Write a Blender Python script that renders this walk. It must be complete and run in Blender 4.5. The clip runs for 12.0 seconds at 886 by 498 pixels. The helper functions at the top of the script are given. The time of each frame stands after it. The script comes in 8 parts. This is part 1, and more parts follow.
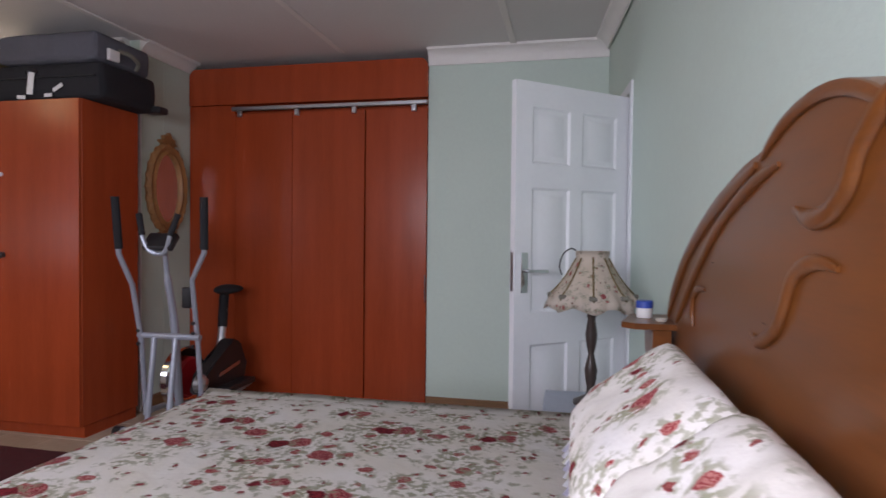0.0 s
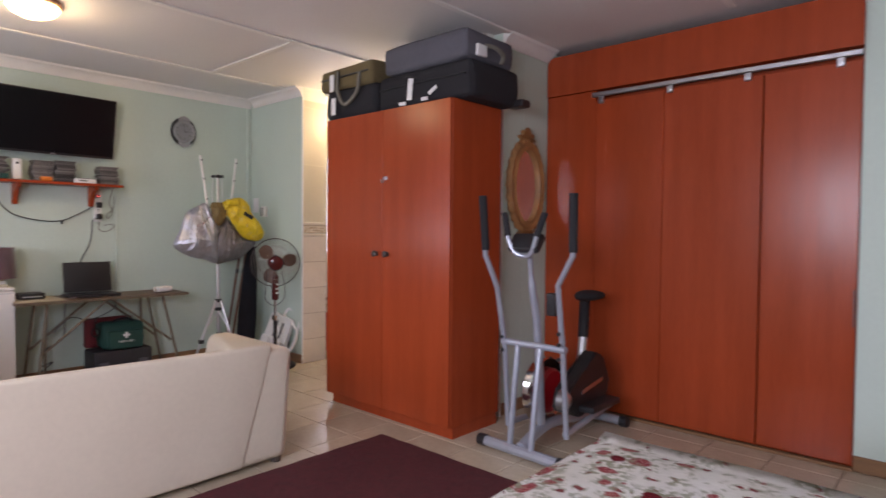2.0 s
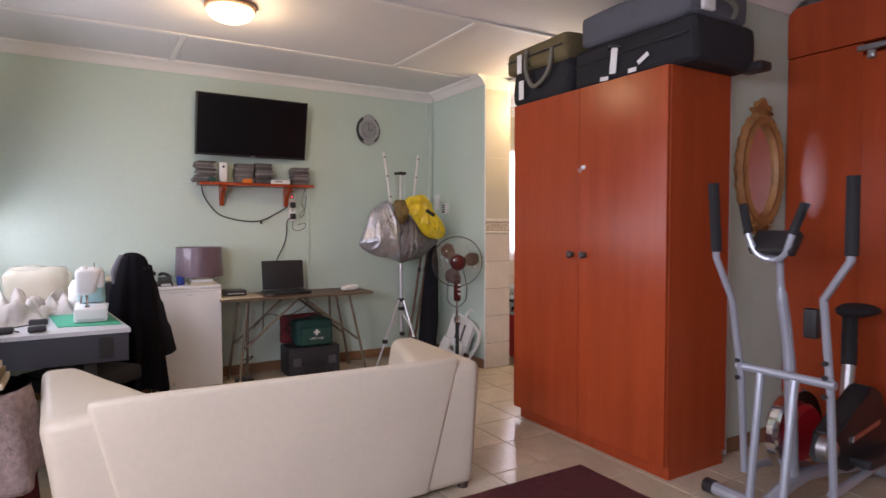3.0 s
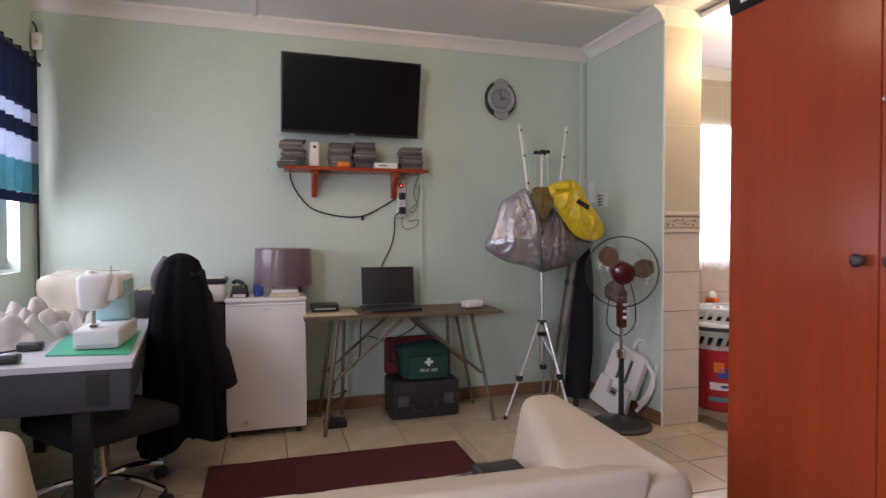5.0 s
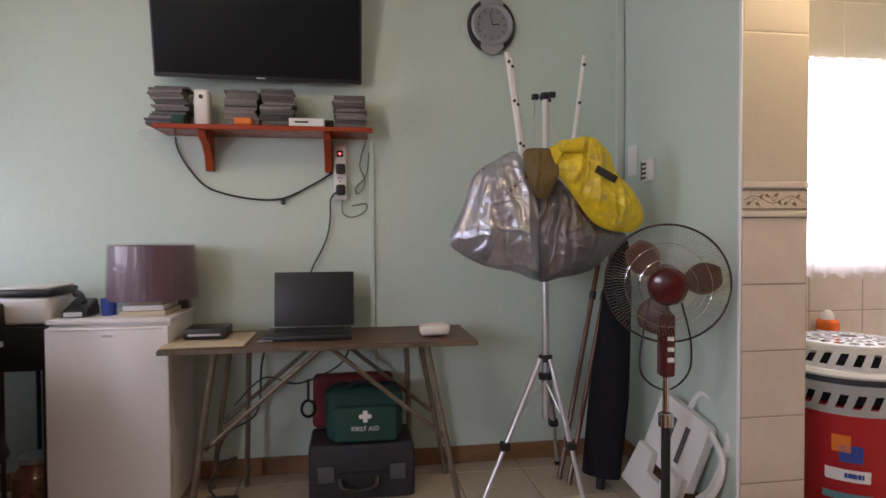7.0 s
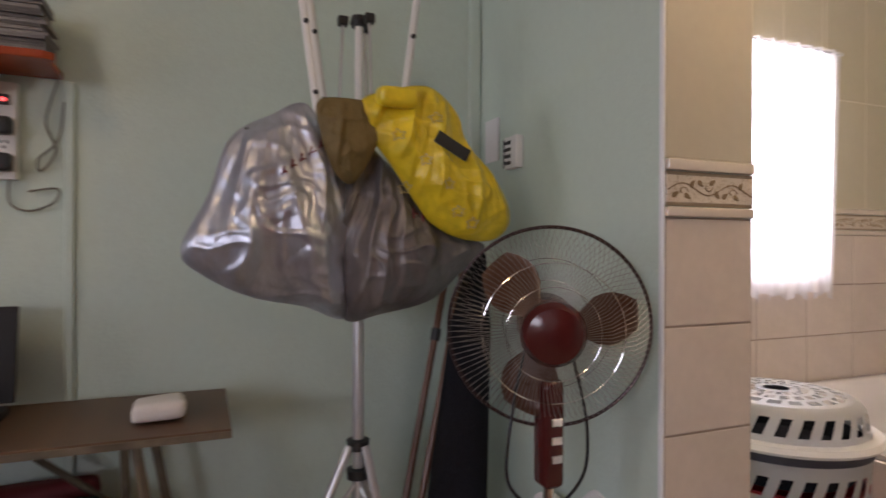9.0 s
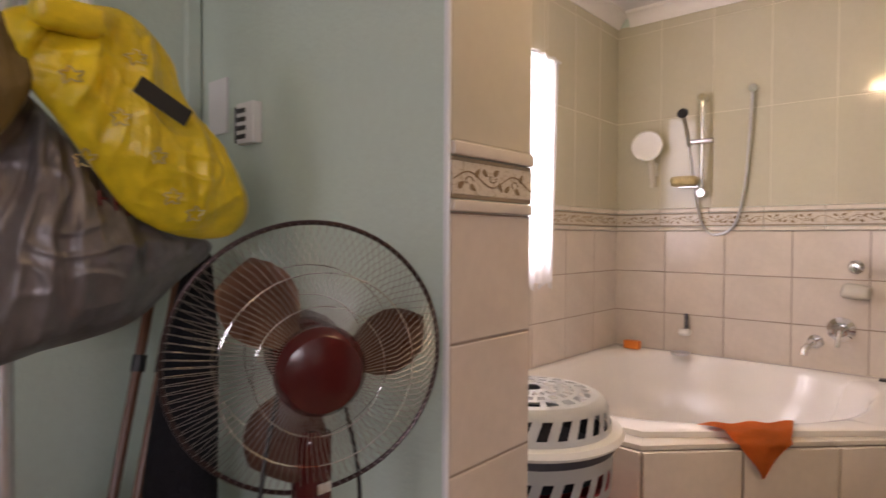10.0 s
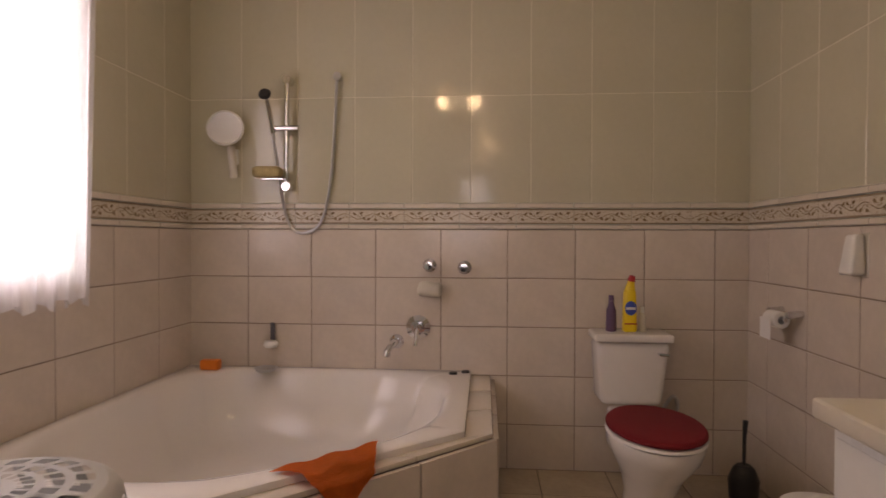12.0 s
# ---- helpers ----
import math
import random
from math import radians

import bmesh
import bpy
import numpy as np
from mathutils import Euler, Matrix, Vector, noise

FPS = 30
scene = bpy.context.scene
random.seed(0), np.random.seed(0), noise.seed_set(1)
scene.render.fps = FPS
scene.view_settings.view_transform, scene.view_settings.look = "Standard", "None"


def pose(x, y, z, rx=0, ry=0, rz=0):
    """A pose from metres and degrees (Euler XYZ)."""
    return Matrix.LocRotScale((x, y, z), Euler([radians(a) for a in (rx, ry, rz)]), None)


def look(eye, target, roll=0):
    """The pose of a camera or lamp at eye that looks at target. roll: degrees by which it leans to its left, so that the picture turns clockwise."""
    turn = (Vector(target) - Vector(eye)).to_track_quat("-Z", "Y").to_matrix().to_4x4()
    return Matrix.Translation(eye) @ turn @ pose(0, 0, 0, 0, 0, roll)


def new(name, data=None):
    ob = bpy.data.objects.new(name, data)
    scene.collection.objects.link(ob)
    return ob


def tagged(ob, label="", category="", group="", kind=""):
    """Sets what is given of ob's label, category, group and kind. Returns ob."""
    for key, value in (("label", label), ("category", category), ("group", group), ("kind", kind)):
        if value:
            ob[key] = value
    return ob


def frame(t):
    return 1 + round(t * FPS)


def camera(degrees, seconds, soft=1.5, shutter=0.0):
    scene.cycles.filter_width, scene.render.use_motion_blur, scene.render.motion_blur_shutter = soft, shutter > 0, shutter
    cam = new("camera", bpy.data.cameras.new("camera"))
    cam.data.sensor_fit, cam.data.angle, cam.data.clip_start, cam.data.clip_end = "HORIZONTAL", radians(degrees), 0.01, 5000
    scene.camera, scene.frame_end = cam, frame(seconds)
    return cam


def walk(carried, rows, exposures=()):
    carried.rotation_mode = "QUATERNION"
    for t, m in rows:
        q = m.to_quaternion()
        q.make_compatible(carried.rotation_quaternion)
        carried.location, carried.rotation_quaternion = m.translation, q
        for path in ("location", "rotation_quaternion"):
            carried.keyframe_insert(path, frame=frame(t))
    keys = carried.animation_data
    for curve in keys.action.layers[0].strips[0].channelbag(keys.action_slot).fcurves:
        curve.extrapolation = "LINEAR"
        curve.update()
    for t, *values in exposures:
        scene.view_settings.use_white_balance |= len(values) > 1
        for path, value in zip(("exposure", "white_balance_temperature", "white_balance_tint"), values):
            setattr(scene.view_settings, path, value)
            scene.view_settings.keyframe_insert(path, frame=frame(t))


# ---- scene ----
cam = camera(73.7, 12.0, shutter=0.3)
PATH = [
    (0, (0.921, -0.221, 1.26), (0.503, 1.734, 1.219), 0.6),
    (0.5, (0.798, -0.152, 1.254), (0.213, 1.76, 1.215), 0.7),
    (1, (0.691, -0.061, 1.277), (-0.134, 1.76, 1.223), 0.7),
    (1.5, (0.557, 0.048, 1.274), (-0.537, 1.721, 1.22), 0.7),
    (2, (0.393, 0.166, 1.276), (-0.957, 1.64, 1.215), 0.5),
    (2.5, (0.207, 0.27, 1.281), (-1.383, 1.481, 1.208), 0.1),
    (3, (-0.038, 0.374, 1.289), (-1.754, 1.398, 1.21), -0.1),
    (3.2, (-0.134, 0.378, 1.299), (-1.861, 1.383, 1.221), -0.0),
    (4.8, (-1.146, 0.926, 1.201), (-3.041, 1.564, 1.157), -0.2),
    (5, (-1.238, 1.011, 1.201), (-3.151, 1.59, 1.155), -0.1),
    (5.5, (-1.486, 1.248, 1.173), (-3.436, 1.69, 1.132), -0.1),
    (6, (-1.793, 1.575, 1.167), (-3.761, 1.923, 1.112), -0.1),
    (6.5, (-2.093, 1.814, 1.166), (-4.07, 2.113, 1.116), -0.3),
    (8.5, (-3.153, 2.364, 1.13), (-5.103, 2.805, 1.125), 0.4),
    (9, (-3.332, 2.442, 1.145), (-5.184, 3.198, 1.141), 0.2),
    (9.5, (-3.561, 2.48, 1.169), (-5.143, 3.703, 1.124), 0.6),
    (10, (-3.66, 2.575, 1.168), (-4.98, 4.076, 1.13), 0.3),
    (10.5, (-3.704, 2.722, 1.162), (-4.692, 4.46, 1.131), 0.3),
    (11, (-3.729, 2.885, 1.166), (-4.427, 4.759, 1.134), 0.2),
    (11.5, (-3.737, 3.041, 1.158), (-4.152, 4.997, 1.126), 0.2),
    (12, (-3.747, 3.144, 1.159), (-3.908, 5.137, 1.13), 0.2),
]
EXPOSURES = [(0.0, -0.25, 6500, 28), (1.0, -0.05, 6450, 29), (2.5, 0.30, 6500, 30), (5.0, 0.08, 6450, 30), (8.5, 0.12, 6450, 29), (9.0, -0.18, 6600, 30), (10.0, -0.14, 7050, 33), (11.0, -0.62, 7500, 37), (12.0, -1.06, 7550, 37)]
walk(cam, [(t, look(eye, target, roll)) for t, eye, target, roll in PATH], EXPOSURES)

# ---- world and light ----
world = bpy.data.worlds.new("sky")
scene.world = world
world.use_nodes = True
wn = world.node_tree.nodes
wsky = wn.new("ShaderNodeTexSky")
wsky.sky_type, wsky.sun_disc = "NISHITA", False
wsky.sun_elevation, wsky.sun_rotation = radians(46), radians(20)
wn["Background"].inputs["Strength"].default_value = 0.12
world.node_tree.links.new(wsky.outputs[0], wn["Background"].inputs["Color"])
sun = new("sun", bpy.data.lights.new("sun", "SUN"))
sun.data.energy, sun.data.angle, sun.data.color = 2.5, radians(0.5), (1.0, 0.95, 0.88)
sun.matrix_world = look((3, 9, 10), (0, 0, 0))


def area(name, m, sx, sy, watts, color):
    """A lamp in a window's opening, in place of the sky's light."""
    ob = new(name, bpy.data.lights.new(name, "AREA"))
    ob.data.shape, ob.data.size, ob.data.size_y = "RECTANGLE", sx, sy
    ob.data.energy, ob.data.color = watts, color
    ob.matrix_world = m
    return ob


DAY = (0.86, 0.93, 1.0)
area("window_light", look((-4.45, -0.36, 1.62), (-4.45, 2, 1.62)), 1.3, 1.1, 32, DAY)
area("window_light", look((-0.30, -1.10, 1.62), (-0.15, 0.60, 0.25)), 2.0, 1.05, 105, DAY)
area("window_light", look((-5.40, 4.85, 1.62), (-3, 4.85, 1.4)), 0.9, 1.1, 36, (0.94, 0.97, 1.0))


def bulb(name, at, watts, color, radius=0.04):
    ob = new(name, bpy.data.lights.new(name, "POINT"))
    ob.data.energy, ob.data.color, ob.data.shadow_soft_size = watts, color, radius
    ob.location = at
    return ob


WARM = (1.0, 0.78, 0.42)
bulb("ceiling_bulb", (-3.80, 1.13, 2.44), 8.0, WARM, 0.1)
bulb("bath_bulb", (-4.18, 3.95, 2.37), 11.5, WARM, 0.03)
bulb("bath_bulb", (-3.90, 3.95, 2.37), 11.5, WARM, 0.03)

# ---- materials ----


def mat(name, col, rough=0.6, metal=0.0, var=0.12, scale=3.0, bump=0.05, bscale=60.0, spec=0.5, stretch=(1, 1, 1), fine=40.0, rand=0.0, coat=0.0):
    """A surface with slow blotches, fine grain and relief."""
    m = bpy.data.materials.new(name)
    m.use_nodes = True
    nt = m.node_tree
    n, l = nt.nodes, nt.links
    b = n["Principled BSDF"]
    tc = n.new("ShaderNodeTexCoord")
    mp = n.new("ShaderNodeMapping")
    mp.inputs["Scale"].default_value = stretch
    l.new(tc.outputs["Object"], mp.inputs[0])
    big = n.new("ShaderNodeTexNoise")
    big.inputs["Scale"].default_value, big.inputs["Detail"].default_value = scale, 4
    small = n.new("ShaderNodeTexNoise")
    small.inputs["Scale"].default_value, small.inputs["Detail"].default_value = fine, 3
    l.new(mp.outputs[0], big.inputs["Vector"])
    l.new(mp.outputs[0], small.inputs["Vector"])
    mx = n.new("ShaderNodeMath")
    mx.operation = "MULTIPLY_ADD"
    mx.inputs[1].default_value = 0.65
    l.new(big.outputs["Fac"], mx.inputs[0])
    sm = n.new("ShaderNodeMath")
    sm.operation = "MULTIPLY"
    sm.inputs[1].default_value = 0.35
    l.new(small.outputs["Fac"], sm.inputs[0])
    l.new(sm.outputs[0], mx.inputs[2])
    ramp = n.new("ShaderNodeValToRGB")
    ramp.color_ramp.elements[0].position, ramp.color_ramp.elements[1].position = 0.3, 0.7
    ramp.color_ramp.elements[0].color = (*[max(0, c * (1 - var)) for c in col], 1)
    ramp.color_ramp.elements[1].color = (*[min(1, c * (1 + var)) for c in col], 1)
    l.new(mx.outputs[0], ramp.inputs[0])
    last = ramp.outputs[0]
    if rand:
        info = n.new("ShaderNodeObjectInfo")
        hsv = n.new("ShaderNodeHueSaturation")
        mr = n.new("ShaderNodeMapRange")
        mr.inputs["To Min"].default_value, mr.inputs["To Max"].default_value = 1 - rand, 1 + rand
        l.new(info.outputs["Random"], mr.inputs["Value"])
        l.new(mr.outputs[0], hsv.inputs["Value"])
        l.new(last, hsv.inputs["Color"])
        last = hsv.outputs[0]
    l.new(last, b.inputs["Base Color"])
    rr = n.new("ShaderNodeMapRange")
    rr.inputs["To Min"].default_value, rr.inputs["To Max"].default_value = max(0.02, rough - 0.08), min(1, rough + 0.08)
    l.new(mx.outputs[0], rr.inputs["Value"])
    l.new(rr.outputs[0], b.inputs["Roughness"])
    b.inputs["Metallic"].default_value = metal
    b.inputs["Specular IOR Level"].default_value = spec
    b.inputs["Coat Weight"].default_value = coat
    if bump:
        bn = n.new("ShaderNodeTexNoise")
        bn.inputs["Scale"].default_value, bn.inputs["Detail"].default_value = bscale, 4
        l.new(mp.outputs[0], bn.inputs["Vector"])
        bp = n.new("ShaderNodeBump")
        bp.inputs["Strength"].default_value, bp.inputs["Distance"].default_value = bump, 0.01
        l.new(bn.outputs["Fac"], bp.inputs["Height"])
        l.new(bp.outputs[0], b.inputs["Normal"])
    return m


M_WALL = mat("green_wall_paint", (0.555, 0.665, 0.592), 0.55, var=0.05, scale=1.2, bump=0.15, bscale=90)
M_CEIL = mat("white_ceiling_board", (0.72, 0.70, 0.69), 0.7, var=0.04, scale=1.0, bump=0.05, bscale=60)
M_CORNICE = mat("cornice_plaster", (0.80, 0.78, 0.75), 0.55, var=0.04, scale=2.0)
M_TILE = mat("beige_floor_tile", (0.52, 0.44, 0.33), 0.22, var=0.12, scale=6, bump=0.03, rand=0.06)
M_GROUT = mat("grout", (0.20, 0.16, 0.12), 0.9, var=0.2, scale=12)
M_WGROUT = mat("wall_grout", (0.31, 0.25, 0.20), 0.9, var=0.2, scale=12)
M_UGROUT = mat("pale_grout", (0.66, 0.62, 0.50), 0.8, var=0.08, scale=12)
M_CHERRY = mat("cherry_veneer", (0.35, 0.056, 0.016), 0.24, spec=0.3, var=0.15, scale=1.6, bump=0.015, stretch=(7, 7, 0.5), fine=22)
M_OAK = mat("stained_oak", (0.165, 0.052, 0.011), 0.30, var=0.24, scale=2.2, bump=0.012, stretch=(1.5, 0.45, 5), fine=26)
M_WHITE = mat("white_gloss_paint", (0.78, 0.80, 0.82), 0.35, var=0.03, bump=0.02)
M_SKIRT = mat("brown_skirting", (0.25, 0.13, 0.06), 0.45, var=0.25, stretch=(1, 1, 8))
M_SHEET = mat("bed_cover", (0.75, 0.70, 0.62), 0.85, var=0.06)
M_SOFA = mat("cream_leatherette", (0.64, 0.56, 0.45), 0.5, var=0.06, scale=2, bump=0.08, bscale=160)
M_RUG = mat("maroon_carpet", (0.085, 0.012, 0.016), 0.95, var=0.35, scale=30, bump=0.5, bscale=500, fine=300)
M_BLACK = mat("black_plastic", (0.018, 0.018, 0.02), 0.4, var=0.2)
M_STEEL = mat("brushed_metal", (0.62, 0.63, 0.66), 0.3, metal=1.0, var=0.06)
M_WTILE = mat("glazed_wall_tile", (0.63, 0.555, 0.485), 0.14, var=0.07, scale=7, bump=0.02, rand=0.03)
M_WTILE2 = mat("glazed_upper_tile", (0.53, 0.50, 0.38), 0.10, var=0.04, scale=4, bump=0.0, rand=0.02)
M_WTILE3 = mat("satin_upper_tile", (0.53, 0.49, 0.39), 0.45, var=0.05, scale=4, bump=0.02, rand=0.02)
M_CERAMIC = mat("white_ceramic", (0.80, 0.77, 0.74), 0.12, var=0.02, bump=0)
M_GREYD = mat("dark_grey_laminate", (0.038, 0.038, 0.052), 0.5, var=0.1)

# ---- building helpers ----
PLACE = {}


def thing(name, at, label, category, rz=0, group="", kind=""):
    ob = new(name)
    ob.empty_display_size = 0.1
    ob.matrix_basis = pose(*at, 0, 0, rz)
    PLACE[ob.name] = pose(*at, 0, 0, rz)
    return tagged(ob, label, category, group, kind)


def finish(bm, name, material, smooth=0.0):
    me = bpy.data.meshes.new(name)
    bmesh.ops.recalc_face_normals(bm, faces=bm.faces)
    bm.to_mesh(me)
    bm.free()
    for m in (material if isinstance(material, (list, tuple)) else [material]):
        me.materials.append(m)
    if smooth:
        me.polygons.foreach_set("use_smooth", [True] * len(me.polygons))
        if smooth < 3:
            me.set_sharp_from_angle(angle=smooth)
    return me


def part(name, bm, material, parent, label="", smooth=0.6, local=False):
    """One mesh under a thing or a part; the bmesh is in the world's coordinates unless local."""
    base = PLACE[parent.name]
    if not local:
        bm.transform(base.inverted())
    ob = new(name, finish(bm, name, material, smooth))
    ob.parent = parent
    PLACE[ob.name] = base
    return tagged(ob, label)


def single(name, bm, material, at, label="", category="", group="", kind="", smooth=0.6):
    """A thing or a piece of the setting that is one mesh; the bmesh is in the world's coordinates."""
    bm.transform(pose(*at).inverted())
    ob = new(name, finish(bm, name, material, smooth))
    ob.matrix_basis = pose(*at)
    PLACE[ob.name] = pose(*at)
    return tagged(ob, label, category, group, kind)


def box(bm, a, b, bevel=0.0, seg=2, m=None):
    """A box between two corners."""
    lo, hi = [min(p, q) for p, q in zip(a, b)], [max(p, q) for p, q in zip(a, b)]
    vs = [bm.verts.new((x, y, z)) for x in (lo[0], hi[0]) for y in (lo[1], hi[1]) for z in (lo[2], hi[2])]
    fs = [bm.faces.new([vs[i] for i in f]) for f in ((0, 1, 3, 2), (4, 6, 7, 5), (0, 4, 5, 1), (2, 3, 7, 6), (0, 2, 6, 4), (1, 5, 7, 3))]
    if m is not None:
        bmesh.ops.transform(bm, matrix=m, verts=vs)
    if bevel:
        es = list({e for f in fs for e in f.edges})
        bmesh.ops.bevel(bm, geom=es, offset=bevel, segments=seg, affect="EDGES", profile=0.6)
    return bm


def B(*args, **kw):
    return box(bmesh.new(), *args, **kw)


def tube(bm, pts, r, n=8, caps=True):
    """A round bar along points; r may be one radius or one for each point."""
    pts = [Vector(p) for p in pts]
    rs = r if isinstance(r, (list, tuple)) else [r] * len(pts)
    rings = []
    side = None
    for i, p in enumerate(pts):
        d = (pts[min(i + 1, len(pts) - 1)] - pts[max(i - 1, 0)]).normalized()
        if side is None:
            side = d.cross(Vector((0, 0, 1)) if abs(d.z) < 0.9 else Vector((1, 0, 0))).normalized()
        side = (side - d * side.dot(d)).normalized()
        up = d.cross(side)
        rings.append([bm.verts.new(p + (side * math.cos(2 * math.pi * k / n) + up * math.sin(2 * math.pi * k / n)) * rs[i]) for k in range(n)])
    for a, b in zip(rings, rings[1:]):
        for k in range(n):
            bm.faces.new((a[k], a[(k + 1) % n], b[(k + 1) % n], b[k]))
    if caps:
        bm.faces.new(rings[0])
        bm.faces.new(rings[-1])
    return bm


def curve(pts, n=8):
    """A smooth line through points."""
    pts = [Vector(p) for p in pts]
    out = []
    for i in range(len(pts) - 1):
        p0, p1, p2, p3 = pts[max(i - 1, 0)], pts[i], pts[i + 1], pts[min(i + 2, len(pts) - 1)]
        for k in range(n):
            t = k / n
            out.append(0.5 * (2 * p1 + (p2 - p0) * t + (2 * p0 - 5 * p1 + 4 * p2 - p3) * t * t + (3 * p1 - p0 - 3 * p2 + p3) * t ** 3))
    return out + [pts[-1]]


def lathe(bm, profile, at=(0, 0, 0), n=24, m=None):
    """A turned body round z from (radius, height) pairs."""
    rings = []
    for r, z in profile:
        if r < 1e-5:
            rings.append([bm.verts.new((at[0], at[1], at[2] + z))])
        else:
            rings.append([bm.verts.new((at[0] + r * math.cos(2 * math.pi * k / n), at[1] + r * math.sin(2 * math.pi * k / n), at[2] + z)) for k in range(n)])
    for a, b in zip(rings, rings[1:]):
        for k in range(n):
            q = [a[k % len(a)], a[(k + 1) % len(a)], b[(k + 1) % len(b)], b[k % len(b)]]
            q = list(dict.fromkeys(q))
            if len(q) > 2:
                bm.faces.new(q)
    if m is not None:
        bmesh.ops.transform(bm, matrix=m, verts=[v for r in rings for v in r])
    return bm


def slab(bm, outline, axis, lo, hi):
    """An outline (two coordinates a point) pushed through along an axis from lo to hi."""
    def p(u, v, w):
        return {"x": (w, u, v), "y": (u, w, v), "z": (u, v, w)}[axis]
    a = [bm.verts.new(p(u, v, lo)) for u, v in outline]
    b = [bm.verts.new(p(u, v, hi)) for u, v in outline]
    bm.faces.new(a)
    bm.faces.new(b[::-1])
    for i in range(len(a)):
        j = (i + 1) % len(a)
        bm.faces.new((a[i], a[j], b[j], b[i]))
    return bm


# ---- the structure ----
H = 2.62  # ceiling
XW, YS, YN, YB = -5.33, -0.30, 4.00, 6.155
single("floor", B((-5.6, -1.4, -0.2), (2.4, 6.4, -0.004)), M_GROUT, (-2, 1.5, -0.2), "grey-brown grout bed under beige floor tiles", "floor", kind="structure")
single("ceiling", B((-5.6, -1.4, H), (2.4, 6.5, H + 0.1)), M_CEIL, (-2, 2, H), "off-white ceiling boards with cover battens", "ceiling", kind="structure")


HB = 2.575  # bathroom ceiling
single("ceiling_bath", B((-5.33, 3.67, HB), (-2.48, 6.155, HB + 0.03)), M_CEIL, (-3.9, 4.9, HB), "off-white bathroom ceiling board", "ceiling", kind="structure")


def wall(name, boxes, material, label, m=None):
    bm = bmesh.new()
    for a, b in boxes:
        box(bm, a, b)
    if m is not None:
        bm.transform(m)
    return single(name, bm, material, (0, 0, 0), label, "wall", kind="structure", smooth=0)


GREEN = "pale green painted plaster wall"
# west wall, with the bathroom window from y 4.4 to 5.35
wall("wall_west", [((XW - 0.23, -0.55, 0), (XW, 4.38, H)), ((XW - 0.23, 5.27, 0), (XW, 6.4, H)), ((XW - 0.23, 4.38, 0), (XW, 5.27, 1.02)), ((XW - 0.23, 4.38, 2.1), (XW, 5.27, H))], M_WALL, GREEN)
# south wall with the window over the desk, its return, and the window by the bed
wall("wall_south_1", [((XW - 0.23, YS - 0.23, 0), (-5.1, YS, H)), ((-3.7, YS - 0.23, 0), (-3.0, YS, H)), ((-5.1, YS - 0.23, 0), (-3.7, YS, 1.0)), ((-5.1, YS - 0.23, 2.15), (-3.7, YS, H))], M_WALL, GREEN)
wall("wall_south_2", [((-3.0, -1.25, 0), (-1.3, -1.05, H)), ((0.8, -1.25, 0), (1.8, -1.05, H)), ((-1.3, -1.25, 0), (0.8, -1.05, 1.0)), ((-1.3, -1.25, 2.15), (0.8, -1.05, H))], M_WALL, GREEN)
wall("wall_return", [((-3.0, -1.05, 0), (-2.85, YS, H))], M_WALL, GREEN)
EAST = pose(1.17, 4.0, 0, 0, 0, 4.5)
wall("wall_east", [((0, -5.4, 0), (0.2, -0.86, H)), ((0, -0.06, 0), (0.2, 0.3, H)), ((0, -0.86, 2.06), (0.2, -0.06, H))], M_WALL, GREEN, EAST)
wall("wall_passage", [((0.9, -2.2, 0), (1.0, 0.0, H))], M_WALL, "plain painted wall of the passage outside", EAST)
wall("wall_north", [((-0.10, YN, 0), (1.4, YN + 0.2, H)), ((-2.4, YN + 0.62, 0), (1.4, YN + 0.8, H))], M_WALL, GREEN)
wall("wall_stub", [((XW, 3.40, 0), (-4.375, 3.67, H))], M_WALL, GREEN)
wall("wall_bath_east", [((-2.48, 3.67, 0), (-2.05, 4.8, H)), ((-2.48, 4.8, 0), (-2.28, 6.4, H))], M_WALL, GREEN)
wall("wall_bath_south", [((-3.12, 3.42, 0), (-2.05, 3.668, H))], M_WALL, GREEN)
wall("wall_bath_north", [((XW - 0.23, YB, 0), (-2.28, YB + 0.2, H))], M_WALL, "tile backing wall")


# ---- more materials ----


def rgb_nodes(m):
    return m.node_tree.nodes, m.node_tree.links, m.node_tree.nodes["Principled BSDF"]


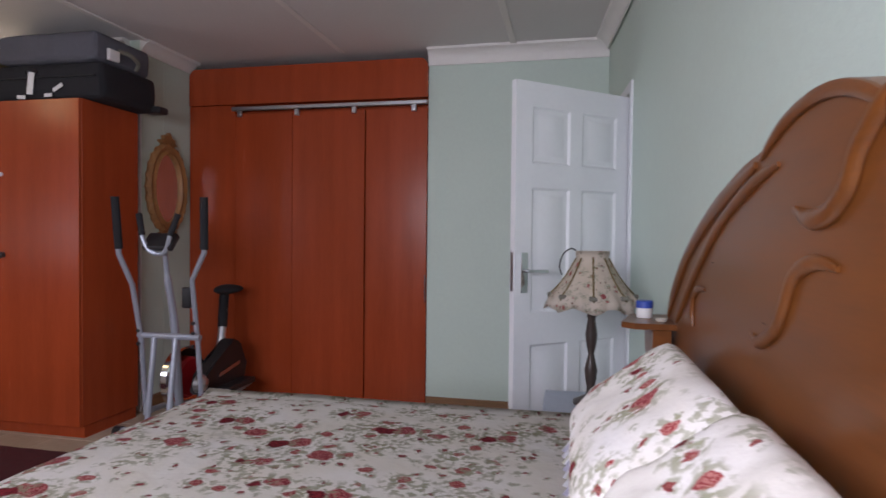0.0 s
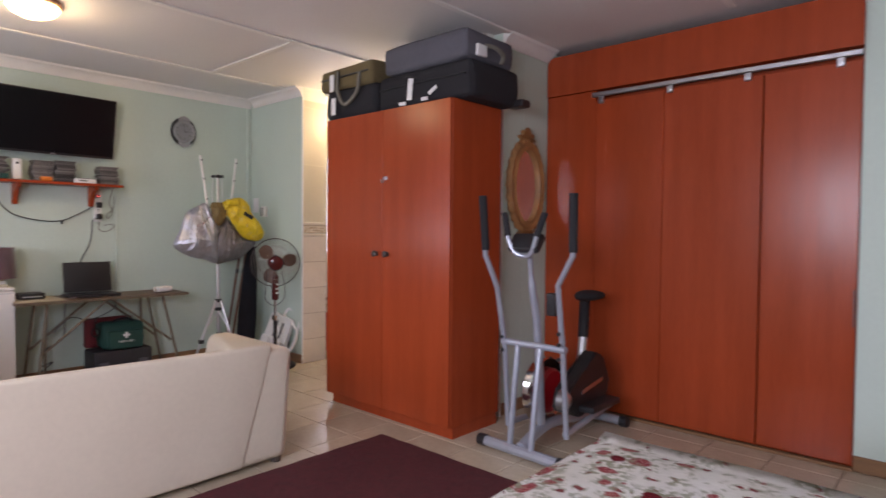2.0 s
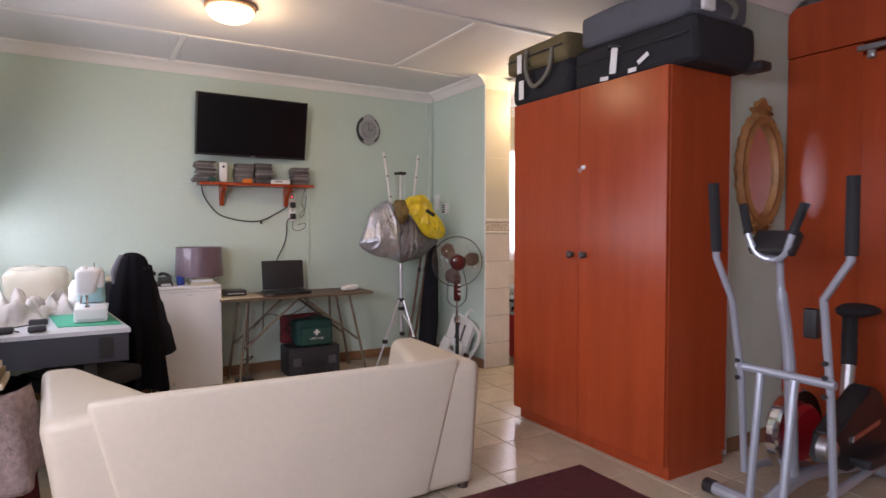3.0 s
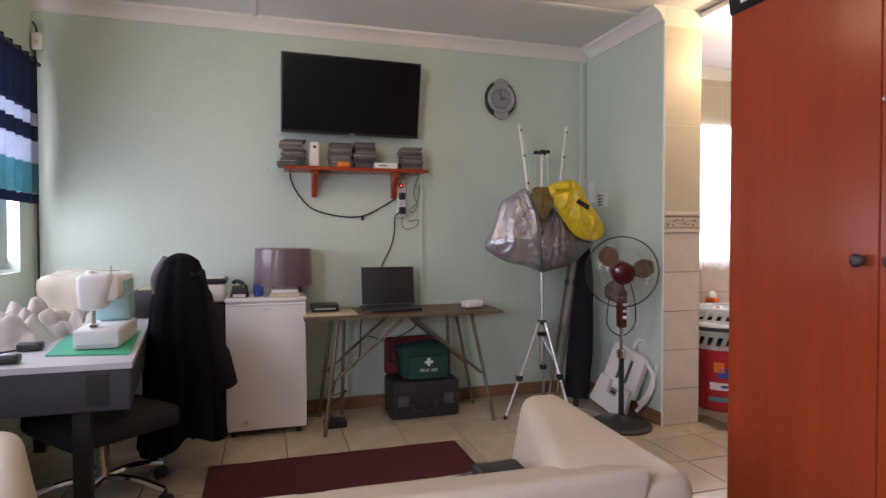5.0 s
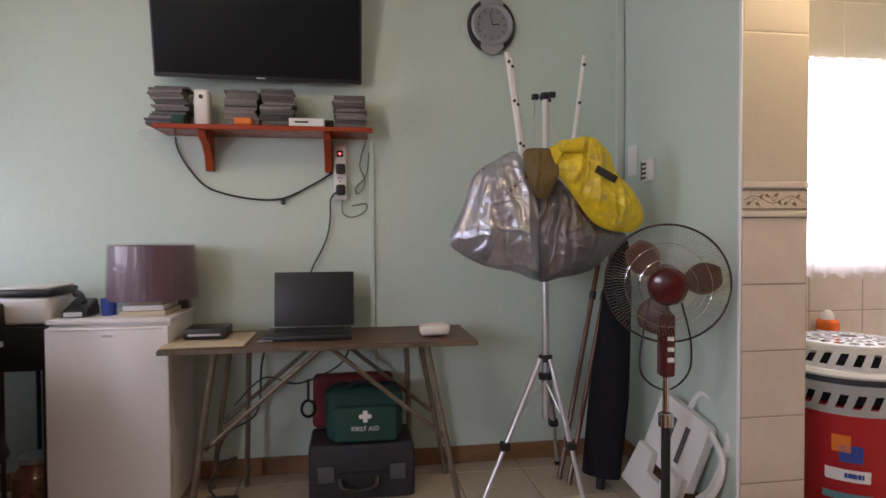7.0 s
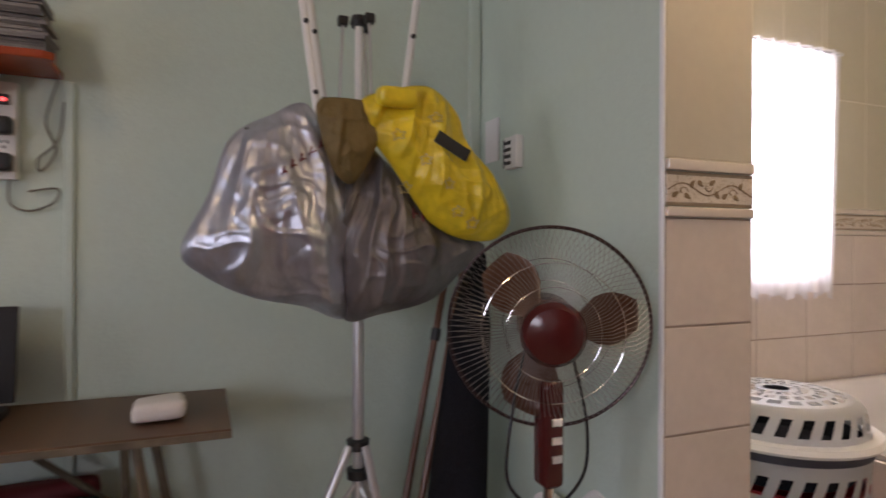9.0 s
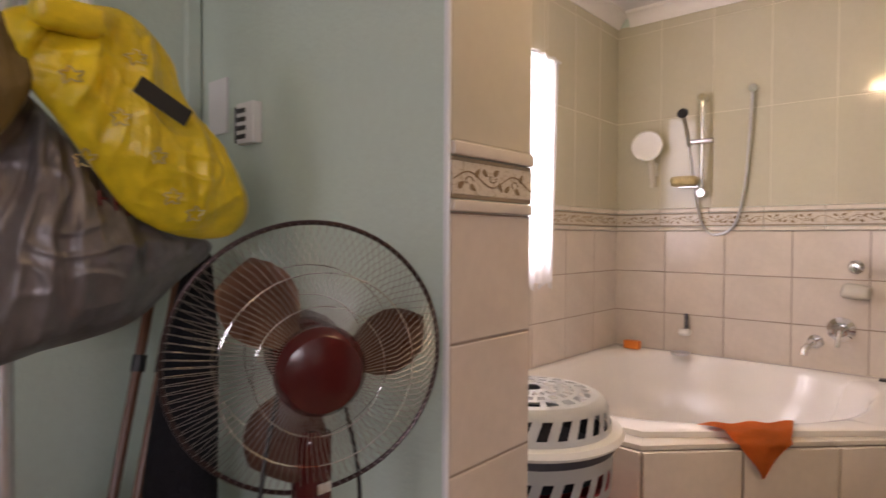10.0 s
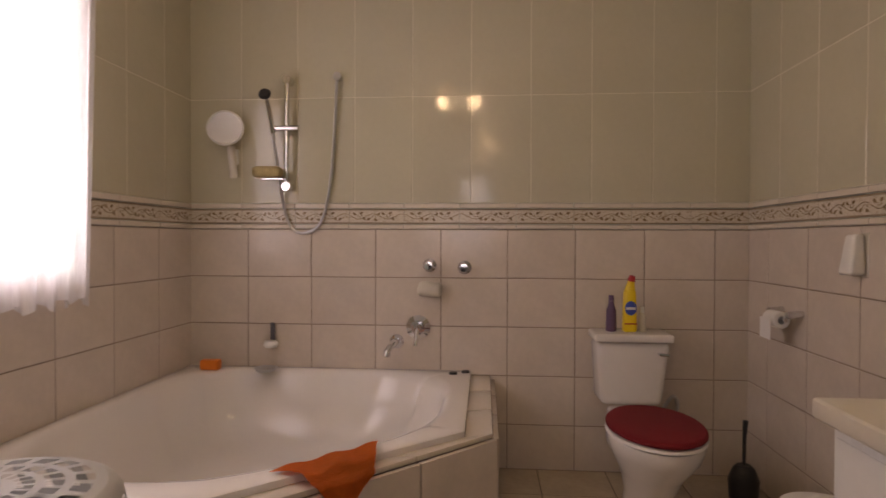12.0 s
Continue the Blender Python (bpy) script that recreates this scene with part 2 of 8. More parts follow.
def floral(name, base, big=7.5, grow=1.0):
    """Cream cloth with scattered maroon and pink roses, leaves and buds."""
    m = bpy.data.materials.new(name)
    m.use_nodes = True
    n, l, b = rgb_nodes(m)
    tc = n.new("ShaderNodeTexCoord")
    dis = n.new("ShaderNodeTexNoise")
    dis.inputs["Scale"].default_value, dis.inputs["Detail"].default_value = 26 * big / 7, 3
    l.new(tc.outputs["Object"], dis.inputs["Vector"])
    add = n.new("ShaderNodeVectorMath")
    add.operation = "MULTIPLY_ADD"
    add.inputs[1].default_value = (0.045 * 7 / big, 0.045 * 7 / big, 0.045 * 7 / big)
    l.new(dis.outputs["Color"], add.inputs[0])
    l.new(tc.outputs["Object"], add.inputs[2])
    cloth = n.new("ShaderNodeTexNoise")
    cloth.inputs["Scale"].default_value = 5
    l.new(tc.outputs["Object"], cloth.inputs["Vector"])
    cr = n.new("ShaderNodeValToRGB")
    cr.color_ramp.elements[0].position, cr.color_ramp.elements[1].position = 0.35, 0.65
    cr.color_ramp.elements[0].color = (base[0] * 0.93, base[1] * 0.91, base[2] * 0.86, 1)
    cr.color_ramp.elements[1].color = (*base, 1)
    l.new(cloth.outputs["Fac"], cr.inputs[0])
    last = cr.outputs[0]

    def math2(op, p, q):
        k = n.new("ShaderNodeMath")
        k.operation = op
        for sock, val in zip(k.inputs, (p, q)):
            if isinstance(val, (int, float)):
                sock.default_value = val
            else:
                l.new(val, sock)
        return k.outputs[0]

    def band(value, lo, hi):
        k = n.new("ShaderNodeMapRange")
        k.inputs["From Min"].default_value, k.inputs["From Max"].default_value = lo, hi
        l.new(value, k.inputs["Value"])
        return k.outputs[0]

    def blend(fac, under, over):
        k = n.new("ShaderNodeMix")
        k.data_type = "RGBA"
        for sock, val in ((k.inputs[0], fac), (k.inputs[6], under), (k.inputs[7], over)):
            if isinstance(val, tuple):
                sock.default_value = (*val, 1)
            else:
                l.new(val, sock)
        return k.outputs[2]

    def speckle(scale, lo, hi):
        k = n.new("ShaderNodeTexNoise")
        k.inputs["Scale"].default_value, k.inputs["Detail"].default_value = scale * big / 7, 3
        l.new(tc.outputs["Object"], k.inputs["Vector"])
        return band(k.outputs["Fac"], lo, hi)

    leafy, petal = speckle(52, 0.46, 0.56), speckle(95, 0.38, 0.62)
    for cells, size, share, shift, dark, pale in ((big * 2.6, 0.010, 0.75, 5.0, (0.20, 0.03, 0.035), (0.45, 0.14, 0.12)), (big * 1.7, 0.019, 0.62, 2.0, (0.34, 0.05, 0.055), (0.60, 0.25, 0.22)), (big * 0.95, 0.037, 0.78, 0.0, (0.30, 0.035, 0.045), (0.58, 0.20, 0.19)), (big * 0.95, 0.032, 0.55, 0.055, (0.14, 0.010, 0.016), (0.32, 0.03, 0.04))):
        size = size * 7 / big * grow
        mv = n.new("ShaderNodeVectorMath")
        mv.operation = "ADD"
        mv.inputs[1].default_value = (shift, shift * 0.35, 0)
        l.new(add.outputs[0], mv.inputs[0])
        v = n.new("ShaderNodeTexVoronoi")
        v.inputs["Scale"].default_value, v.inputs["Randomness"].default_value = cells, 0.85
        l.new(mv.outputs[0], v.inputs["Vector"])
        sep = n.new("ShaderNodeSeparateColor")
        l.new(v.outputs["Color"], sep.inputs[0])
        there = math2("LESS_THAN", sep.outputs[1], share)
        d = v.outputs["Distance"]
        leaf = math2("MULTIPLY", math2("MULTIPLY", band(d, size * cells * 2.3, size * cells * 1.6), leafy), there)
        last = blend(math2("MULTIPLY", leaf, 0.75), last, (0.36, 0.36, 0.24))
        flower = math2("MULTIPLY", band(d, size * cells * 1.08, size * cells * 0.92), there)
        swirl = math2("SINE", math2("ADD", math2("MULTIPLY", d, 17.0 / (size * cells)), math2("MULTIPLY", petal, 5.0)), 0.0)
        last = blend(flower, last, blend(band(swirl, -0.5, 0.9), dark, pale))
    l.new(last, b.inputs["Base Color"])
    b.inputs["Roughness"].default_value = 0.85
    b.inputs["Specular IOR Level"].default_value = 0.2
    bn = n.new("ShaderNodeTexNoise")
    bn.inputs["Scale"].default_value, bn.inputs["Detail"].default_value = 14, 5
    l.new(tc.outputs["Object"], bn.inputs["Vector"])
    bp = n.new("ShaderNodeBump")
    bp.inputs["Strength"].default_value, bp.inputs["Distance"].default_value = 0.35, 0.02
    l.new(bn.outputs["Fac"], bp.inputs["Height"])
    l.new(bp.outputs[0], b.inputs["Normal"])
    return m


def striped(name, cols, axis, width, rough=0.8):
    """Bands of colour along an axis."""
    m = bpy.data.materials.new(name)
    m.use_nodes = True
    n, l, b = rgb_nodes(m)
    tc = n.new("ShaderNodeTexCoord")
    sep = n.new("ShaderNodeSeparateXYZ")
    l.new(tc.outputs["Object"], sep.inputs[0])
    nz = n.new("ShaderNodeTexNoise")
    nz.inputs["Scale"].default_value = 25
    l.new(tc.outputs["Object"], nz.inputs["Vector"])
    ad = n.new("ShaderNodeMath")
    ad.operation = "MULTIPLY_ADD"
    ad.inputs[1].default_value = width * 0.25
    l.new(nz.outputs["Fac"], ad.inputs[0])
    l.new(sep.outputs[axis], ad.inputs[2])
    dv = n.new("ShaderNodeMath")
    dv.operation = "DIVIDE"
    dv.inputs[1].default_value = width * len(cols)
    l.new(ad.outputs[0], dv.inputs[0])
    fr = n.new("ShaderNodeMath")
    fr.operation = "FRACT"
    l.new(dv.outputs[0], fr.inputs[0])
    rp = n.new("ShaderNodeValToRGB")
    rp.color_ramp.interpolation = "CONSTANT"
    while len(rp.color_ramp.elements) < len(cols):
        rp.color_ramp.elements.new(0.5)
    for i, c in enumerate(cols):
        rp.color_ramp.elements[i].position = i / len(cols)
        rp.color_ramp.elements[i].color = (*c, 1)
    l.new(fr.outputs[0], rp.inputs[0])
    l.new(rp.outputs[0], b.inputs["Base Color"])
    b.inputs["Roughness"].default_value = rough
    return m


def clear(name, color, rough=0.05, alpha=0.25):
    """Thin see-through plastic or net: partly open, partly a surface."""
    m = bpy.data.materials.new(name)
    m.use_nodes = True
    n, l, b = rgb_nodes(m)
    b.inputs["Base Color"].default_value = (*color, 1)
    b.inputs["Roughness"].default_value = rough
    b.inputs["Alpha"].default_value = alpha
    return m


def net(name, color):
    """Net curtain: light passes diffusely and a little directly."""
    m = bpy.data.materials.new(name)
    m.use_nodes = True
    n, l, b = rgb_nodes(m)
    out = n["Material Output"]
    tr, tl, di, mixa, mixb = n.new("ShaderNodeBsdfTransparent"), n.new("ShaderNodeBsdfTranslucent"), n.new("ShaderNodeBsdfDiffuse"), n.new("ShaderNodeMixShader"), n.new("ShaderNodeMixShader")
    tl.inputs["Color"].default_value = di.inputs["Color"].default_value = (*color, 1)
    nz = n.new("ShaderNodeTexNoise")
    nz.inputs["Scale"].default_value = 30
    mr = n.new("ShaderNodeMapRange")
    mr.inputs["To Min"].default_value, mr.inputs["To Max"].default_value = 0.25, 0.5
    l.new(nz.outputs["Fac"], mr.inputs["Value"])
    mixa.inputs[0].default_value = 0.4
    l.new(tl.outputs[0], mixa.inputs[1])
    l.new(di.outputs[0], mixa.inputs[2])
    l.new(mr.outputs[0], mixb.inputs[0])
    l.new(mixa.outputs[0], mixb.inputs[1])
    l.new(tr.outputs[0], mixb.inputs[2])
    l.new(mixb.outputs[0], out.inputs["Surface"])
    return m


def glowing(name, color, strength):
    m = bpy.data.materials.new(name)
    m.use_nodes = True
    n, l, b = rgb_nodes(m)
    b.inputs["Base Color"].default_value = (0.9, 0.85, 0.7, 1)
    b.inputs["Emission Color"].default_value = (*color, 1)
    b.inputs["Emission Strength"].default_value = strength
    return m


M_FLORAL = floral("rose_print_cotton", (0.90, 0.88, 0.84), 7.0, 1.0)
M_FLORAL2 = floral("rose_print_pillow", (0.88, 0.86, 0.84), 7.0, 1.0)
M_SHADE = floral("rose_print_shade", (0.80, 0.72, 0.64), 18.0, 0.8)
M_FRILL = striped("pillow_frill", ((0.80, 0.80, 0.84), (0.60, 0.58, 0.70), (0.82, 0.82, 0.84), (0.66, 0.65, 0.50)), 1, 0.035)
M_CHROME = mat("chrome", (0.75, 0.75, 0.77), 0.10, metal=1.0, var=0.03, bump=0)
M_ALU = mat("anodised_aluminium", (0.66, 0.67, 0.69), 0.36, metal=0.85, var=0.05)
M_GREYMET = mat("grey_blue_enamel_tube", (0.40, 0.43, 0.50), 0.35, metal=0.4, var=0.08)
M_RUBBER = mat("black_foam", (0.015, 0.015, 0.018), 0.85, var=0.2, bump=0.2, bscale=300)
M_DKWOOD = mat("dark_turned_wood", (0.05, 0.035, 0.03), 0.35, var=0.3)
M_ROD = mat("brown_varnished_rod", (0.16, 0.07, 0.04), 0.35, var=0.3)
M_WIRE = mat("dull_wire", (0.36, 0.34, 0.32), 0.38, metal=0.9, var=0.1, bump=0)
M_RIM = mat("dark_grille_rim", (0.05, 0.03, 0.03), 0.3, metal=0.5, var=0.1, bump=0)
M_PRINTY = mat("faded_print", (0.60, 0.50, 0.24), 0.4, var=0.3, scale=30)
M_TABLE = mat("brown_laminate", (0.12, 0.065, 0.035), 0.45, var=0.25, stretch=(1, 6, 1))
M_LEG = mat("worn_painted_steel", (0.16, 0.13, 0.09), 0.5, metal=0.3, var=0.35, scale=14)
M_FRIDGE = mat("white_enamel", (0.78, 0.77, 0.76), 0.30, var=0.03, scale=2, bump=0.03, bscale=200)
M_GREEN = mat("green_nylon", (0.008, 0.058, 0.046), 0.7, var=0.25, bump=0.2, bscale=300)
M_REDN = mat("red_nylon", (0.16, 0.016, 0.02), 0.7, var=0.25, bump=0.2, bscale=300)
M_CASE = mat("charcoal_plastic_case", (0.020, 0.020, 0.026), 0.55, var=0.15, bump=0.2, bscale=250)
M_SUITG = mat("grey_canvas", (0.10, 0.10, 0.12), 0.85, var=0.15, bump=0.3, bscale=400)
M_SUITB = mat("black_canvas", (0.012, 0.012, 0.016), 0.8, var=0.25, bump=0.3, bscale=400)
M_KHAKI = mat("khaki_canvas", (0.13, 0.10, 0.045), 0.85, var=0.2, bump=0.3, bscale=400)
M_STRAP = mat("grey_webbing", (0.16, 0.15, 0.12), 0.8, var=0.2)
M_PAPER = mat("white_paper", (0.80, 0.80, 0.80), 0.7, var=0.04)
M_SILVER = mat("silver_plastic_bag", (0.50, 0.52, 0.60), 0.30, metal=0.75, var=0.25, scale=9, bump=0.22, bscale=70, stretch=(1.5, 1.5, 0.5))
M_PRINTR = mat("dark_red_print", (0.16, 0.02, 0.03), 0.5, var=0.2)
M_BAGG = mat("grey_plastic_bag", (0.19, 0.175, 0.18), 0.34, metal=0.4, var=0.25, scale=9, bump=0.22, bscale=70, stretch=(1.5, 1.5, 0.5))
M_YELLOW = mat("yellow_plastic_bag", (0.74, 0.55, 0.02), 0.30, var=0.25, scale=11, bump=0.25, bscale=70)
M_OLIVE = mat("olive_cloth", (0.16, 0.11, 0.035), 0.7, var=0.25, bump=0.5, bscale=40)
M_WHITEP = mat("white_plastic", (0.76, 0.76, 0.74), 0.35, var=0.04, bump=0.02)
M_CREAMP = mat("cream_plastic", (0.62, 0.58, 0.50), 0.4, var=0.06)
M_MAROON = mat("maroon_plastic", (0.075, 0.012, 0.012), 0.18, var=0.15, bump=0)
M_BLADE = mat("smoked_brown_plastic", (0.17, 0.085, 0.06), 0.28, var=0.1, bump=0)
# the coat's wool; its black also paints the shade in the laundry basket
M_COAT = mat("black_wool_and_slot_shade", (0.012, 0.012, 0.016), 0.95, var=0.3, bump=0.6, bscale=120, spec=0.2)
M_NAVY = mat("navy_curtain", (0.02, 0.035, 0.085), 0.85, var=0.2, bump=0.3, bscale=200)
M_TEAL = mat("teal_cloth", (0.10, 0.28, 0.32), 0.85, var=0.2, bump=0.3, bscale=200)
M_LILAC = mat("pale_blue_cloth", (0.42, 0.47, 0.55), 0.85, var=0.1)
M_SHADEP = mat("plum_shade", (0.10, 0.045, 0.07), 0.35, var=0.25, scale=6, stretch=(6, 6, 1), bump=0.6, bscale=9, coat=0.6)
M_SEWING = mat("white_machine_plastic", (0.80, 0.80, 0.82), 0.3, var=0.02, bump=0)
M_AQUA = mat("aqua_plastic", (0.35, 0.60, 0.62), 0.3, var=0.05, bump=0)
M_MAT = mat("green_cutting_mat", (0.03, 0.36, 0.22), 0.6, var=0.08)
M_CLOTHW = mat("white_cotton", (0.74, 0.70, 0.66), 0.9, var=0.06, bump=0.5, bscale=30)
M_WRAP = clear("clear_plastic_wrap", (0.75, 0.68, 0.55), 0.25, 0.45)
M_TOP = mat("light_grey_laminate", (0.55, 0.56, 0.60), 0.35, var=0.04)
M_LATCH = mat("worn_grey_latch", (0.12, 0.12, 0.14), 0.4, metal=0.5, var=0.2)
M_RING = mat("satin_grey_ring", (0.34, 0.35, 0.36), 0.4, metal=0.3, var=0.06)
M_DIAL = mat("grey_dial", (0.26, 0.27, 0.28), 0.5, var=0.06)
M_SCREEN = mat("tv_screen", (0.006, 0.006, 0.008), 0.22, var=0.1, bump=0, spec=0.2)
M_CD = mat("cd_case_edges", (0.14, 0.13, 0.13), 0.35, var=0.5, scale=30, stretch=(1, 1, 8), rand=0.7)
M_ORANGE = mat("orange_plastic", (0.75, 0.20, 0.02), 0.4, var=0.05)
M_REDP = mat("red_plastic", (0.42, 0.012, 0.018), 0.35, var=0.12)
M_SEATC = mat("red_terry_cover", (0.22, 0.008, 0.012), 0.95, var=0.25, bump=0.8, bscale=260, fine=200)
M_TOWEL = mat("orange_towel", (0.85, 0.20, 0.03), 0.95, var=0.12, bump=0.8, bscale=250)
M_SPONGE = mat("natural_sponge", (0.50, 0.40, 0.20), 0.95, var=0.25, bump=0.9, bscale=120)
M_AMBER = mat("orange_liquid", (0.75, 0.14, 0.02), 0.15, var=0.05, bump=0)
M_MIRROR = mat("mirror_glass", (0.85, 0.86, 0.87), 0.03, metal=1.0, var=0.01, bump=0)
M_CARVED = mat("carved_pine", (0.33, 0.15, 0.05), 0.5, var=0.35, scale=8, bump=0.4, bscale=45)
M_PLAIN = mat("trim_tile", (0.66, 0.60, 0.52), 0.15, var=0.05, bump=0)
M_DEEP = mat("purple_bottle", (0.10, 0.05, 0.12), 0.3, var=0.1)
M_YBOT = mat("yellow_bottle", (0.85, 0.62, 0.02), 0.3, var=0.04, bump=0)
M_BLUE = mat("blue_label", (0.03, 0.07, 0.35), 0.4, var=0.1)
M_LACE = mat("lace_cloth", (0.55, 0.42, 0.40), 0.9, var=0.25, scale=40, bump=0.5, bscale=120)
M_BOOK = mat("book_paper", (0.55, 0.47, 0.33), 0.8, var=0.2, stretch=(1, 1, 30))
M_NET = net("net_curtain", (0.92, 0.91, 0.92))
M_GLASS = clear("window_glass", (0.9, 0.95, 1.0), 0.02, 0.08)
M_LAMPGLASS = glowing("lit_lamp_glass", (1.0, 0.72, 0.25), 6.0)
M_BULB = glowing("lit_bulb", (1.0, 0.75, 0.28), 14.0)
M_LED = glowing("red_led", (1.0, 0.05, 0.05), 4.0)


def border_material():
    """Cream strip with a running leaf scroll between dark lines."""
    m = mat("leaf_border_tile", (0.62, 0.56, 0.47), 0.2, var=0.05, bump=0)
    n, l, b = rgb_nodes(m)
    base = b.inputs["Base Color"].links[0].from_socket
    tc = n.new("ShaderNodeTexCoord")
    nz = n.new("ShaderNodeTexNoise")
    nz.inputs["Scale"].default_value, nz.inputs["Detail"].default_value = 75, 2
    nz.inputs["Distortion"].default_value = 1.6
    l.new(tc.outputs["Object"], nz.inputs["Vector"])
    mr = n.new("ShaderNodeMapRange")
    mr.inputs["From Min"].default_value, mr.inputs["From Max"].default_value = 0.52, 0.60
    l.new(nz.outputs["Fac"], mr.inputs["Value"])
    mix = n.new("ShaderNodeMix")
    mix.data_type = "RGBA"
    mix.inputs[7].default_value = (0.50, 0.43, 0.33, 1)
    l.new(mr.outputs[0], mix.inputs[0])
    l.new(base, mix.inputs[6])
    l.new(mix.outputs[2], b.inputs["Base Color"])
    return m


M_BORDER = border_material()
M_VINE = mat("brown_relief_glaze", (0.24, 0.17, 0.10), 0.25, var=0.25, scale=30, bump=0)
M_BLINE = mat("border_line", (0.28, 0.22, 0.15), 0.3, var=0.2, bump=0)

# ---- trim of the setting ----


def cornice(name, a, b, inward, top=None, deep=0.085):
    """A coved moulding under the ceiling from a to b; inward points into the room."""
    top = top or H
    a, b, w = Vector((*a, top)), Vector((*b, top)), Vector((*inward, 0)).normalized()
    prof = [(0, 0), (0, -deep), (0.012, -deep), (0.016, -0.07), (0.03, -0.045), (0.055, -0.022), (0.075, -0.016), (0.08, 0)]
    bm = bmesh.new()
    ra = [bm.verts.new(a + w * u + Vector((0, 0, v))) for u, v in prof]
    rb = [bm.verts.new(b + w * u + Vector((0, 0, v))) for u, v in prof]
    for i in range(len(prof)):
        j = (i + 1) % len(prof)
        bm.faces.new((ra[i], ra[j], rb[j], rb[i]))
    bm.faces.new(ra)
    bm.faces.new(rb)
    return single(name, bm, M_CORNICE, tuple((a + b) / 2), "white coved plaster cornice under the ceiling", "cornice", kind="structure", smooth=0.5)


cornice("trim", (XW, YS), (XW, 3.40), (1, 0))
cornice("trim", (XW + 0.08, 3.40), (-4.375, 3.40), (0, -1))
cornice("trim", (-0.10, YN), (1.17, YN), (0, -1), deep=0.115)
cornice("trim", (-2.05, 3.42), (-2.05, YN), (1, 0))
cornice("trim", (-3.12, 3.42), (-2.13, 3.42), (0, -1))
cornice("trim", (1.16, 3.92), (1.58, -1.05), (-1, -0.08))
cornice("trim", (XW, 3.67), (XW, YB), (1, 0), HB)
cornice("trim", (XW + 0.08, YB), (-2.56, YB), (0, -1), HB)
cornice("trim", (-2.48, 3.67), (-2.48, YB), (-1, 0), HB)


def batten(a, b):
    w = 0.022
    lo = (min(a[0], b[0]) - w, min(a[1], b[1]) - w, H - 0.012)
    hi = (max(a[0], b[0]) + w, max(a[1], b[1]) + w, H - 0.001)
    single("ceiling_batten", B(lo, hi, bevel=0.004, seg=1), M_CORNICE, lo, "white cover batten over a ceiling board joint", "batten", kind="structure")


for bx in (-4.53, -3.27, -2.0, -0.74, 0.52):
    batten((bx, -1.0 if bx > -2.85 else YS, 0), (bx, 3.3 if bx < -2.1 else 3.9, 0))
for bx, by in ((-5.30, 0.96), (-4.50, 2.58), (-3.24, 0.5), (-1.97, 1.6), (-0.71, 0.9)):
    batten((bx, by, 0), (bx + 1.2 if bx > -5 else -4.56, by, 0))


def skirting(a, b):
    lo = (min(a[0], b[0]), min(a[1], b[1]), 0.0)
    hi = (max(a[0], b[0]), max(a[1], b[1]), 0.085)
    single("baseboard", B(lo, hi, bevel=0.005, seg=1), M_SKIRT, lo, "brown tiled skirting along the wall", "skirting", kind="structure")


skirting((XW, YS, 0), (XW + 0.014, 3.40, 0))
skirting((XW + 0.014, 3.386, 0), (-4.375, 3.40, 0))
skirting((-0.10, YN - 0.016, 0), (1.17, YN, 0))
skirting((-2.05, 3.42, 0), (-2.036, YN, 0))
single("trim", B((-2.075, 3.405, 0), (-2.035, 3.42, 2.54), bevel=0.003, seg=1), M_WHITE, (-2.05, 3.41, 0), "white corner strip on the wall's end", "trim", kind="structure")
single("trim", B((-4.381, 3.392, 0), (-4.367, 3.402, 2.54), bevel=0.003, seg=1), M_WHITE, (-4.375, 3.40, 0), "white tile edge strip on the wall's corner", "trim", kind="structure")
# cable trunking
single("trim", B((XW, 3.355, 0.09), (XW + 0.025, 3.395, 2.53), bevel=0.003, seg=1), M_WALL, (XW, 3.37, 0.09), "painted cable trunking in the room's corner", "trunking", kind="structure")
single("trim", B((XW, 2.075, 0.09), (XW + 0.014, 2.10, 1.62), bevel=0.003, seg=1), M_WALL, (XW, 2.09, 0.09), "painted cable trunking below the shelf", "trunking", kind="structure")


def window(name, axis, at, lo, hi, z0, z1, mullions):
    """A steel window in an opening; axis is the wall's normal."""
    def q(u, w, z):
        return (w, u, z) if axis == "x" else (u, w, z)
    base = q((lo + hi) / 2, at, z0)
    ob = thing(name, base, "white steel casement window with clear panes", "window", kind="structure")
    bm = bmesh.new()
    for a, b in (((lo, z0), (lo + 0.04, z1)), ((hi - 0.04, z0), (hi, z1)), ((lo + 0.04, z0), (hi - 0.04, z0 + 0.04)), ((lo + 0.04, z1 - 0.04), (hi - 0.04, z1))):
        box(bm, q(a[0], at - 0.02, a[1]), q(b[0], at + 0.02, b[1]))
    part("window_frame", bm, M_WHITE, ob)
    xs = [lo + 0.04 + (hi - lo - 0.08) * i / mullions for i in range(mullions + 1)]
    for i in range(1, mullions):
        part("mullion", B(q(xs[i] - 0.015, at - 0.015, z0 + 0.04), q(xs[i] + 0.015, at + 0.015, z1 - 0.04)), M_WHITE, ob)
    for i in range(mullions):
        p = part("pane", B(q(xs[i] + 0.016, at - 0.002, z0 + 0.041), q(xs[i + 1] - 0.016, at + 0.002, z1 - 0.041)), M_GLASS, ob)
        p.visible_shadow = False
    part("window_sill", B(q(lo, at + (0.03 if axis == "y" else 0.03), z0 - 0.002), q(hi, at + 0.15, z0 + 0.018)), M_WHITE, ob)
    return ob


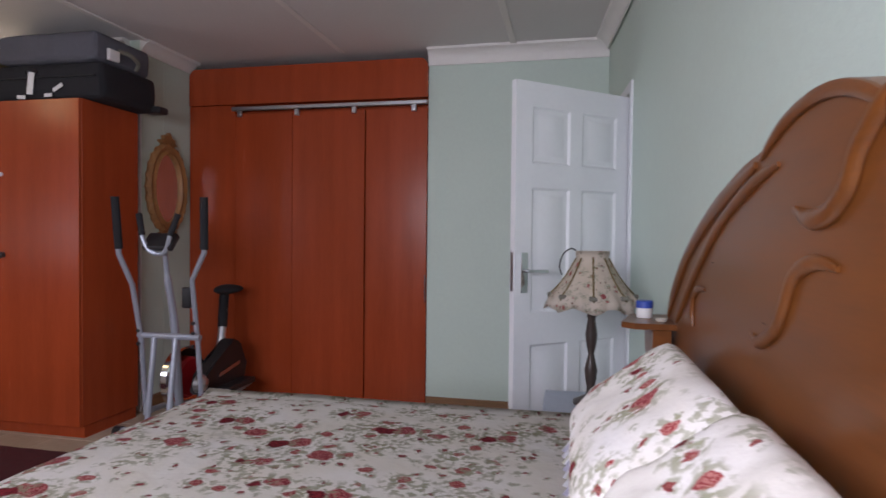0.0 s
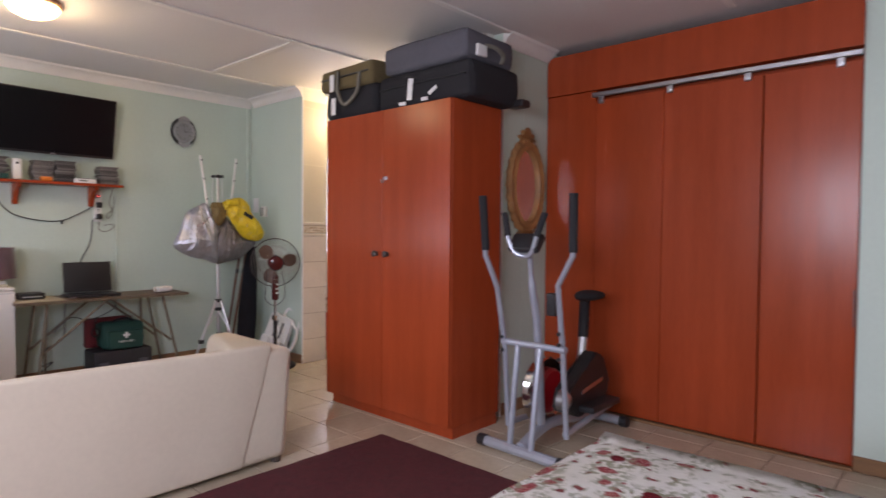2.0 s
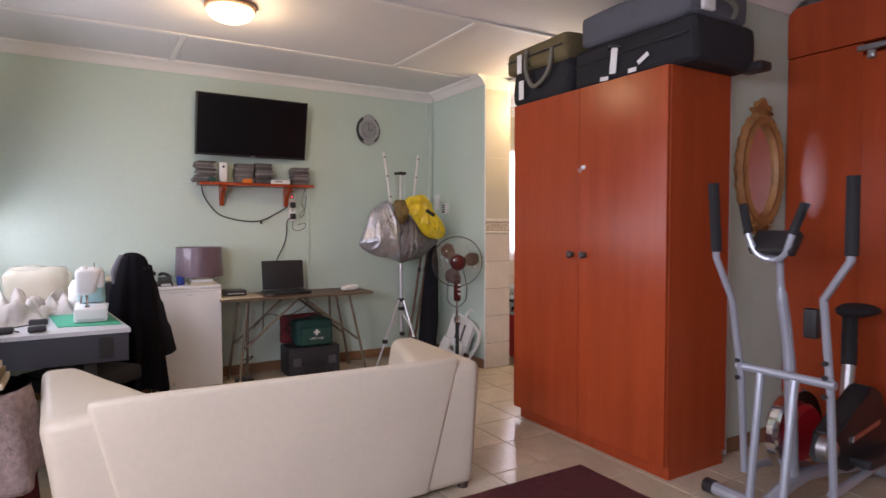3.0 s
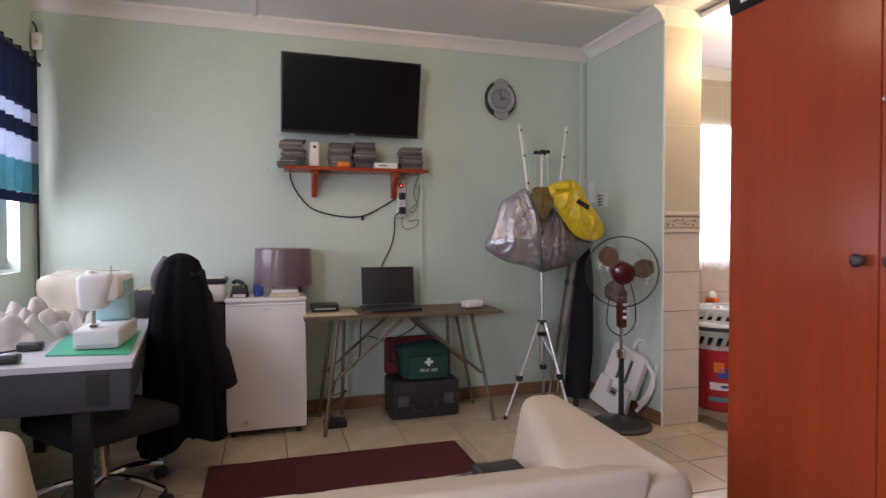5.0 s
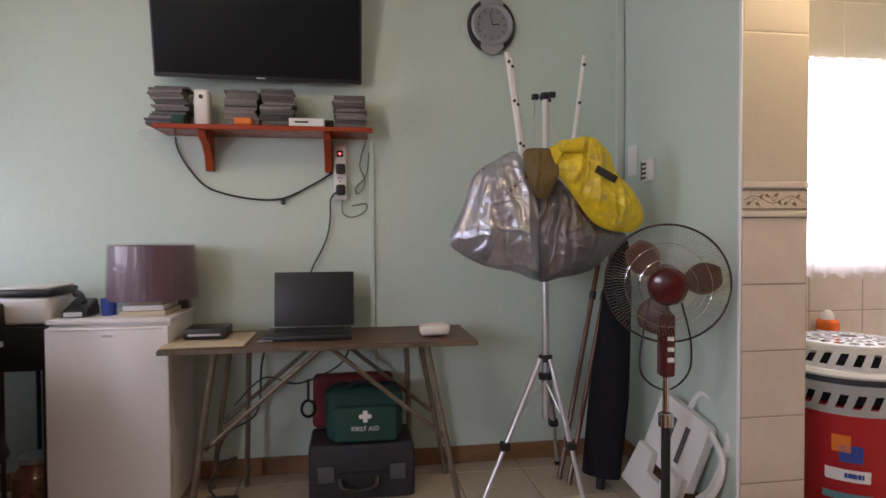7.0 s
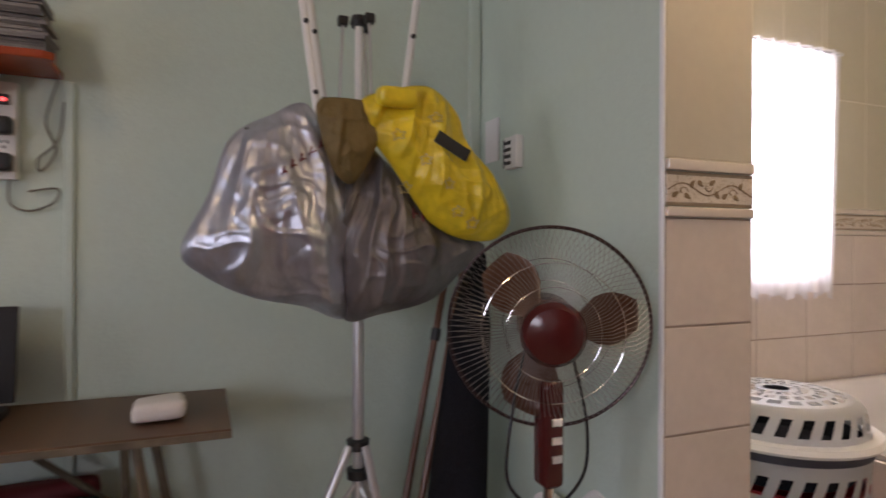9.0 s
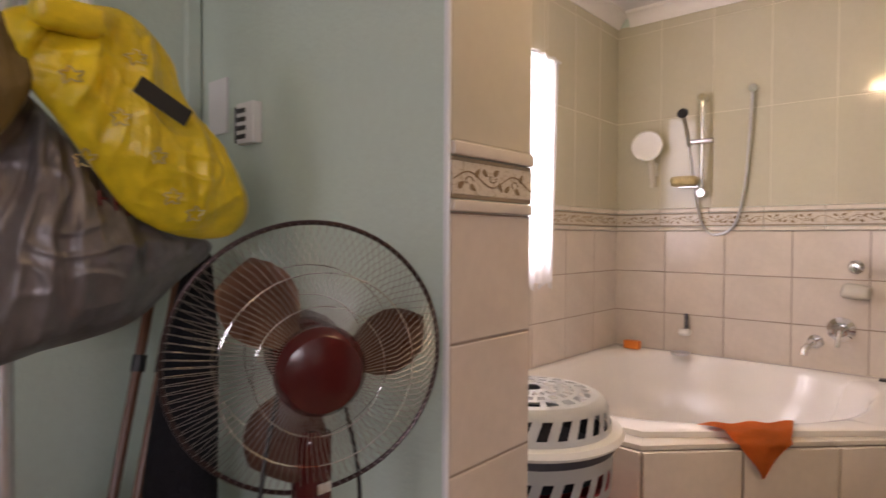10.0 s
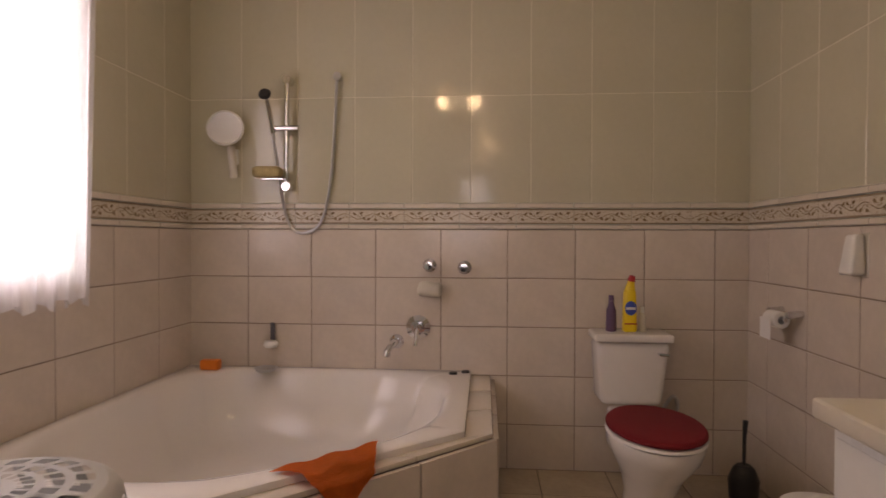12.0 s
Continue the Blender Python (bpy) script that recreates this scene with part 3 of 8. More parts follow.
window("window_1", "y", YS - 0.19, -5.1, -3.7, 1.0, 2.15, 2)
window("window_2", "y", -1.21, -1.3, 0.8, 1.0, 2.15, 3)
window("window_3", "x", XW - 0.19, 4.38, 5.27, 1.02, 2.10, 2)

# door frame and leaf
fr = thing("door_frame", (1.2, 3.55, 0), "white painted timber door frame", "door frame", kind="structure")
bm = bmesh.new()
for a, b in (((-0.012, -0.92, 0), (0.1, -0.862, 2.11)), ((-0.012, -0.058, 0), (0.1, -0.0, 2.11)), ((-0.012, -0.862, 2.055), (0.1, -0.058, 2.11))):
    box(bm, a, b, bevel=0.004, seg=1)
bm.transform(EAST)
part("jamb", bm, M_WHITE, fr)
HINGE, SWING = (1.225, 3.17, 0.008), math.degrees(math.atan2(2.68 - 3.17, 0.655 - 1.225))
door = thing("door_1", HINGE, "open white six-panel door with a lever handle", "door", SWING, kind="structure")
DW, DH, DT = 0.76, 2.02, 0.038


def panel_face(bm, y, sgn):
    cols = ((0.10, 0.34), (0.42, 0.66))
    for z0, z1 in ((0.20, 0.72), (0.88, 1.50), (1.62, 1.90)):
        for u0, u1 in cols:
            rects = [(0.0, 0.0), (0.012, 0.010), (0.028, 0.010), (0.045, 0.002)]
            rings = []
            for ins, dep in rects:
                yy = y - sgn * dep
                rings.append([bm.verts.new(c) for c in ((u0 + ins, yy, z0 + ins), (u1 - ins, yy, z0 + ins), (u1 - ins, yy, z1 - ins), (u0 + ins, yy, z1 - ins))])
            for a, b in zip(rings, rings[1:]):
                for k in range(4):
                    bm.faces.new((a[k], a[(k + 1) % 4], b[(k + 1) % 4], b[k]))
            bm.faces.new(rings[-1])
    us = [0, 0.10, 0.34, 0.42, 0.66, DW]
    zs = [0, 0.20, 0.72, 0.88, 1.50, 1.62, 1.90, DH]
    for i in range(5):
        for k in range(7):
            if i in (1, 3) and k in (1, 3, 5):
                continue
            bm.faces.new([bm.verts.new(c) for c in ((us[i], y, zs[k]), (us[i + 1], y, zs[k]), (us[i + 1], y, zs[k + 1]), (us[i], y, zs[k + 1]))])


bm = bmesh.new()
panel_face(bm, DT / 2, 1)
panel_face(bm, -DT / 2, -1)
for a, b in (((0, 0), (DW, 0)), ((DW, 0), (DW, DH)), ((DW, DH), (0, DH)), ((0, DH), (0, 0))):
    bm.faces.new([bm.verts.new(c) for c in ((a[0], -DT / 2, a[1]), (b[0], -DT / 2, b[1]), (b[0], DT / 2, b[1]), (a[0], DT / 2, a[1]))])
bmesh.ops.remove_doubles(bm, verts=bm.verts, dist=1e-5)
leaf = part("door_leaf", bm, M_WHITE, door, local=True)
for s in (1, -1):
    hd = part("door_handle", B((DW - 0.075, s * DT / 2, 0.98), (DW - 0.035, s * (DT / 2 + 0.008), 1.18), bevel=0.004), M_CHROME, door, "chrome lever handle on a long plate", local=True)
    part("lever", tube(bmesh.new(), [(DW - 0.055, s * (DT / 2 + 0.008), 1.09), (DW - 0.055, s * (DT / 2 + 0.045), 1.09), (DW - 0.075, s * (DT / 2 + 0.05), 1.09), (DW - 0.165, s * (DT / 2 + 0.048), 1.088)], 0.009), M_CHROME, hd, local=True)
part("lock_plate", B((DW, -0.011, 0.99), (DW + 0.003, 0.011, 1.18)), M_STEEL, door, local=True)
for z in (0.22, 1.78):
    part("hinge", tube(bmesh.new(), [(-0.004, 0.022, z), (-0.004, 0.022, z + 0.1)], 0.008), M_STEEL, door, local=True)

# ---- wardrobe ----
wd = thing("wardrobe", (-2.575, 3.04, 0), "free-standing cherry-red two-door wardrobe with luggage on top", "wardrobe")
bm = B((-3.18, 2.822, 0.075), (-1.965, 3.30, 2.075), bevel=0.003, seg=1)
part("body", bm, M_CHERRY, wd)
part("plinth", B((-3.165, 2.85, 0), (-1.975, 3.29, 0.075)), M_CHERRY, wd)
for x0, x1, kx in ((-3.178, -2.575, -2.625), (-2.571, -1.967, -2.52)):
    dr = part("door", B((x0, 2.80, 0.08), (x1, 2.819, 2.072), bevel=0.002, seg=1), M_CHERRY, wd)
    part("knob", lathe(bmesh.new(), [(0, 0), (0.017, 0.001), (0.012, 0.008), (0.010, 0.016), (0.020, 0.022), (0.022, 0.030), (0.014, 0.038), (0, 0.040)], n=16, m=pose(kx, 2.80, 1.12, 90)), M_DKWOOD, dr, "dark round knob")
lk = part("lock", lathe(bmesh.new(), [(0, 0), (0.014, 0.0), (0.014, 0.006), (0, 0.007)], n=14, m=pose(-2.535, 2.80, 1.62, 90)), M_STEEL, wd)
bm = B((-2.537, 2.775, 1.612), (-2.533, 2.796, 1.628))
lathe(bm, [(0.006, -0.002), (0.012, -0.002), (0.012, 0.002), (0.006, 0.002), (0.006, -0.002)], n=12, m=pose(-2.535, 2.768, 1.60, 0, 90))
part("key", bm, M_STEEL, lk)

# ---- built-in closet ----
cl = thing("built_in_closet", (-1.07, 4.0, 0), "cherry-red built-in closet with tall sliding panels and rounded top corners", "closet")


def rounded(x0, x1, z0, z1, r, n=8):
    pts = [(x0, z0), (x1, z0)]
    pts += [(x1 - r + r * math.cos(a), z1 - r + r * math.sin(a)) for a in [math.pi / 2 * k / n for k in range(n + 1)]]
    pts += [(x0 + r - r * math.sin(a), z1 - r + r * math.cos(a)) for a in [math.pi / 2 * k / n for k in range(n + 1)]]
    return pts


part("fascia", slab(bmesh.new(), rounded(-2.045, -0.10, 2.275, 2.56, 0.06), "y", 3.965, 4.02), M_CHERRY, cl)
part("carcass", B((-2.05, 4.06, 0), (-0.10, 4.60, 2.52)), M_CHERRY, cl)
part("side_panel", B((-2.045, 3.972, 0.0), (-1.645, 4.05, 2.27), bevel=0.002, seg=1), M_CHERRY, cl)
for x0, x1, y in ((-1.648, -1.166, 3.978), (-1.163, -0.581, 3.976), (-0.575, -0.103, 3.984)):
    pn = part("door_panel", B((x0, y, 0.03), (x1, y + 0.02, 2.205), bevel=0.003, seg=1), M_CHERRY, cl)
part("edge_handle", B((-0.115, 3.974, 0.78), (-0.108, 3.984, 0.98)), M_DKWOOD, cl)
rl = part("rail", B((-1.665, 3.945, 2.222), (-0.10, 3.972, 2.252), bevel=0.004, seg=1), M_STEEL, cl, "bare metal sliding rail")
for x in (-1.60, -1.12, -0.66, -0.20):
    bm = B((x - 0.018, 3.95, 2.175), (x + 0.018, 3.972, 2.222), bevel=0.003, seg=1)
    lathe(bm, [(0, 0), (0.013, 0), (0.013, 0.008), (0, 0.009)], n=12, m=pose(x, 3.95, 2.196, 90))
    part("hanger", bm, M_STEEL, rl)
part("floor_track", B((-1.66, 3.962, 0.002), (-0.10, 4.0, 0.02), bevel=0.002, seg=1), M_SKIRT, cl)

# ---- luggage on the wardrobe ----


def soft_box(bm, a, b, r, lump=0.008, seed=0.0, cuts=5):
    """A soft rounded box with slight lumps."""
    start = len(bm.verts)
    t = bmesh.new()
    box(t, a, b, bevel=r, seg=3)
    bmesh.ops.subdivide_edges(t, edges=[e for e in t.edges if e.calc_length() > 0.08], cuts=cuts, use_grid_fill=True)
    for v in t.verts:
        d = noise.noise_vector(v.co * 6 + Vector((seed, seed * 2, 0)))
        v.co += d * lump
    me = bpy.data.meshes.new("t")
    t.to_mesh(me)
    t.free()
    bm.from_mesh(me)
    bpy.data.meshes.remove(me)
    return bm


ZT = 2.077
s1 = thing("suitcase", (-2.15, 3.1, ZT), "large black fabric suitcase lying on the wardrobe with paper tags", "suitcase", group="luggage on the wardrobe")
part("shell", soft_box(bmesh.new(), (-2.69, 2.86, ZT), (-1.86, 3.36, ZT + 0.235), 0.05), M_SUITB, s1)
part("corner_foot", soft_box(bmesh.new(), (-1.93, 3.30, ZT - 0.012 + 0.012), (-1.80, 3.40, ZT + 0.05), 0.02, 0.002, cuts=1), M_BLACK, s1)
part("zip", tube(bmesh.new(), [(-2.66, 2.852, ZT + 0.14), (-2.3, 2.85, ZT + 0.142), (-1.9, 2.852, ZT + 0.14)], 0.006, 6), M_BLACK, s1)
for x, z, w, h, tilt in ((-2.36, 0.115, 0.045, 0.15, 6), (-2.43, 0.025, 0.06, 0.022, 4), (-2.23, 0.03, 0.055, 0.022, 0), (-2.16, 0.075, 0.075, 0.024, -28)):
    part("paper_tag", B((-w / 2, -0.002, -h / 2), (w / 2, 0.002, h / 2), m=pose(x, 2.845, ZT + max(z, h / 2 + 0.01), 0, tilt, 0)), M_PAPER, s1, "white airline paper tag")
part("handle", tube(bmesh.new(), curve([(-2.40, 2.855, ZT + 0.18), (-2.36, 2.825, ZT + 0.185), (-2.32, 2.855, ZT + 0.18)]), 0.010), M_BLACK, s1)
s2 = thing("suitcase", (-2.2, 3.1, ZT + 0.238), "grey canvas suitcase stacked on a black one under the ceiling", "suitcase", group="luggage on the wardrobe")
part("shell", soft_box(bmesh.new(), (-2.64, 2.86, ZT + 0.24), (-1.90, 3.34, ZT + 0.425), 0.045, seed=3.0), M_SUITG, s2)
part("ribbon", soft_box(bmesh.new(), (-1.895, 2.93, ZT + 0.26), (-1.872, 3.03, ZT + 0.33), 0.009, 0.012, 7, 2), M_PAPER, s2, "pale ribbon tied to the handle")
part("handle", tube(bmesh.new(), curve([(-1.90, 3.04, ZT + 0.34), (-1.865, 3.10, ZT + 0.33), (-1.868, 3.18, ZT + 0.30), (-1.90, 3.20, ZT + 0.26)]), 0.014), M_STRAP, s2)
s3 = thing("duffel_bag", (-2.98, 3.05, ZT), "black duffel bag lying on the wardrobe beside a suitcase", "bag", group="luggage on the wardrobe")
part("body", soft_box(bmesh.new(), (-3.27, 2.84, ZT + 0.0), (-2.70, 3.34, ZT + 0.235), 0.07, 0.015, 5.0), M_SUITB, s3)
s4 = thing("travel_bag", (-3.0, 3.05, ZT + 0.2), "khaki canvas travel bag with straps on a black duffel", "bag", group="luggage on the wardrobe")
part("body", soft_box(bmesh.new(), (-3.31, 2.83, ZT + 0.215), (-2.72, 3.3, ZT + 0.375), 0.04, 0.012, 9.0), M_KHAKI, s4)
part("strap", tube(bmesh.new(), curve([(-3.08, 2.818, ZT + 0.34), (-3.06, 2.80, ZT + 0.2), (-2.98, 2.80, ZT + 0.09), (-2.86, 2.81, ZT + 0.16), (-2.84, 2.822, ZT + 0.3)]), 0.014, 6), M_STRAP, s4)
part("zip", tube(bmesh.new(), [(-3.28, 2.822, ZT + 0.30), (-2.75, 2.822, ZT + 0.30)], 0.006, 6), M_BLACK, s4)
for z0, z1, x in ((0.2, 0.32, -3.13), (0.03, 0.15, -3.11)):
    part("paper_tag", B((x - 0.022, 2.80, ZT + z0), (x + 0.022, 2.806, ZT + z1), m=None), M_PAPER, s4, "white airline paper tag")

# ---- carved wall mirror ----
wm = thing("wall_mirror", (-2.05, 3.69, 1.62), "oval wall mirror in a carved brown wooden frame", "mirror")


def oval(y, z, a, b, n=48, wob=0.0, k=16):
    return [(y + (a + wob * math.cos(k * t)) * math.cos(t), z + (b + wob * math.cos(k * t)) * math.sin(t)) for t in [2 * math.pi * i / n for i in range(n)]]


bm = bmesh.new()
rings = []
for a, b, x, wob in ((0.225, 0.335, 0.0, 0.006), (0.228, 0.338, 0.02, 0.010), (0.205, 0.315, 0.04, 0.004), (0.175, 0.285, 0.030, 0.0), (0.150, 0.258, 0.038, 0.0), (0.140, 0.247, 0.012, 0.0)):
    rings.append([bm.verts.new((-2.049 + x, u, v)) for u, v in oval(3.69, 1.60, a, b, 96, wob, 24)])
for a, b in zip(rings, rings[1:]):
    for k in range(96):
        bm.faces.new((a[k], a[(k + 1) % 96], b[(k + 1) % 96], b[k]))
part("frame", bm, M_CARVED, wm)
for nm, zc_, sg in (("carved_crest", 1.945, 1), ("carved_foot", 1.262, -1)):
    pts = []
    for k in range(49):
        t = math.pi * k / 48
        rr = 0.085 + 0.018 * math.cos(9 * t) + 0.03 * math.exp(-((t - math.pi / 2) / 0.3) ** 2)
        pts.append((3.69 + rr * math.cos(t), zc_ + sg * (rr * math.sin(t) * (0.75 if sg > 0 else 0.5) - 0.02)))
    bm = slab(bmesh.new(), pts, "x", -2.048, -2.018)
    bmesh.ops.bevel(bm, geom=[e for e in bm.edges if all(v.co.x > -2.02 for v in e.verts)], offset=0.008, segments=2, affect="EDGES")
    part(nm, bm, M_CARVED, wm)
bm = bmesh.new()
bm.faces.new([bm.verts.new((-2.035, u, v)) for u, v in oval(3.69, 1.60, 0.145, 0.252)])
part("glass", bm, M_MIRROR, wm, "mirror glass")

# ---- cross trainer ----
el = thing("cross_trainer", (-1.5, 3.3, 0), "grey elliptical cross trainer with a saddle and long swing handles", "exercise machine")


def bar(name, pts, r, m, label="", smoothed=True, parent=None, n=10):
    return part(name, tube(bmesh.new(), curve(pts) if smoothed and len(pts) > 2 else pts, r, n), m, parent or el, label)


f1 = bar("front_foot", [(-1.76, 2.90, 0.04), (-1.24, 2.88, 0.04)], 0.030, M_GREYMET)
for x, y in ((-1.775, 2.901), (-1.225, 2.879)):
    bar("end_cap", [(x - 0.025, y, 0.04), (x + 0.025, y, 0.04)], 0.035, M_BLACK, parent=f1)
f2 = bar("rear_foot", [(-1.72, 3.80, 0.04), (-1.33, 3.80, 0.04)], 0.030, M_GREYMET)
for x in (-1.735, -1.315):
    bar("end_cap", [(x - 0.025, 3.80, 0.04), (x + 0.025, 3.80, 0.04)], 0.036, M_BLACK, parent=f2)
bar("main_beam", [(-1.5, 2.90, 0.06), (-1.5, 3.2, 0.13), (-1.5, 3.80, 0.06)], 0.032, M_GREYMET)
bar("mast", [(-1.50, 3.10, 0.15), (-1.50, 3.05, 0.70), (-1.51, 3.0, 0.98), (-1.50, 2.96, 1.16)], [0.026] * 9 + [0.024] * 8 + [0.016] * 8, M_GREYMET)
bar("mast_front_post", [(-1.43, 2.89, 0.06), (-1.43, 2.97, 0.62)], 0.018, M_GREYMET)
bar("mast_front_post", [(-1.58, 2.90, 0.06), (-1.58, 2.97, 0.62)], 0.018, M_GREYMET)
bar("cross_bar", [(-1.70, 2.98, 0.63), (-1.27, 2.98, 0.63)], 0.019, M_GREYMET)
cs = part("console", box(bmesh.new(), (-0.10, -0.055, -0.02), (0.10, 0.065, 0.028), bevel=0.02, seg=3, m=pose(-1.50, 2.925, 1.205, 50)), M_BLACK, el, "black console with a round grey display")
part("display", lathe(bmesh.new(), [(0, 0.030), (0.035, 0.030), (0.040, 0.026), (0.045, 0.018)], n=20, m=pose(-1.50, 2.93, 1.20, 50)), M_GREYMET, cs)
bar("fixed_handle", [(-1.63, 2.90, 1.36), (-1.60, 2.88, 1.26), (-1.56, 2.89, 1.165), (-1.50, 2.91, 1.14), (-1.44, 2.89, 1.165), (-1.40, 2.88, 1.26), (-1.37, 2.90, 1.36)], 0.014, M_GREYMET)
for s in (-1, 1):
    bar("fixed_grip", [(-1.50 + s * 0.095, 2.88, 1.25), (-1.50 + s * 0.135, 2.902, 1.38)], 0.019, M_RUBBER)
sw1 = bar("swing_arm", [(-1.68, 3.02, 0.12), (-1.68, 2.98, 0.60), (-1.68, 2.90, 0.95), (-1.715, 2.83, 1.14), (-1.71, 2.795, 1.47)], 0.016, M_GREYMET, smoothed=False)
bar("grip", [(-1.714, 2.83, 1.17), (-1.71, 2.793, 1.478)], 0.024, M_RUBBER, parent=sw1)
sw2 = bar("swing_arm", [(-1.30, 3.05, 0.12), (-1.30, 3.0, 0.60), (-1.32, 2.97, 0.98), (-1.19, 2.90, 1.15), (-1.178, 2.88, 1.47)], 0.016, M_GREYMET, smoothed=False)
bar("grip", [(-1.186, 2.895, 1.17), (-1.178, 2.878, 1.478)], 0.024, M_RUBBER, parent=sw2)
for x in (-1.68, -1.30):
    for z in (0.58, 0.66, 0.72):
        bar("bolt", [(x, 2.955, z), (x, 2.945, z)], 0.011, M_BLACK)
fw = part("flywheel", lathe(bmesh.new(), [(0.02, -0.03), (0.17, -0.025), (0.19, -0.03), (0.20, -0.02), (0.20, 0.02), (0.19, 0.03), (0.17, 0.025), (0.02, 0.03)], n=36, m=pose(-1.56, 3.22, 0.32, 0, 90)), M_CHROME, el, "chrome flywheel")
part("belt_guard", lathe(bmesh.new(), [(0.0, -0.02), (0.12, -0.02), (0.135, 0), (0.12, 0.02), (0, 0.02)], n=28, m=pose(-1.515, 3.22, 0.32, 0, 90)), M_REDP, fw)
part("hub_cap", lathe(bmesh.new(), [(0, 0.06), (0.03, 0.058), (0.055, 0.04), (0.06, 0.0), (0.0, -0.01)], n=20, m=pose(-1.40, 3.15, 0.30, 0, 90)), M_STEEL, fw)
bm = slab(bmesh.new(), [(3.12, 0.24), (3.30, 0.17), (3.62, 0.22), (3.66, 0.34), (3.58, 0.50), (3.48, 0.54), (3.30, 0.42), (3.16, 0.36)], "x", -1.45, -1.35)
bmesh.ops.bevel(bm, geom=list(bm.edges), offset=0.012, segments=2, affect="EDGES")
part("shroud", bm, M_BLACK, el, "dark glossy drive cover")
part("decal", slab(bmesh.new(), [(3.30, 0.31), (3.55, 0.35), (3.56, 0.375), (3.31, 0.335)], "x", -1.349, -1.346), M_STEEL, el)
bar("seat_post", [(-1.47, 3.50, 0.45), (-1.50, 3.60, 0.72)], 0.028, M_ALU)
bar("seat_post_sleeve", [(-1.49, 3.56, 0.60), (-1.52, 3.63, 0.83)], 0.034, M_RUBBER)
st = bmesh.new()
bmesh.ops.create_uvsphere(st, u_segments=20, v_segments=12, radius=1, matrix=pose(-1.50, 3.63, 0.865) @ Matrix.Diagonal((0.115, 0.14, 0.035, 1)))
for v in st.verts:
    k = (v.co.y - 3.49) / 0.28
    v.co.x = -1.50 + (v.co.x + 1.50) * (0.45 + 0.55 * k)
part("saddle", st, M_RUBBER, el)
for x, z in ((-1.66, 0.13), (-1.32, 0.21)):
    part("pedal", soft_box(bmesh.new(), (x - 0.06, 3.28, z), (x + 0.06, 3.62, z + 0.04), 0.015, 0.0, cuts=1), M_BLACK, el)
bar("pedal_arm", [(-1.67, 3.02, 0.14), (-1.66, 3.65, 0.12)], 0.018, M_GREYMET)
bar("pedal_arm", [(-1.31, 3.05, 0.14), (-1.32, 3.65, 0.20)], 0.018, M_GREYMET)
part("power_sensor", soft_box(bmesh.new(), (-1.43, 3.02, 0.80), (-1.37, 3.06, 0.93), 0.012, 0, cuts=1), M_BLACK, el)

# ---- bed ----
bed = thing("bed", (0.4, 1.23, 0), "double bed made up under a cream rose-print cover", "bed")
part("base", B((-0.42, 0.48, 0.08), (1.26, 1.80, 0.36), bevel=0.02), M_SHEET, bed)
for x in (-0.35, 1.15):
    for y in (0.55, 1.73):
        part("leg", lathe(bmesh.new(), [(0.0, 0), (0.03, 0), (0.025, 0.08), (0, 0.08)], (x, y, 0), 12), M_DKWOOD, bed)
part("mattress", B((-0.43, 0.47, 0.36), (1.26, 1.81, 0.625), bevel=0.05, seg=3), M_SHEET, bed)


def cover():
    """The quilted cover: a top with soft swells and skirts that hang to near the floor."""
    bm = bmesh.new()
    nx, ny = 70, 60
    x0, x1, y0, y1 = -0.47, 1.24, 0.42, 1.86
    hang = 0.42
    g = []
    for i in range(nx + 1):
        row = []
        for j in range(ny + 1):
            u = -hang + (x1 - x0 + hang) * i / nx
            v = -hang + (y1 - y0 + 2 * hang) * j / ny
            dx, dy = min(u, 0), (min(v, 0) if v < (y1 - y0) / 2 else max(v - (y1 - y0), 0))
            drop = abs(dx) + abs(dy) if not (dx and dy) else max(abs(dx), abs(dy)) + 0.25 * min(abs(dx), abs(dy))
            x = x0 + max(u, 0) - 0.02 * math.tanh(abs(dx) * 8)
            y = y0 + min(max(v, 0), y1 - y0) + 0.02 * math.tanh(dy * 8)
            z = 0.655 - drop * 0.98
            e = min(u, y1 - y0 - v, v)
            if e > 0:
                z -= 0.03 * math.exp(-e / 0.04)
            nzv = noise.noise(Vector((x * 3, y * 3, 0.3)))
            z += 0.012 * nzv if drop < 0.01 else 0
            if drop > 0.02:
                w = 0.02 * math.sin((x if dy else y) * 38) * min(1, drop * 4)
                if dy:
                    y += w * (1 if dy > 0 else -1)
                else:
                    x -= w
            row.append(bm.verts.new((x, y, max(z, 0.16))))
        g.append(row)
    for i in range(nx):
        for j in range(ny):
            bm.faces.new((g[i][j], g[i + 1][j], g[i + 1][j + 1], g[i][j + 1]))
    bmesh.ops.solidify(bm, geom=list(bm.faces), thickness=0.008)
    return bm


single("bed_cover", cover(), M_FLORAL, (0.4, 1.23, 0.655), "cream cotton bed cover printed with maroon and pink roses", "bed cover", smooth=3.2)


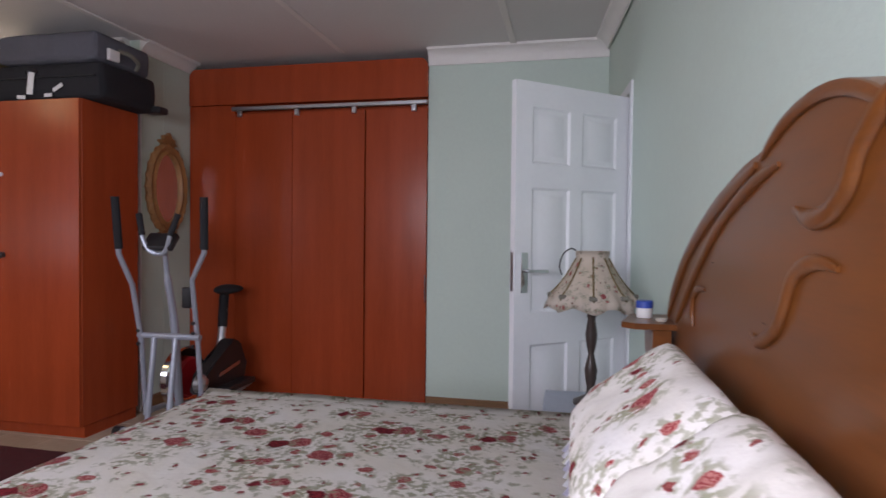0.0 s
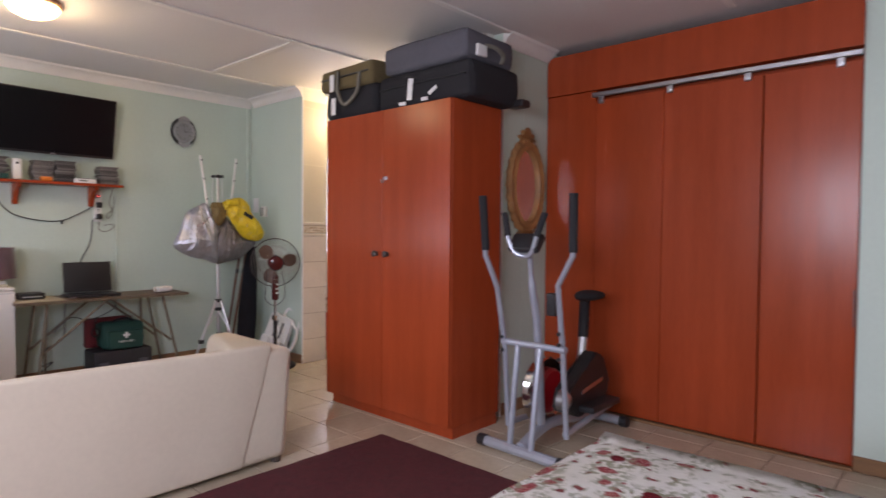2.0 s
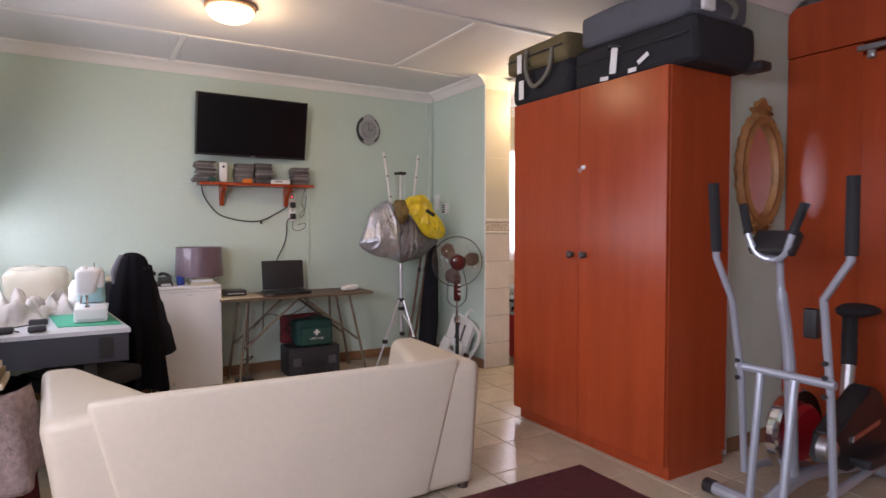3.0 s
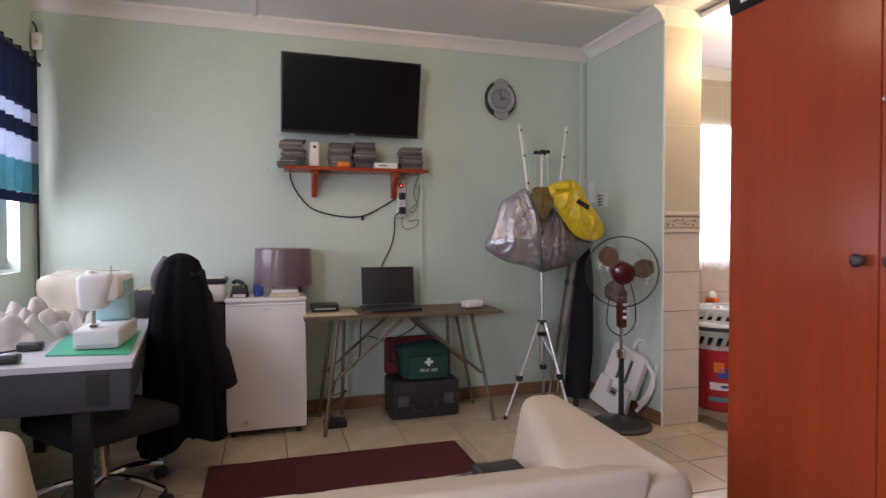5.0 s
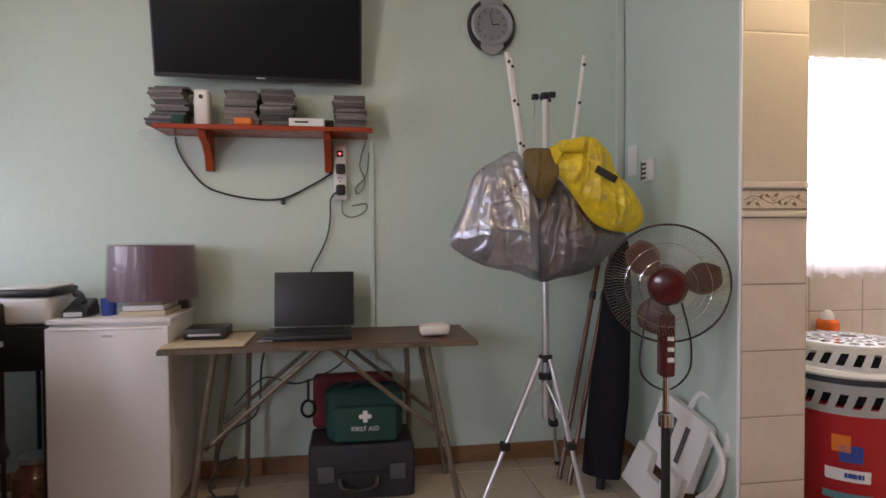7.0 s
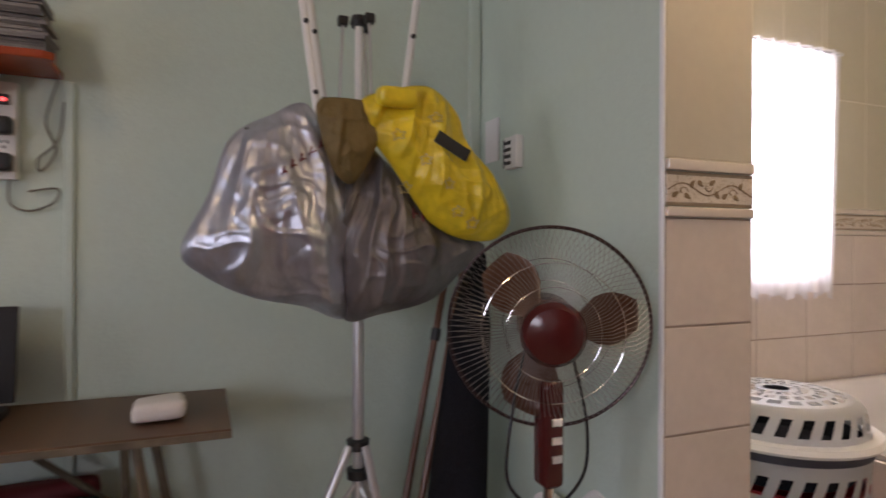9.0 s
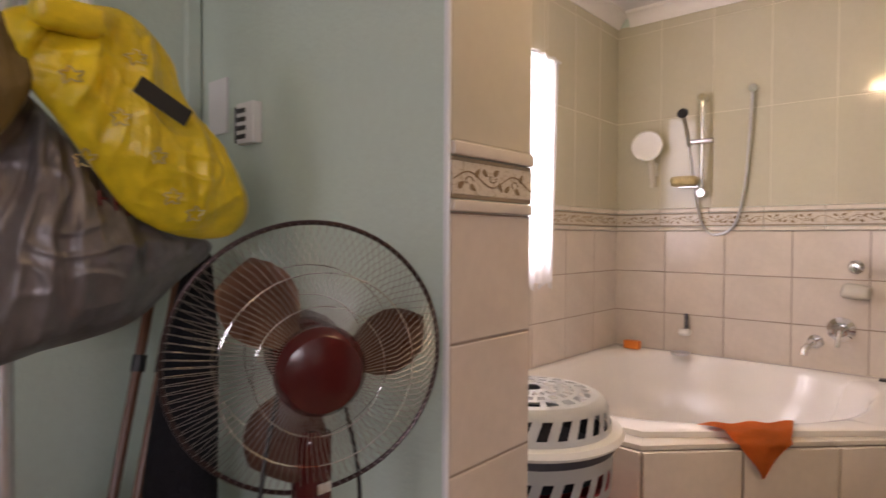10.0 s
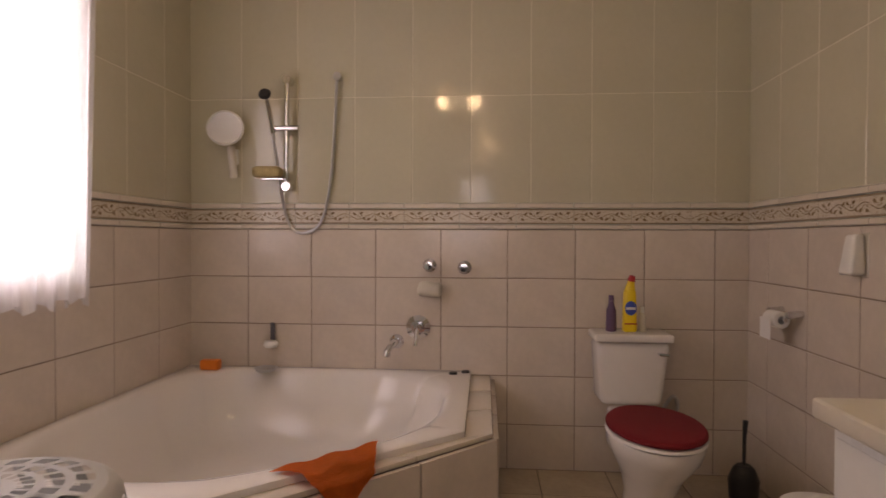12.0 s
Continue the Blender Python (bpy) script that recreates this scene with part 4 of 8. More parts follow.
def pillow(at, sx, sy, h, rz, tilt, seed, label):
    ob = thing("pillow", at, label, "pillow", group="pillows on the bed")
    m = pose(*at, 0, tilt, rz)
    bm = bmesh.new()
    n = 26
    top, bot = [], []
    for i in range(n + 1):
        ra, rb = [], []
        for j in range(n + 1):
            u, v = 2 * i / n - 1, 2 * j / n - 1
            body = max(0, (1 - (abs(u) ** 3.2 if u < 0 else u ** 9))) ** 0.5 * max(0, (1 - abs(v) ** 5)) ** 0.5
            pinch = 1 - 0.06 * (1 - body)
            p = Vector((u * sx / 2 * pinch, v * sy / 2 * pinch, 0))
            w = 0.010 * noise.noise(Vector((u * 3 + seed, v * 3, seed)))
            ra.append(bm.verts.new(m @ (p + Vector((0, 0, h * 0.5 + h * 0.55 * body + w)))))
            rb.append(bm.verts.new(m @ (p + Vector((0, 0, h * 0.5 - h * 0.85 * body)))) if 0 < i < n and 0 < j < n else ra[-1])
        top.append(ra)
        bot.append(rb)
    for i in range(n):
        for j in range(n):
            bm.faces.new((top[i][j], top[i + 1][j], top[i + 1][j + 1], top[i][j + 1]))
            q = list(dict.fromkeys((bot[i][j], bot[i][j + 1], bot[i + 1][j + 1], bot[i + 1][j])))
            if len(q) > 2 and not all(v in (top[i][j], top[i + 1][j], top[i + 1][j + 1], top[i][j + 1]) for v in q):
                bm.faces.new(q)
    part("case", bm, M_FLORAL2, ob, smooth=3.2)
    # gathered frills along the open side and one end
    bm = bmesh.new()
    for side in (0, 1):
        rows = []
        for k in range(61):
            v = (k / 60 * 2 - 1) * 1.0
            w = [(d, h * 0.5 + (0.012 + 0.12 * d) * math.sin(k * 1.55 + 2 * d) * (d / 0.09) - d * 0.5) for d in (0, 0.025, 0.05, 0.075)]
            rows.append([bm.verts.new(m @ (Vector((-sx / 2 * 0.95 - d, v * sy / 2, q)) if side == 0 else Vector((-v * sx / 2, -sy / 2 * 0.95 - d, q + h * 0.12)))) for d, q in w])
        for a, b in zip(rows, rows[1:]):
            for k in range(3):
                bm.faces.new((a[k], a[k + 1], b[k + 1], b[k]))
    bmesh.ops.solidify(bm, geom=list(bm.faces), thickness=0.003)
    part("frill", bm, M_FRILL, ob, "white and sage frilled edge", smooth=3.2)
    return ob


pillow((1.155, 1.15, 0.745), 0.39, 0.76, 0.19, 0, -37, 1.0, "plump rose-print pillow with a frilled edge against the headboard")
pillow((1.155, 0.585, 0.76), 0.39, 0.42, 0.19, 0, -37, 5.0, "rose-print pillow with a frilled edge beside another pillow")

# headboard with its carved crest and side wing
hb = thing("headboard", (1.29, 0.6, 0), "carved golden-brown wooden headboard with an arched crest", "headboard")
YC = 0.44
half = [(2.06, 0.0), (2.06, 0.90), (2.045, 1.005), (1.92, 1.11), (1.72, 1.232), (1.52, 1.312), (1.30, 1.376), (1.12, 1.415), (0.99, 1.43), (0.94, 1.452), (0.87, 1.472), (0.81, 1.483), (0.73, 1.485), (0.65, 1.474), (0.58, 1.45), (0.51, 1.41), (0.44, 1.375)]
half = [half[0], half[1]] + [(p.x, p.y) for p in curve([(a, b, 0) for a, b in half[2:]], 3)]
outline = half + [(YC - (a - YC) * 0.85, b) for a, b in reversed(half[:-1])]
bm = slab(bmesh.new(), outline, "x", 1.275, 1.318)
part("panel", bm, M_OAK, hb)


def moulding(name, pts, r, x=1.272, flat=0.6):
    line = curve([(a, b, 0) for a, b in pts], 8)
    ends = len(line) - 1
    bm = tube(bmesh.new(), [(x, p.x, p.y) for p in line], [r * (0.35 + 0.65 * min(1, 5 * min(i, ends - i) / ends)) for i in range(ends + 1)], 12)
    for v in bm.verts:
        v.co.x = x + (v.co.x - x) * flat
    return part(name, bm, M_OAK, hb)


for sgn in (1, -0.85):
    def mir(pts):
        return [(YC + sgn * (a - YC), b) for a, b in pts]
    moulding("arch_moulding", mir([(2.025, 0.985), (1.90, 1.085), (1.70, 1.205), (1.50, 1.286), (1.28, 1.352), (1.03, 1.405)]), 0.022, flat=0.5)
    moulding("inner_moulding", mir([(1.86, 0.985), (1.789, 1.03), (1.559, 1.168), (1.30, 1.295), (1.058, 1.368), (0.90, 1.392)]), 0.014, flat=0.7)
    moulding("scroll", mir([(0.50, 1.45), (0.546, 1.422), (0.604, 1.377), (0.633, 1.331), (0.691, 1.298), (0.759, 1.292), (0.82, 1.31)]), 0.017, flat=0.7)
    moulding("lower_scroll", mir([(0.66, 1.222), (0.741, 1.228), (0.815, 1.203), (0.857, 1.149), (0.901, 1.103), (0.987, 1.068), (1.04, 1.075)]), 0.014, flat=0.7)
    moulding("leaf", mir([(1.45, 1.127), (1.53, 1.122), (1.584, 1.098), (1.603, 1.052), (1.59, 1.01)]), 0.011, flat=0.7)
    moulding("crest_moulding", mir([(1.0, 1.412), (0.95, 1.435), (0.88, 1.457), (0.81, 1.469), (0.73, 1.473), (0.65, 1.462), (0.58, 1.438), (0.51, 1.40), (0.45, 1.368)]), 0.012)
sh = part("side_shelf", slab(bmesh.new(), [(1.10, 1.90), (1.15, 2.12), (1.315, 2.14), (1.315, 1.86), (1.14, 1.86)], "z", 0.955, 0.975), M_OAK, hb)
part("side_bracket", slab(bmesh.new(), [(1.87, 0.952), (2.10, 0.952), (2.07, 0.86), (2.00, 0.80), (2.00, 0.30), (1.87, 0.30)], "x", 1.20, 1.26), M_OAK, hb)
jar = thing("cream_jar", (1.19, 2.02, 0.976), "small white cream jar with a blue lid on the headboard shelf", "jar")
part("jar", lathe(bmesh.new(), [(0, 0), (0.026, 0), (0.028, 0.004), (0.028, 0.036), (0, 0.036)], (1.19, 2.02, 0.976), 20), M_WHITEP, jar)
part("lid", lathe(bmesh.new(), [(0, 0.036), (0.030, 0.036), (0.030, 0.058), (0.027, 0.062), (0, 0.062)], (1.19, 2.02, 0.976), 20), M_BLUE, jar, "blue screw lid")
single("earring_dish", lathe(bmesh.new(), [(0, 0), (0.016, 0), (0.022, 0.010), (0.018, 0.008), (0, 0.004)], (1.235, 1.93, 0.976), 16), M_CREAMP, (1.235, 1.93, 0.976), "tiny cream dish on the headboard shelf", "dish")

# ---- bedside table and lamp ----
bt = thing("bedside_table", (1.02, 2.42, 0), "small bedside table under a pale cloth", "bedside table")
part("body", B((0.84, 2.24, 0.04), (1.22, 2.60, 0.53), bevel=0.008, seg=1), M_OAK, bt)
part("plinth", B((0.86, 2.26, 0), (1.20, 2.58, 0.04)), M_OAK, bt)
bm = soft_box(bmesh.new(), (0.82, 2.22, 0.531), (1.23, 2.62, 0.539), 0.003, 0.004, 2.0, 6)
single("table_cloth", bm, M_LILAC, (1.02, 2.42, 0.531), "pale printed cloth on the bedside table", "cloth", smooth=3.2)
lp = thing("bedside_lamp", (1.02, 2.42, 0.54), "bedside lamp with a dark turned stem and a frilled rose-print shade", "lamp")
part("stem", lathe(bmesh.new(), [(0, 0), (0.075, 0), (0.075, 0.012), (0.05, 0.025), (0.022, 0.04), (0.016, 0.07), (0.024, 0.11), (0.028, 0.15), (0.018, 0.19), (0.012, 0.22), (0.020, 0.25), (0.026, 0.30), (0.016, 0.37), (0.022, 0.385), (0.012, 0.40), (0.010, 0.44), (0, 0.44)], (1.02, 2.42, 0.54), 20), M_DKWOOD, lp, "dark turned wooden stem")
bm = bmesh.new()
rings = []
prof = [(0.072, 1.205), (0.070, 1.185), (0.066, 1.175), (0.085, 1.14), (0.115, 1.09), (0.145, 1.05), (0.17, 1.025), (0.185, 1.00), (0.20, 0.962)]
N = 96
for i, (r, z) in enumerate(prof):
    k = max(0, (i - 5) / 3)
    rings.append([bm.verts.new((1.02 + (r + 0.010 * k * math.sin(16 * a) - 0.006 * (1 - k) * abs(math.sin(4 * a)) * (1 if i > 2 else 0)) * math.cos(a), 2.42 + (r + 0.010 * k * math.sin(16 * a)) * math.sin(a), z - 0.012 * k * math.cos(8 * a))) for a in [2 * math.pi * q / N for q in range(N)]])
for a, b in zip(rings, rings[1:]):
    for k in range(N):
        bm.faces.new((a[k], a[(k + 1) % N], b[(k + 1) % N], b[k]))
bmesh.ops.solidify(bm, geom=list(bm.faces), thickness=0.003)
shd = part("shade", bm, M_SHADE, lp, "rose-print cotton shade with a frilled hem", smooth=3.2)
for q in range(8):
    a = 2 * math.pi * q / 8
    part("seam", tube(bmesh.new(), [(1.02 + (r + 0.002) * math.cos(a), 2.42 + (r + 0.002) * math.sin(a), z) for r, z in prof[2:8]], 0.004, 6), M_OLIVE, shd)
    part("bow", soft_box(bmesh.new(), (1.02 + 0.176 * math.cos(a) - 0.016, 2.42 + 0.176 * math.sin(a) - 0.016, 1.005), (1.02 + 0.176 * math.cos(a) + 0.016, 2.42 + 0.176 * math.sin(a) + 0.016, 1.022), 0.006, 0.003, q, 1), M_STRAP, shd)
part("wire_loop", tube(bmesh.new(), curve([(0.955, 2.42, 1.20), (0.93, 2.42, 1.215), (0.895, 2.42, 1.19), (0.88, 2.42, 1.14), (0.89, 2.42, 1.10)]), 0.0035, 6), M_BLACK, lp)

# ---- rugs ----


def rug(name, a, b, label):
    bm = bmesh.new()
    nx, ny = int((b[0] - a[0]) / 0.05), int((b[1] - a[1]) / 0.05)
    g = [[bm.verts.new((a[0] + (b[0] - a[0]) * i / nx, a[1] + (b[1] - a[1]) * j / ny, 0.012 + 0.004 * noise.noise(Vector((i * 0.35, j * 0.35, a[0]))))) for j in range(ny + 1)] for i in range(nx + 1)]
    for i in range(nx):
        for j in range(ny):
            bm.faces.new((g[i][j], g[i + 1][j], g[i + 1][j + 1], g[i][j + 1]))
    ext = bmesh.ops.extrude_face_region(bm, geom=list(bm.faces))
    for v in [e for e in ext["geom"] if isinstance(e, bmesh.types.BMVert)]:
        v.co.z = 0.001
    return single(name, bm, M_RUG, ((a[0] + b[0]) / 2, (a[1] + b[1]) / 2, 0.001), label, "rug", smooth=0.8)


rug("rug", (-2.34, -0.1, 0), (-0.55, 2.60, 0), "plain dark maroon rug on the beige tiles")
rug("rug", (-4.48, 0.73, 0), (-3.42, 2.06, 0), "plain dark maroon rug in front of the sofa")

# ---- sofa ----
sf = thing("sofa", (-2.85, 1.14, 0), "cream leatherette two-seat sofa with sloping arms, its back to the bed", "sofa")


def wedge(pts8, bevel, cuts=0, lump=0.0, seed=0.0):
    """A six-sided body from its four lower and four upper corners, with rounded edges."""
    t = bmesh.new()
    v = [t.verts.new(p) for p in pts8]
    for f in ((0, 1, 2, 3), (4, 7, 6, 5), (0, 4, 5, 1), (1, 5, 6, 2), (2, 6, 7, 3), (3, 7, 4, 0)):
        t.faces.new([v[i] for i in f])
    bmesh.ops.bevel(t, geom=list(t.edges), offset=bevel, segments=4, affect="EDGES", profile=0.5)
    if lump:
        bmesh.ops.subdivide_edges(t, edges=[e for e in t.edges if e.calc_length() > 0.1], cuts=5, use_grid_fill=True)
        for q in t.verts:
            q.co += noise.noise_vector(q.co * 5 + Vector((seed, 0, 0))) * lump
    return t


part("backrest", wedge([(-2.62, 0.47, 0.07), (-2.395, 0.49, 0.03), (-2.395, 1.71, 0.03), (-2.62, 1.73, 0.07), (-2.58, 0.40, 0.635), (-2.372, 0.335, 0.695), (-2.372, 1.875, 0.675), (-2.58, 1.80, 0.62)], 0.03, lump=0.003), M_SOFA, sf)
for k, o in ((1, 0.25), (-1, 1.99)):
    lift = 0.0 if k > 0 else 0.035

    def side(y):
        return 1.10 + k * (y - 1.10) + 1.4 * lift
    part("arm", wedge([(-3.24, side(1.80), 0.03), (-2.402, side(1.62), 0.03), (-2.402, side(1.965), 0.03), (-3.24, side(2.0), 0.03), (-3.27, side(1.935), 0.60 + lift), (-2.379, side(1.62), 0.66), (-2.379, side(1.99 + 1.4 * lift), 0.635), (-3.27, side(2.085), 0.605 + lift)], 0.045, lump=0.003, seed=o), M_SOFA, sf)
part("seat_base", wedge([(-3.14, 0.50, 0.06), (-2.60, 0.50, 0.06), (-2.60, 1.80, 0.06), (-3.14, 1.80, 0.06), (-3.14, 0.50, 0.28), (-2.60, 0.50, 0.28), (-2.60, 1.80, 0.28), (-3.14, 1.80, 0.28)], 0.02), M_SOFA, sf)
for y0, y1 in ((0.51, 1.145), (1.155, 1.79)):
    part("seat_cushion", wedge([(-3.16, y0, 0.285), (-2.61, y0, 0.285), (-2.61, y1, 0.285), (-3.16, y1, 0.285), (-3.16, y0, 0.39), (-2.61, y0, 0.38), (-2.61, y1, 0.38), (-3.16, y1, 0.39)], 0.04, lump=0.004, seed=y0), M_SOFA, sf)
for x in (-3.2, -2.46):
    for y in (0.34, 1.93):
        part("foot", lathe(bmesh.new(), [(0, 0), (0.025, 0), (0.03, 0.05), (0, 0.05)], (x, y, 0), 12), M_DKWOOD, sf)
hg = thing("handbag", (-2.75, 1.64, 0.39), "small grey cloth bag lying on the sofa seat", "bag")
part("body", soft_box(bmesh.new(), (-2.88, 1.50, 0.392), (-2.66, 1.76, 0.52), 0.05, 0.018, 4.0), M_SUITG, hg)
part("flap", soft_box(bmesh.new(), (-2.82, 1.57, 0.50), (-2.70, 1.72, 0.555), 0.02, 0.015, 8.0, 2), M_BLACK, hg)
part("pouch", soft_box(bmesh.new(), (-2.80, 1.68, 0.44), (-2.68, 1.78, 0.535), 0.03, 0.008, 1.0, 2), M_ORANGE, hg, "bright orange pouch")

# ---- television, shelf and what stands on it ----
tv = thing("television", (-5.33, 1.575, 1.9), "flat black television hung on a tilting wall bracket", "television")
TVM = pose(-5.19, 1.583, 2.122, 0, 11, 2)
part("bezel", box(bmesh.new(), (-0.035, -0.460, -0.252), (0.012, 0.460, 0.250), bevel=0.006, m=TVM), M_BLACK, tv)
part("screen", box(bmesh.new(), (0.0125, -0.450, -0.234), (0.0145, 0.450, 0.241), m=TVM), M_SCREEN, tv, "dark glossy screen")
part("logo_bar", box(bmesh.new(), (0.0125, -0.02, -0.247), (0.0135, 0.02, -0.240), m=TVM), M_STEEL, tv)
part("bracket", B((-5.329, 1.45, 2.02), (-5.245, 1.70, 2.26), bevel=0.005), M_BLACK, tv)
ZS = 1.625
ws = thing("wall_shelf", (-5.33, 1.60, ZS), "cherry-red wooden wall shelf on two brackets", "shelf")
part("board", B((-5.329, 1.14, ZS), (-5.115, 2.07, ZS + 0.022), bevel=0.003, seg=1), M_CHERRY, ws)
for y in (1.335, 1.88):
    part("bracket", slab(bmesh.new(), [(-5.329, ZS - 0.001), (-5.15, ZS - 0.001), (-5.16, ZS - 0.03), (-5.22, ZS - 0.05), (-5.27, ZS - 0.10), (-5.285, ZS - 0.165), (-5.329, ZS - 0.165)], "y", y - 0.016, y + 0.016), M_CHERRY, ws)
part("end_scroll", lathe(bmesh.new(), [(0, 0), (0.018, 0), (0.018, 0.02), (0, 0.02)], (-5.14, 2.07, ZS + 0.001), 16), M_CHERRY, ws)
zt = ZS + 0.023
n_cd = bpy.data.meshes.new("cd")
tb = box(bmesh.new(), (-0.062, -0.071, 0), (0.062, 0.071, 0.0094), bevel=0.001, seg=1)
tb.to_mesh(n_cd)
tb.free()
n_cd.materials.append(M_CD)
for y, cnt, spread in ((1.195, 17, 0.012), (1.50, 16, 0.006), (1.66, 17, 0.006), (1.985, 15, 0.008)):
    st = thing("disc_stack", (-5.23, y, zt), "leaning stack of disc cases on the wall shelf", "disc cases", group="disc stacks on the shelf")
    for k in range(cnt):
        ob = new("disc_case", n_cd)
        ob.parent = st
        lean = (0.05 * (1 - k / cnt) if y < 1.3 and k < 6 else 0)
        lean = 0.006 * math.sin(k * 0.5 + y * 9) - lean * 0.5
        ob.matrix_basis = pose(random.uniform(-spread, spread), random.uniform(-spread, spread) + lean, k * 0.0102, 0, 0, random.uniform(-3, 3))
af = thing("air_freshener", (-5.20, 1.33, zt), "white automatic air freshener standing on the shelf", "air freshener")
part("body", soft_box(bmesh.new(), (-5.245, 1.297, zt), (-5.17, 1.363, zt + 0.165), 0.018, 0, cuts=1), M_WHITEP, af)
part("nozzle", lathe(bmesh.new(), [(0, 0.004), (0.008, 0.003), (0.010, 0)], n=14, m=pose(-5.17, 1.33, zt + 0.13, 0, 90)), M_BLACK, af)
single("orange_box", soft_box(bmesh.new(), (-5.19, 1.475, zt), (-5.125, 1.555, zt + 0.035), 0.012, 0, cuts=1), M_ORANGE, (-5.15, 1.51, zt), "small orange plastic tub on the shelf", "tub")
single("green_box", B((-5.19, 1.215, zt), (-5.125, 1.265, zt + 0.04), bevel=0.004), M_GREEN, (-5.15, 1.24, zt), "small dark green box on the shelf", "box")
bxw = thing("white_box", (-5.16, 1.79, zt), "flat white carton with dark print on the shelf", "carton")
part("carton", B((-5.20, 1.715, zt), (-5.12, 1.87, zt + 0.035), bevel=0.002, seg=1), M_PAPER, bxw)
part("print", B((-5.1199, 1.74, zt + 0.014), (-5.1185, 1.80, zt + 0.022)), M_BLACK, bxw)
single("set_top_box", B((-5.29, 1.73, zt + 0.0), (-5.205, 1.91, zt + 0.045), bevel=0.004), M_BLACK, (-5.25, 1.82, zt), "black set-top box behind a white carton", "set-top box")

sk = thing("socket_strip", (-5.33, 1.93, 1.40), "white three-way socket strip with two plugs and a red light", "socket strip")
part("strip", B((-5.329, 1.905, 1.33), (-5.30, 1.965, 1.60), bevel=0.004), M_WHITEP, sk)
part("switch", B((-5.30, 1.92, 1.535), (-5.294, 1.95, 1.565), bevel=0.002, seg=1), M_BLACK, sk)
part("led", lathe(bmesh.new(), [(0, 0.004), (0.005, 0.003), (0.006, 0)], n=12, m=pose(-5.294, 1.935, 1.55, 0, 90)), M_LED, sk, "small red indicator light")
for z in (1.475, 1.375):
    part("plug", soft_box(bmesh.new(), (-5.30, 1.915, z - 0.025), (-5.26, 1.96, z + 0.025), 0.012, 0, cuts=1), M_BLACK, sk)
for z, dy in ((1.43, 0.0), (1.43, 0.015), (1.415, 0.008)):
    part("pin_hole", B((-5.30, 1.925 + dy, z), (-5.2985, 1.931 + dy, z + 0.008)), M_BLACK, sk)


def cable(pts, r=0.0045, m=None, label="black power cable"):
    return single("cable", tube(bmesh.new(), curve(pts), r, 6), m or M_BLACK, pts[0], label + " hanging along the wall", "cable", smooth=3.2)


cable([(-5.315, 1.18, 1.62), (-5.318, 1.19, 1.56), (-5.318, 1.24, 1.47), (-5.318, 1.33, 1.38), (-5.318, 1.50, 1.335), (-5.318, 1.66, 1.335), (-5.318, 1.80, 1.40), (-5.318, 1.90, 1.462)])
cable([(-5.27, 1.92, 1.365), (-5.30, 1.89, 1.33), (-5.305, 1.885, 1.22), (-5.305, 1.86, 1.12), (-5.30, 1.80, 1.0), (-5.285, 1.77, 0.90)])
cable([(-5.315, 2.06, 1.62), (-5.318, 2.03, 1.50), (-5.318, 2.055, 1.42), (-5.318, 2.02, 1.36), (-5.318, 2.01, 1.39), (-5.318, 2.06, 1.45), (-5.318, 2.075, 1.56)], 0.003, M_STRAP, "thin grey wire")
cable([(-5.31, 1.95, 1.36), (-5.315, 1.945, 1.27), (-5.315, 1.99, 1.245), (-5.315, 2.05, 1.27), (-5.315, 2.06, 1.31), (-5.315, 1.99, 1.30)], 0.003, M_STRAP, "thin grey wire")
cable([(-5.30, 1.15, 1.648), (-5.30, 1.05, 1.655), (-5.31, 1.02, 1.63), (-5.31, 1.06, 1.60), (-5.30, 1.12, 1.61)], 0.003, M_WHITEP, "thin white wire")
single("cable_clip", soft_box(bmesh.new(), (-5.318, 1.655, 1.305), (-5.305, 1.672, 1.338), 0.004, 0, cuts=1), M_BLACK, (-5.32, 1.66, 1.31), "small black clip on a wall cable", "clip")

# ---- clock ----
ck = thing("wall_clock", (-5.33, 2.69, 2.205), "round silver and black wall clock", "clock")
CM = pose(-5.329, 2.69, 2.205, 0, 90) @ Matrix.Diagonal((0.88, 0.88, 1, 1))
part("case", lathe(bmesh.new(), [(0, 0), (0.135, 0), (0.14, 0.012), (0.132, 0.028), (0.112, 0.032), (0.105, 0.024), (0, 0.022)], n=48, m=CM @ Matrix.Diagonal((1.12, 1, 1, 1))), M_BLACK, ck)
part("ring", lathe(bmesh.new(), [(0.10, 0.022), (0.122, 0.034), (0.112, 0.042), (0.092, 0.036), (0.090, 0.024)], n=48, m=CM), M_RING, ck, "silver ring")
for s in (1, -1):
    part("rim_band", slab(bmesh.new(), [(2.69 + 0.075 * math.sin(a), 2.205 + s * (0.05 + 0.1 * math.cos(a))) for a in (-0.9, -0.45, 0, 0.45, 0.9)] + [(2.69 + 0.055, 2.205 + s * 0.09), (2.69 - 0.055, 2.205 + s * 0.09)], "x", -5.31, -5.296), M_RING, ck)
part("face", lathe(bmesh.new(), [(0, 0.026), (0.094, 0.026), (0.094, 0.020)], n=40, m=CM), M_DIAL, ck, "grey dial")
for k in range(12):
    a = math.pi / 6 * k
    part("hour_mark", box(bmesh.new(), (-0.002, -0.008, 0), (0.002, 0.008, 0.002), m=CM @ pose(0.076 * math.cos(a), 0.076 * math.sin(a), 0.026, 0, 0, math.degrees(a) + 90 - 90 + 90)), M_BLACK, ck)
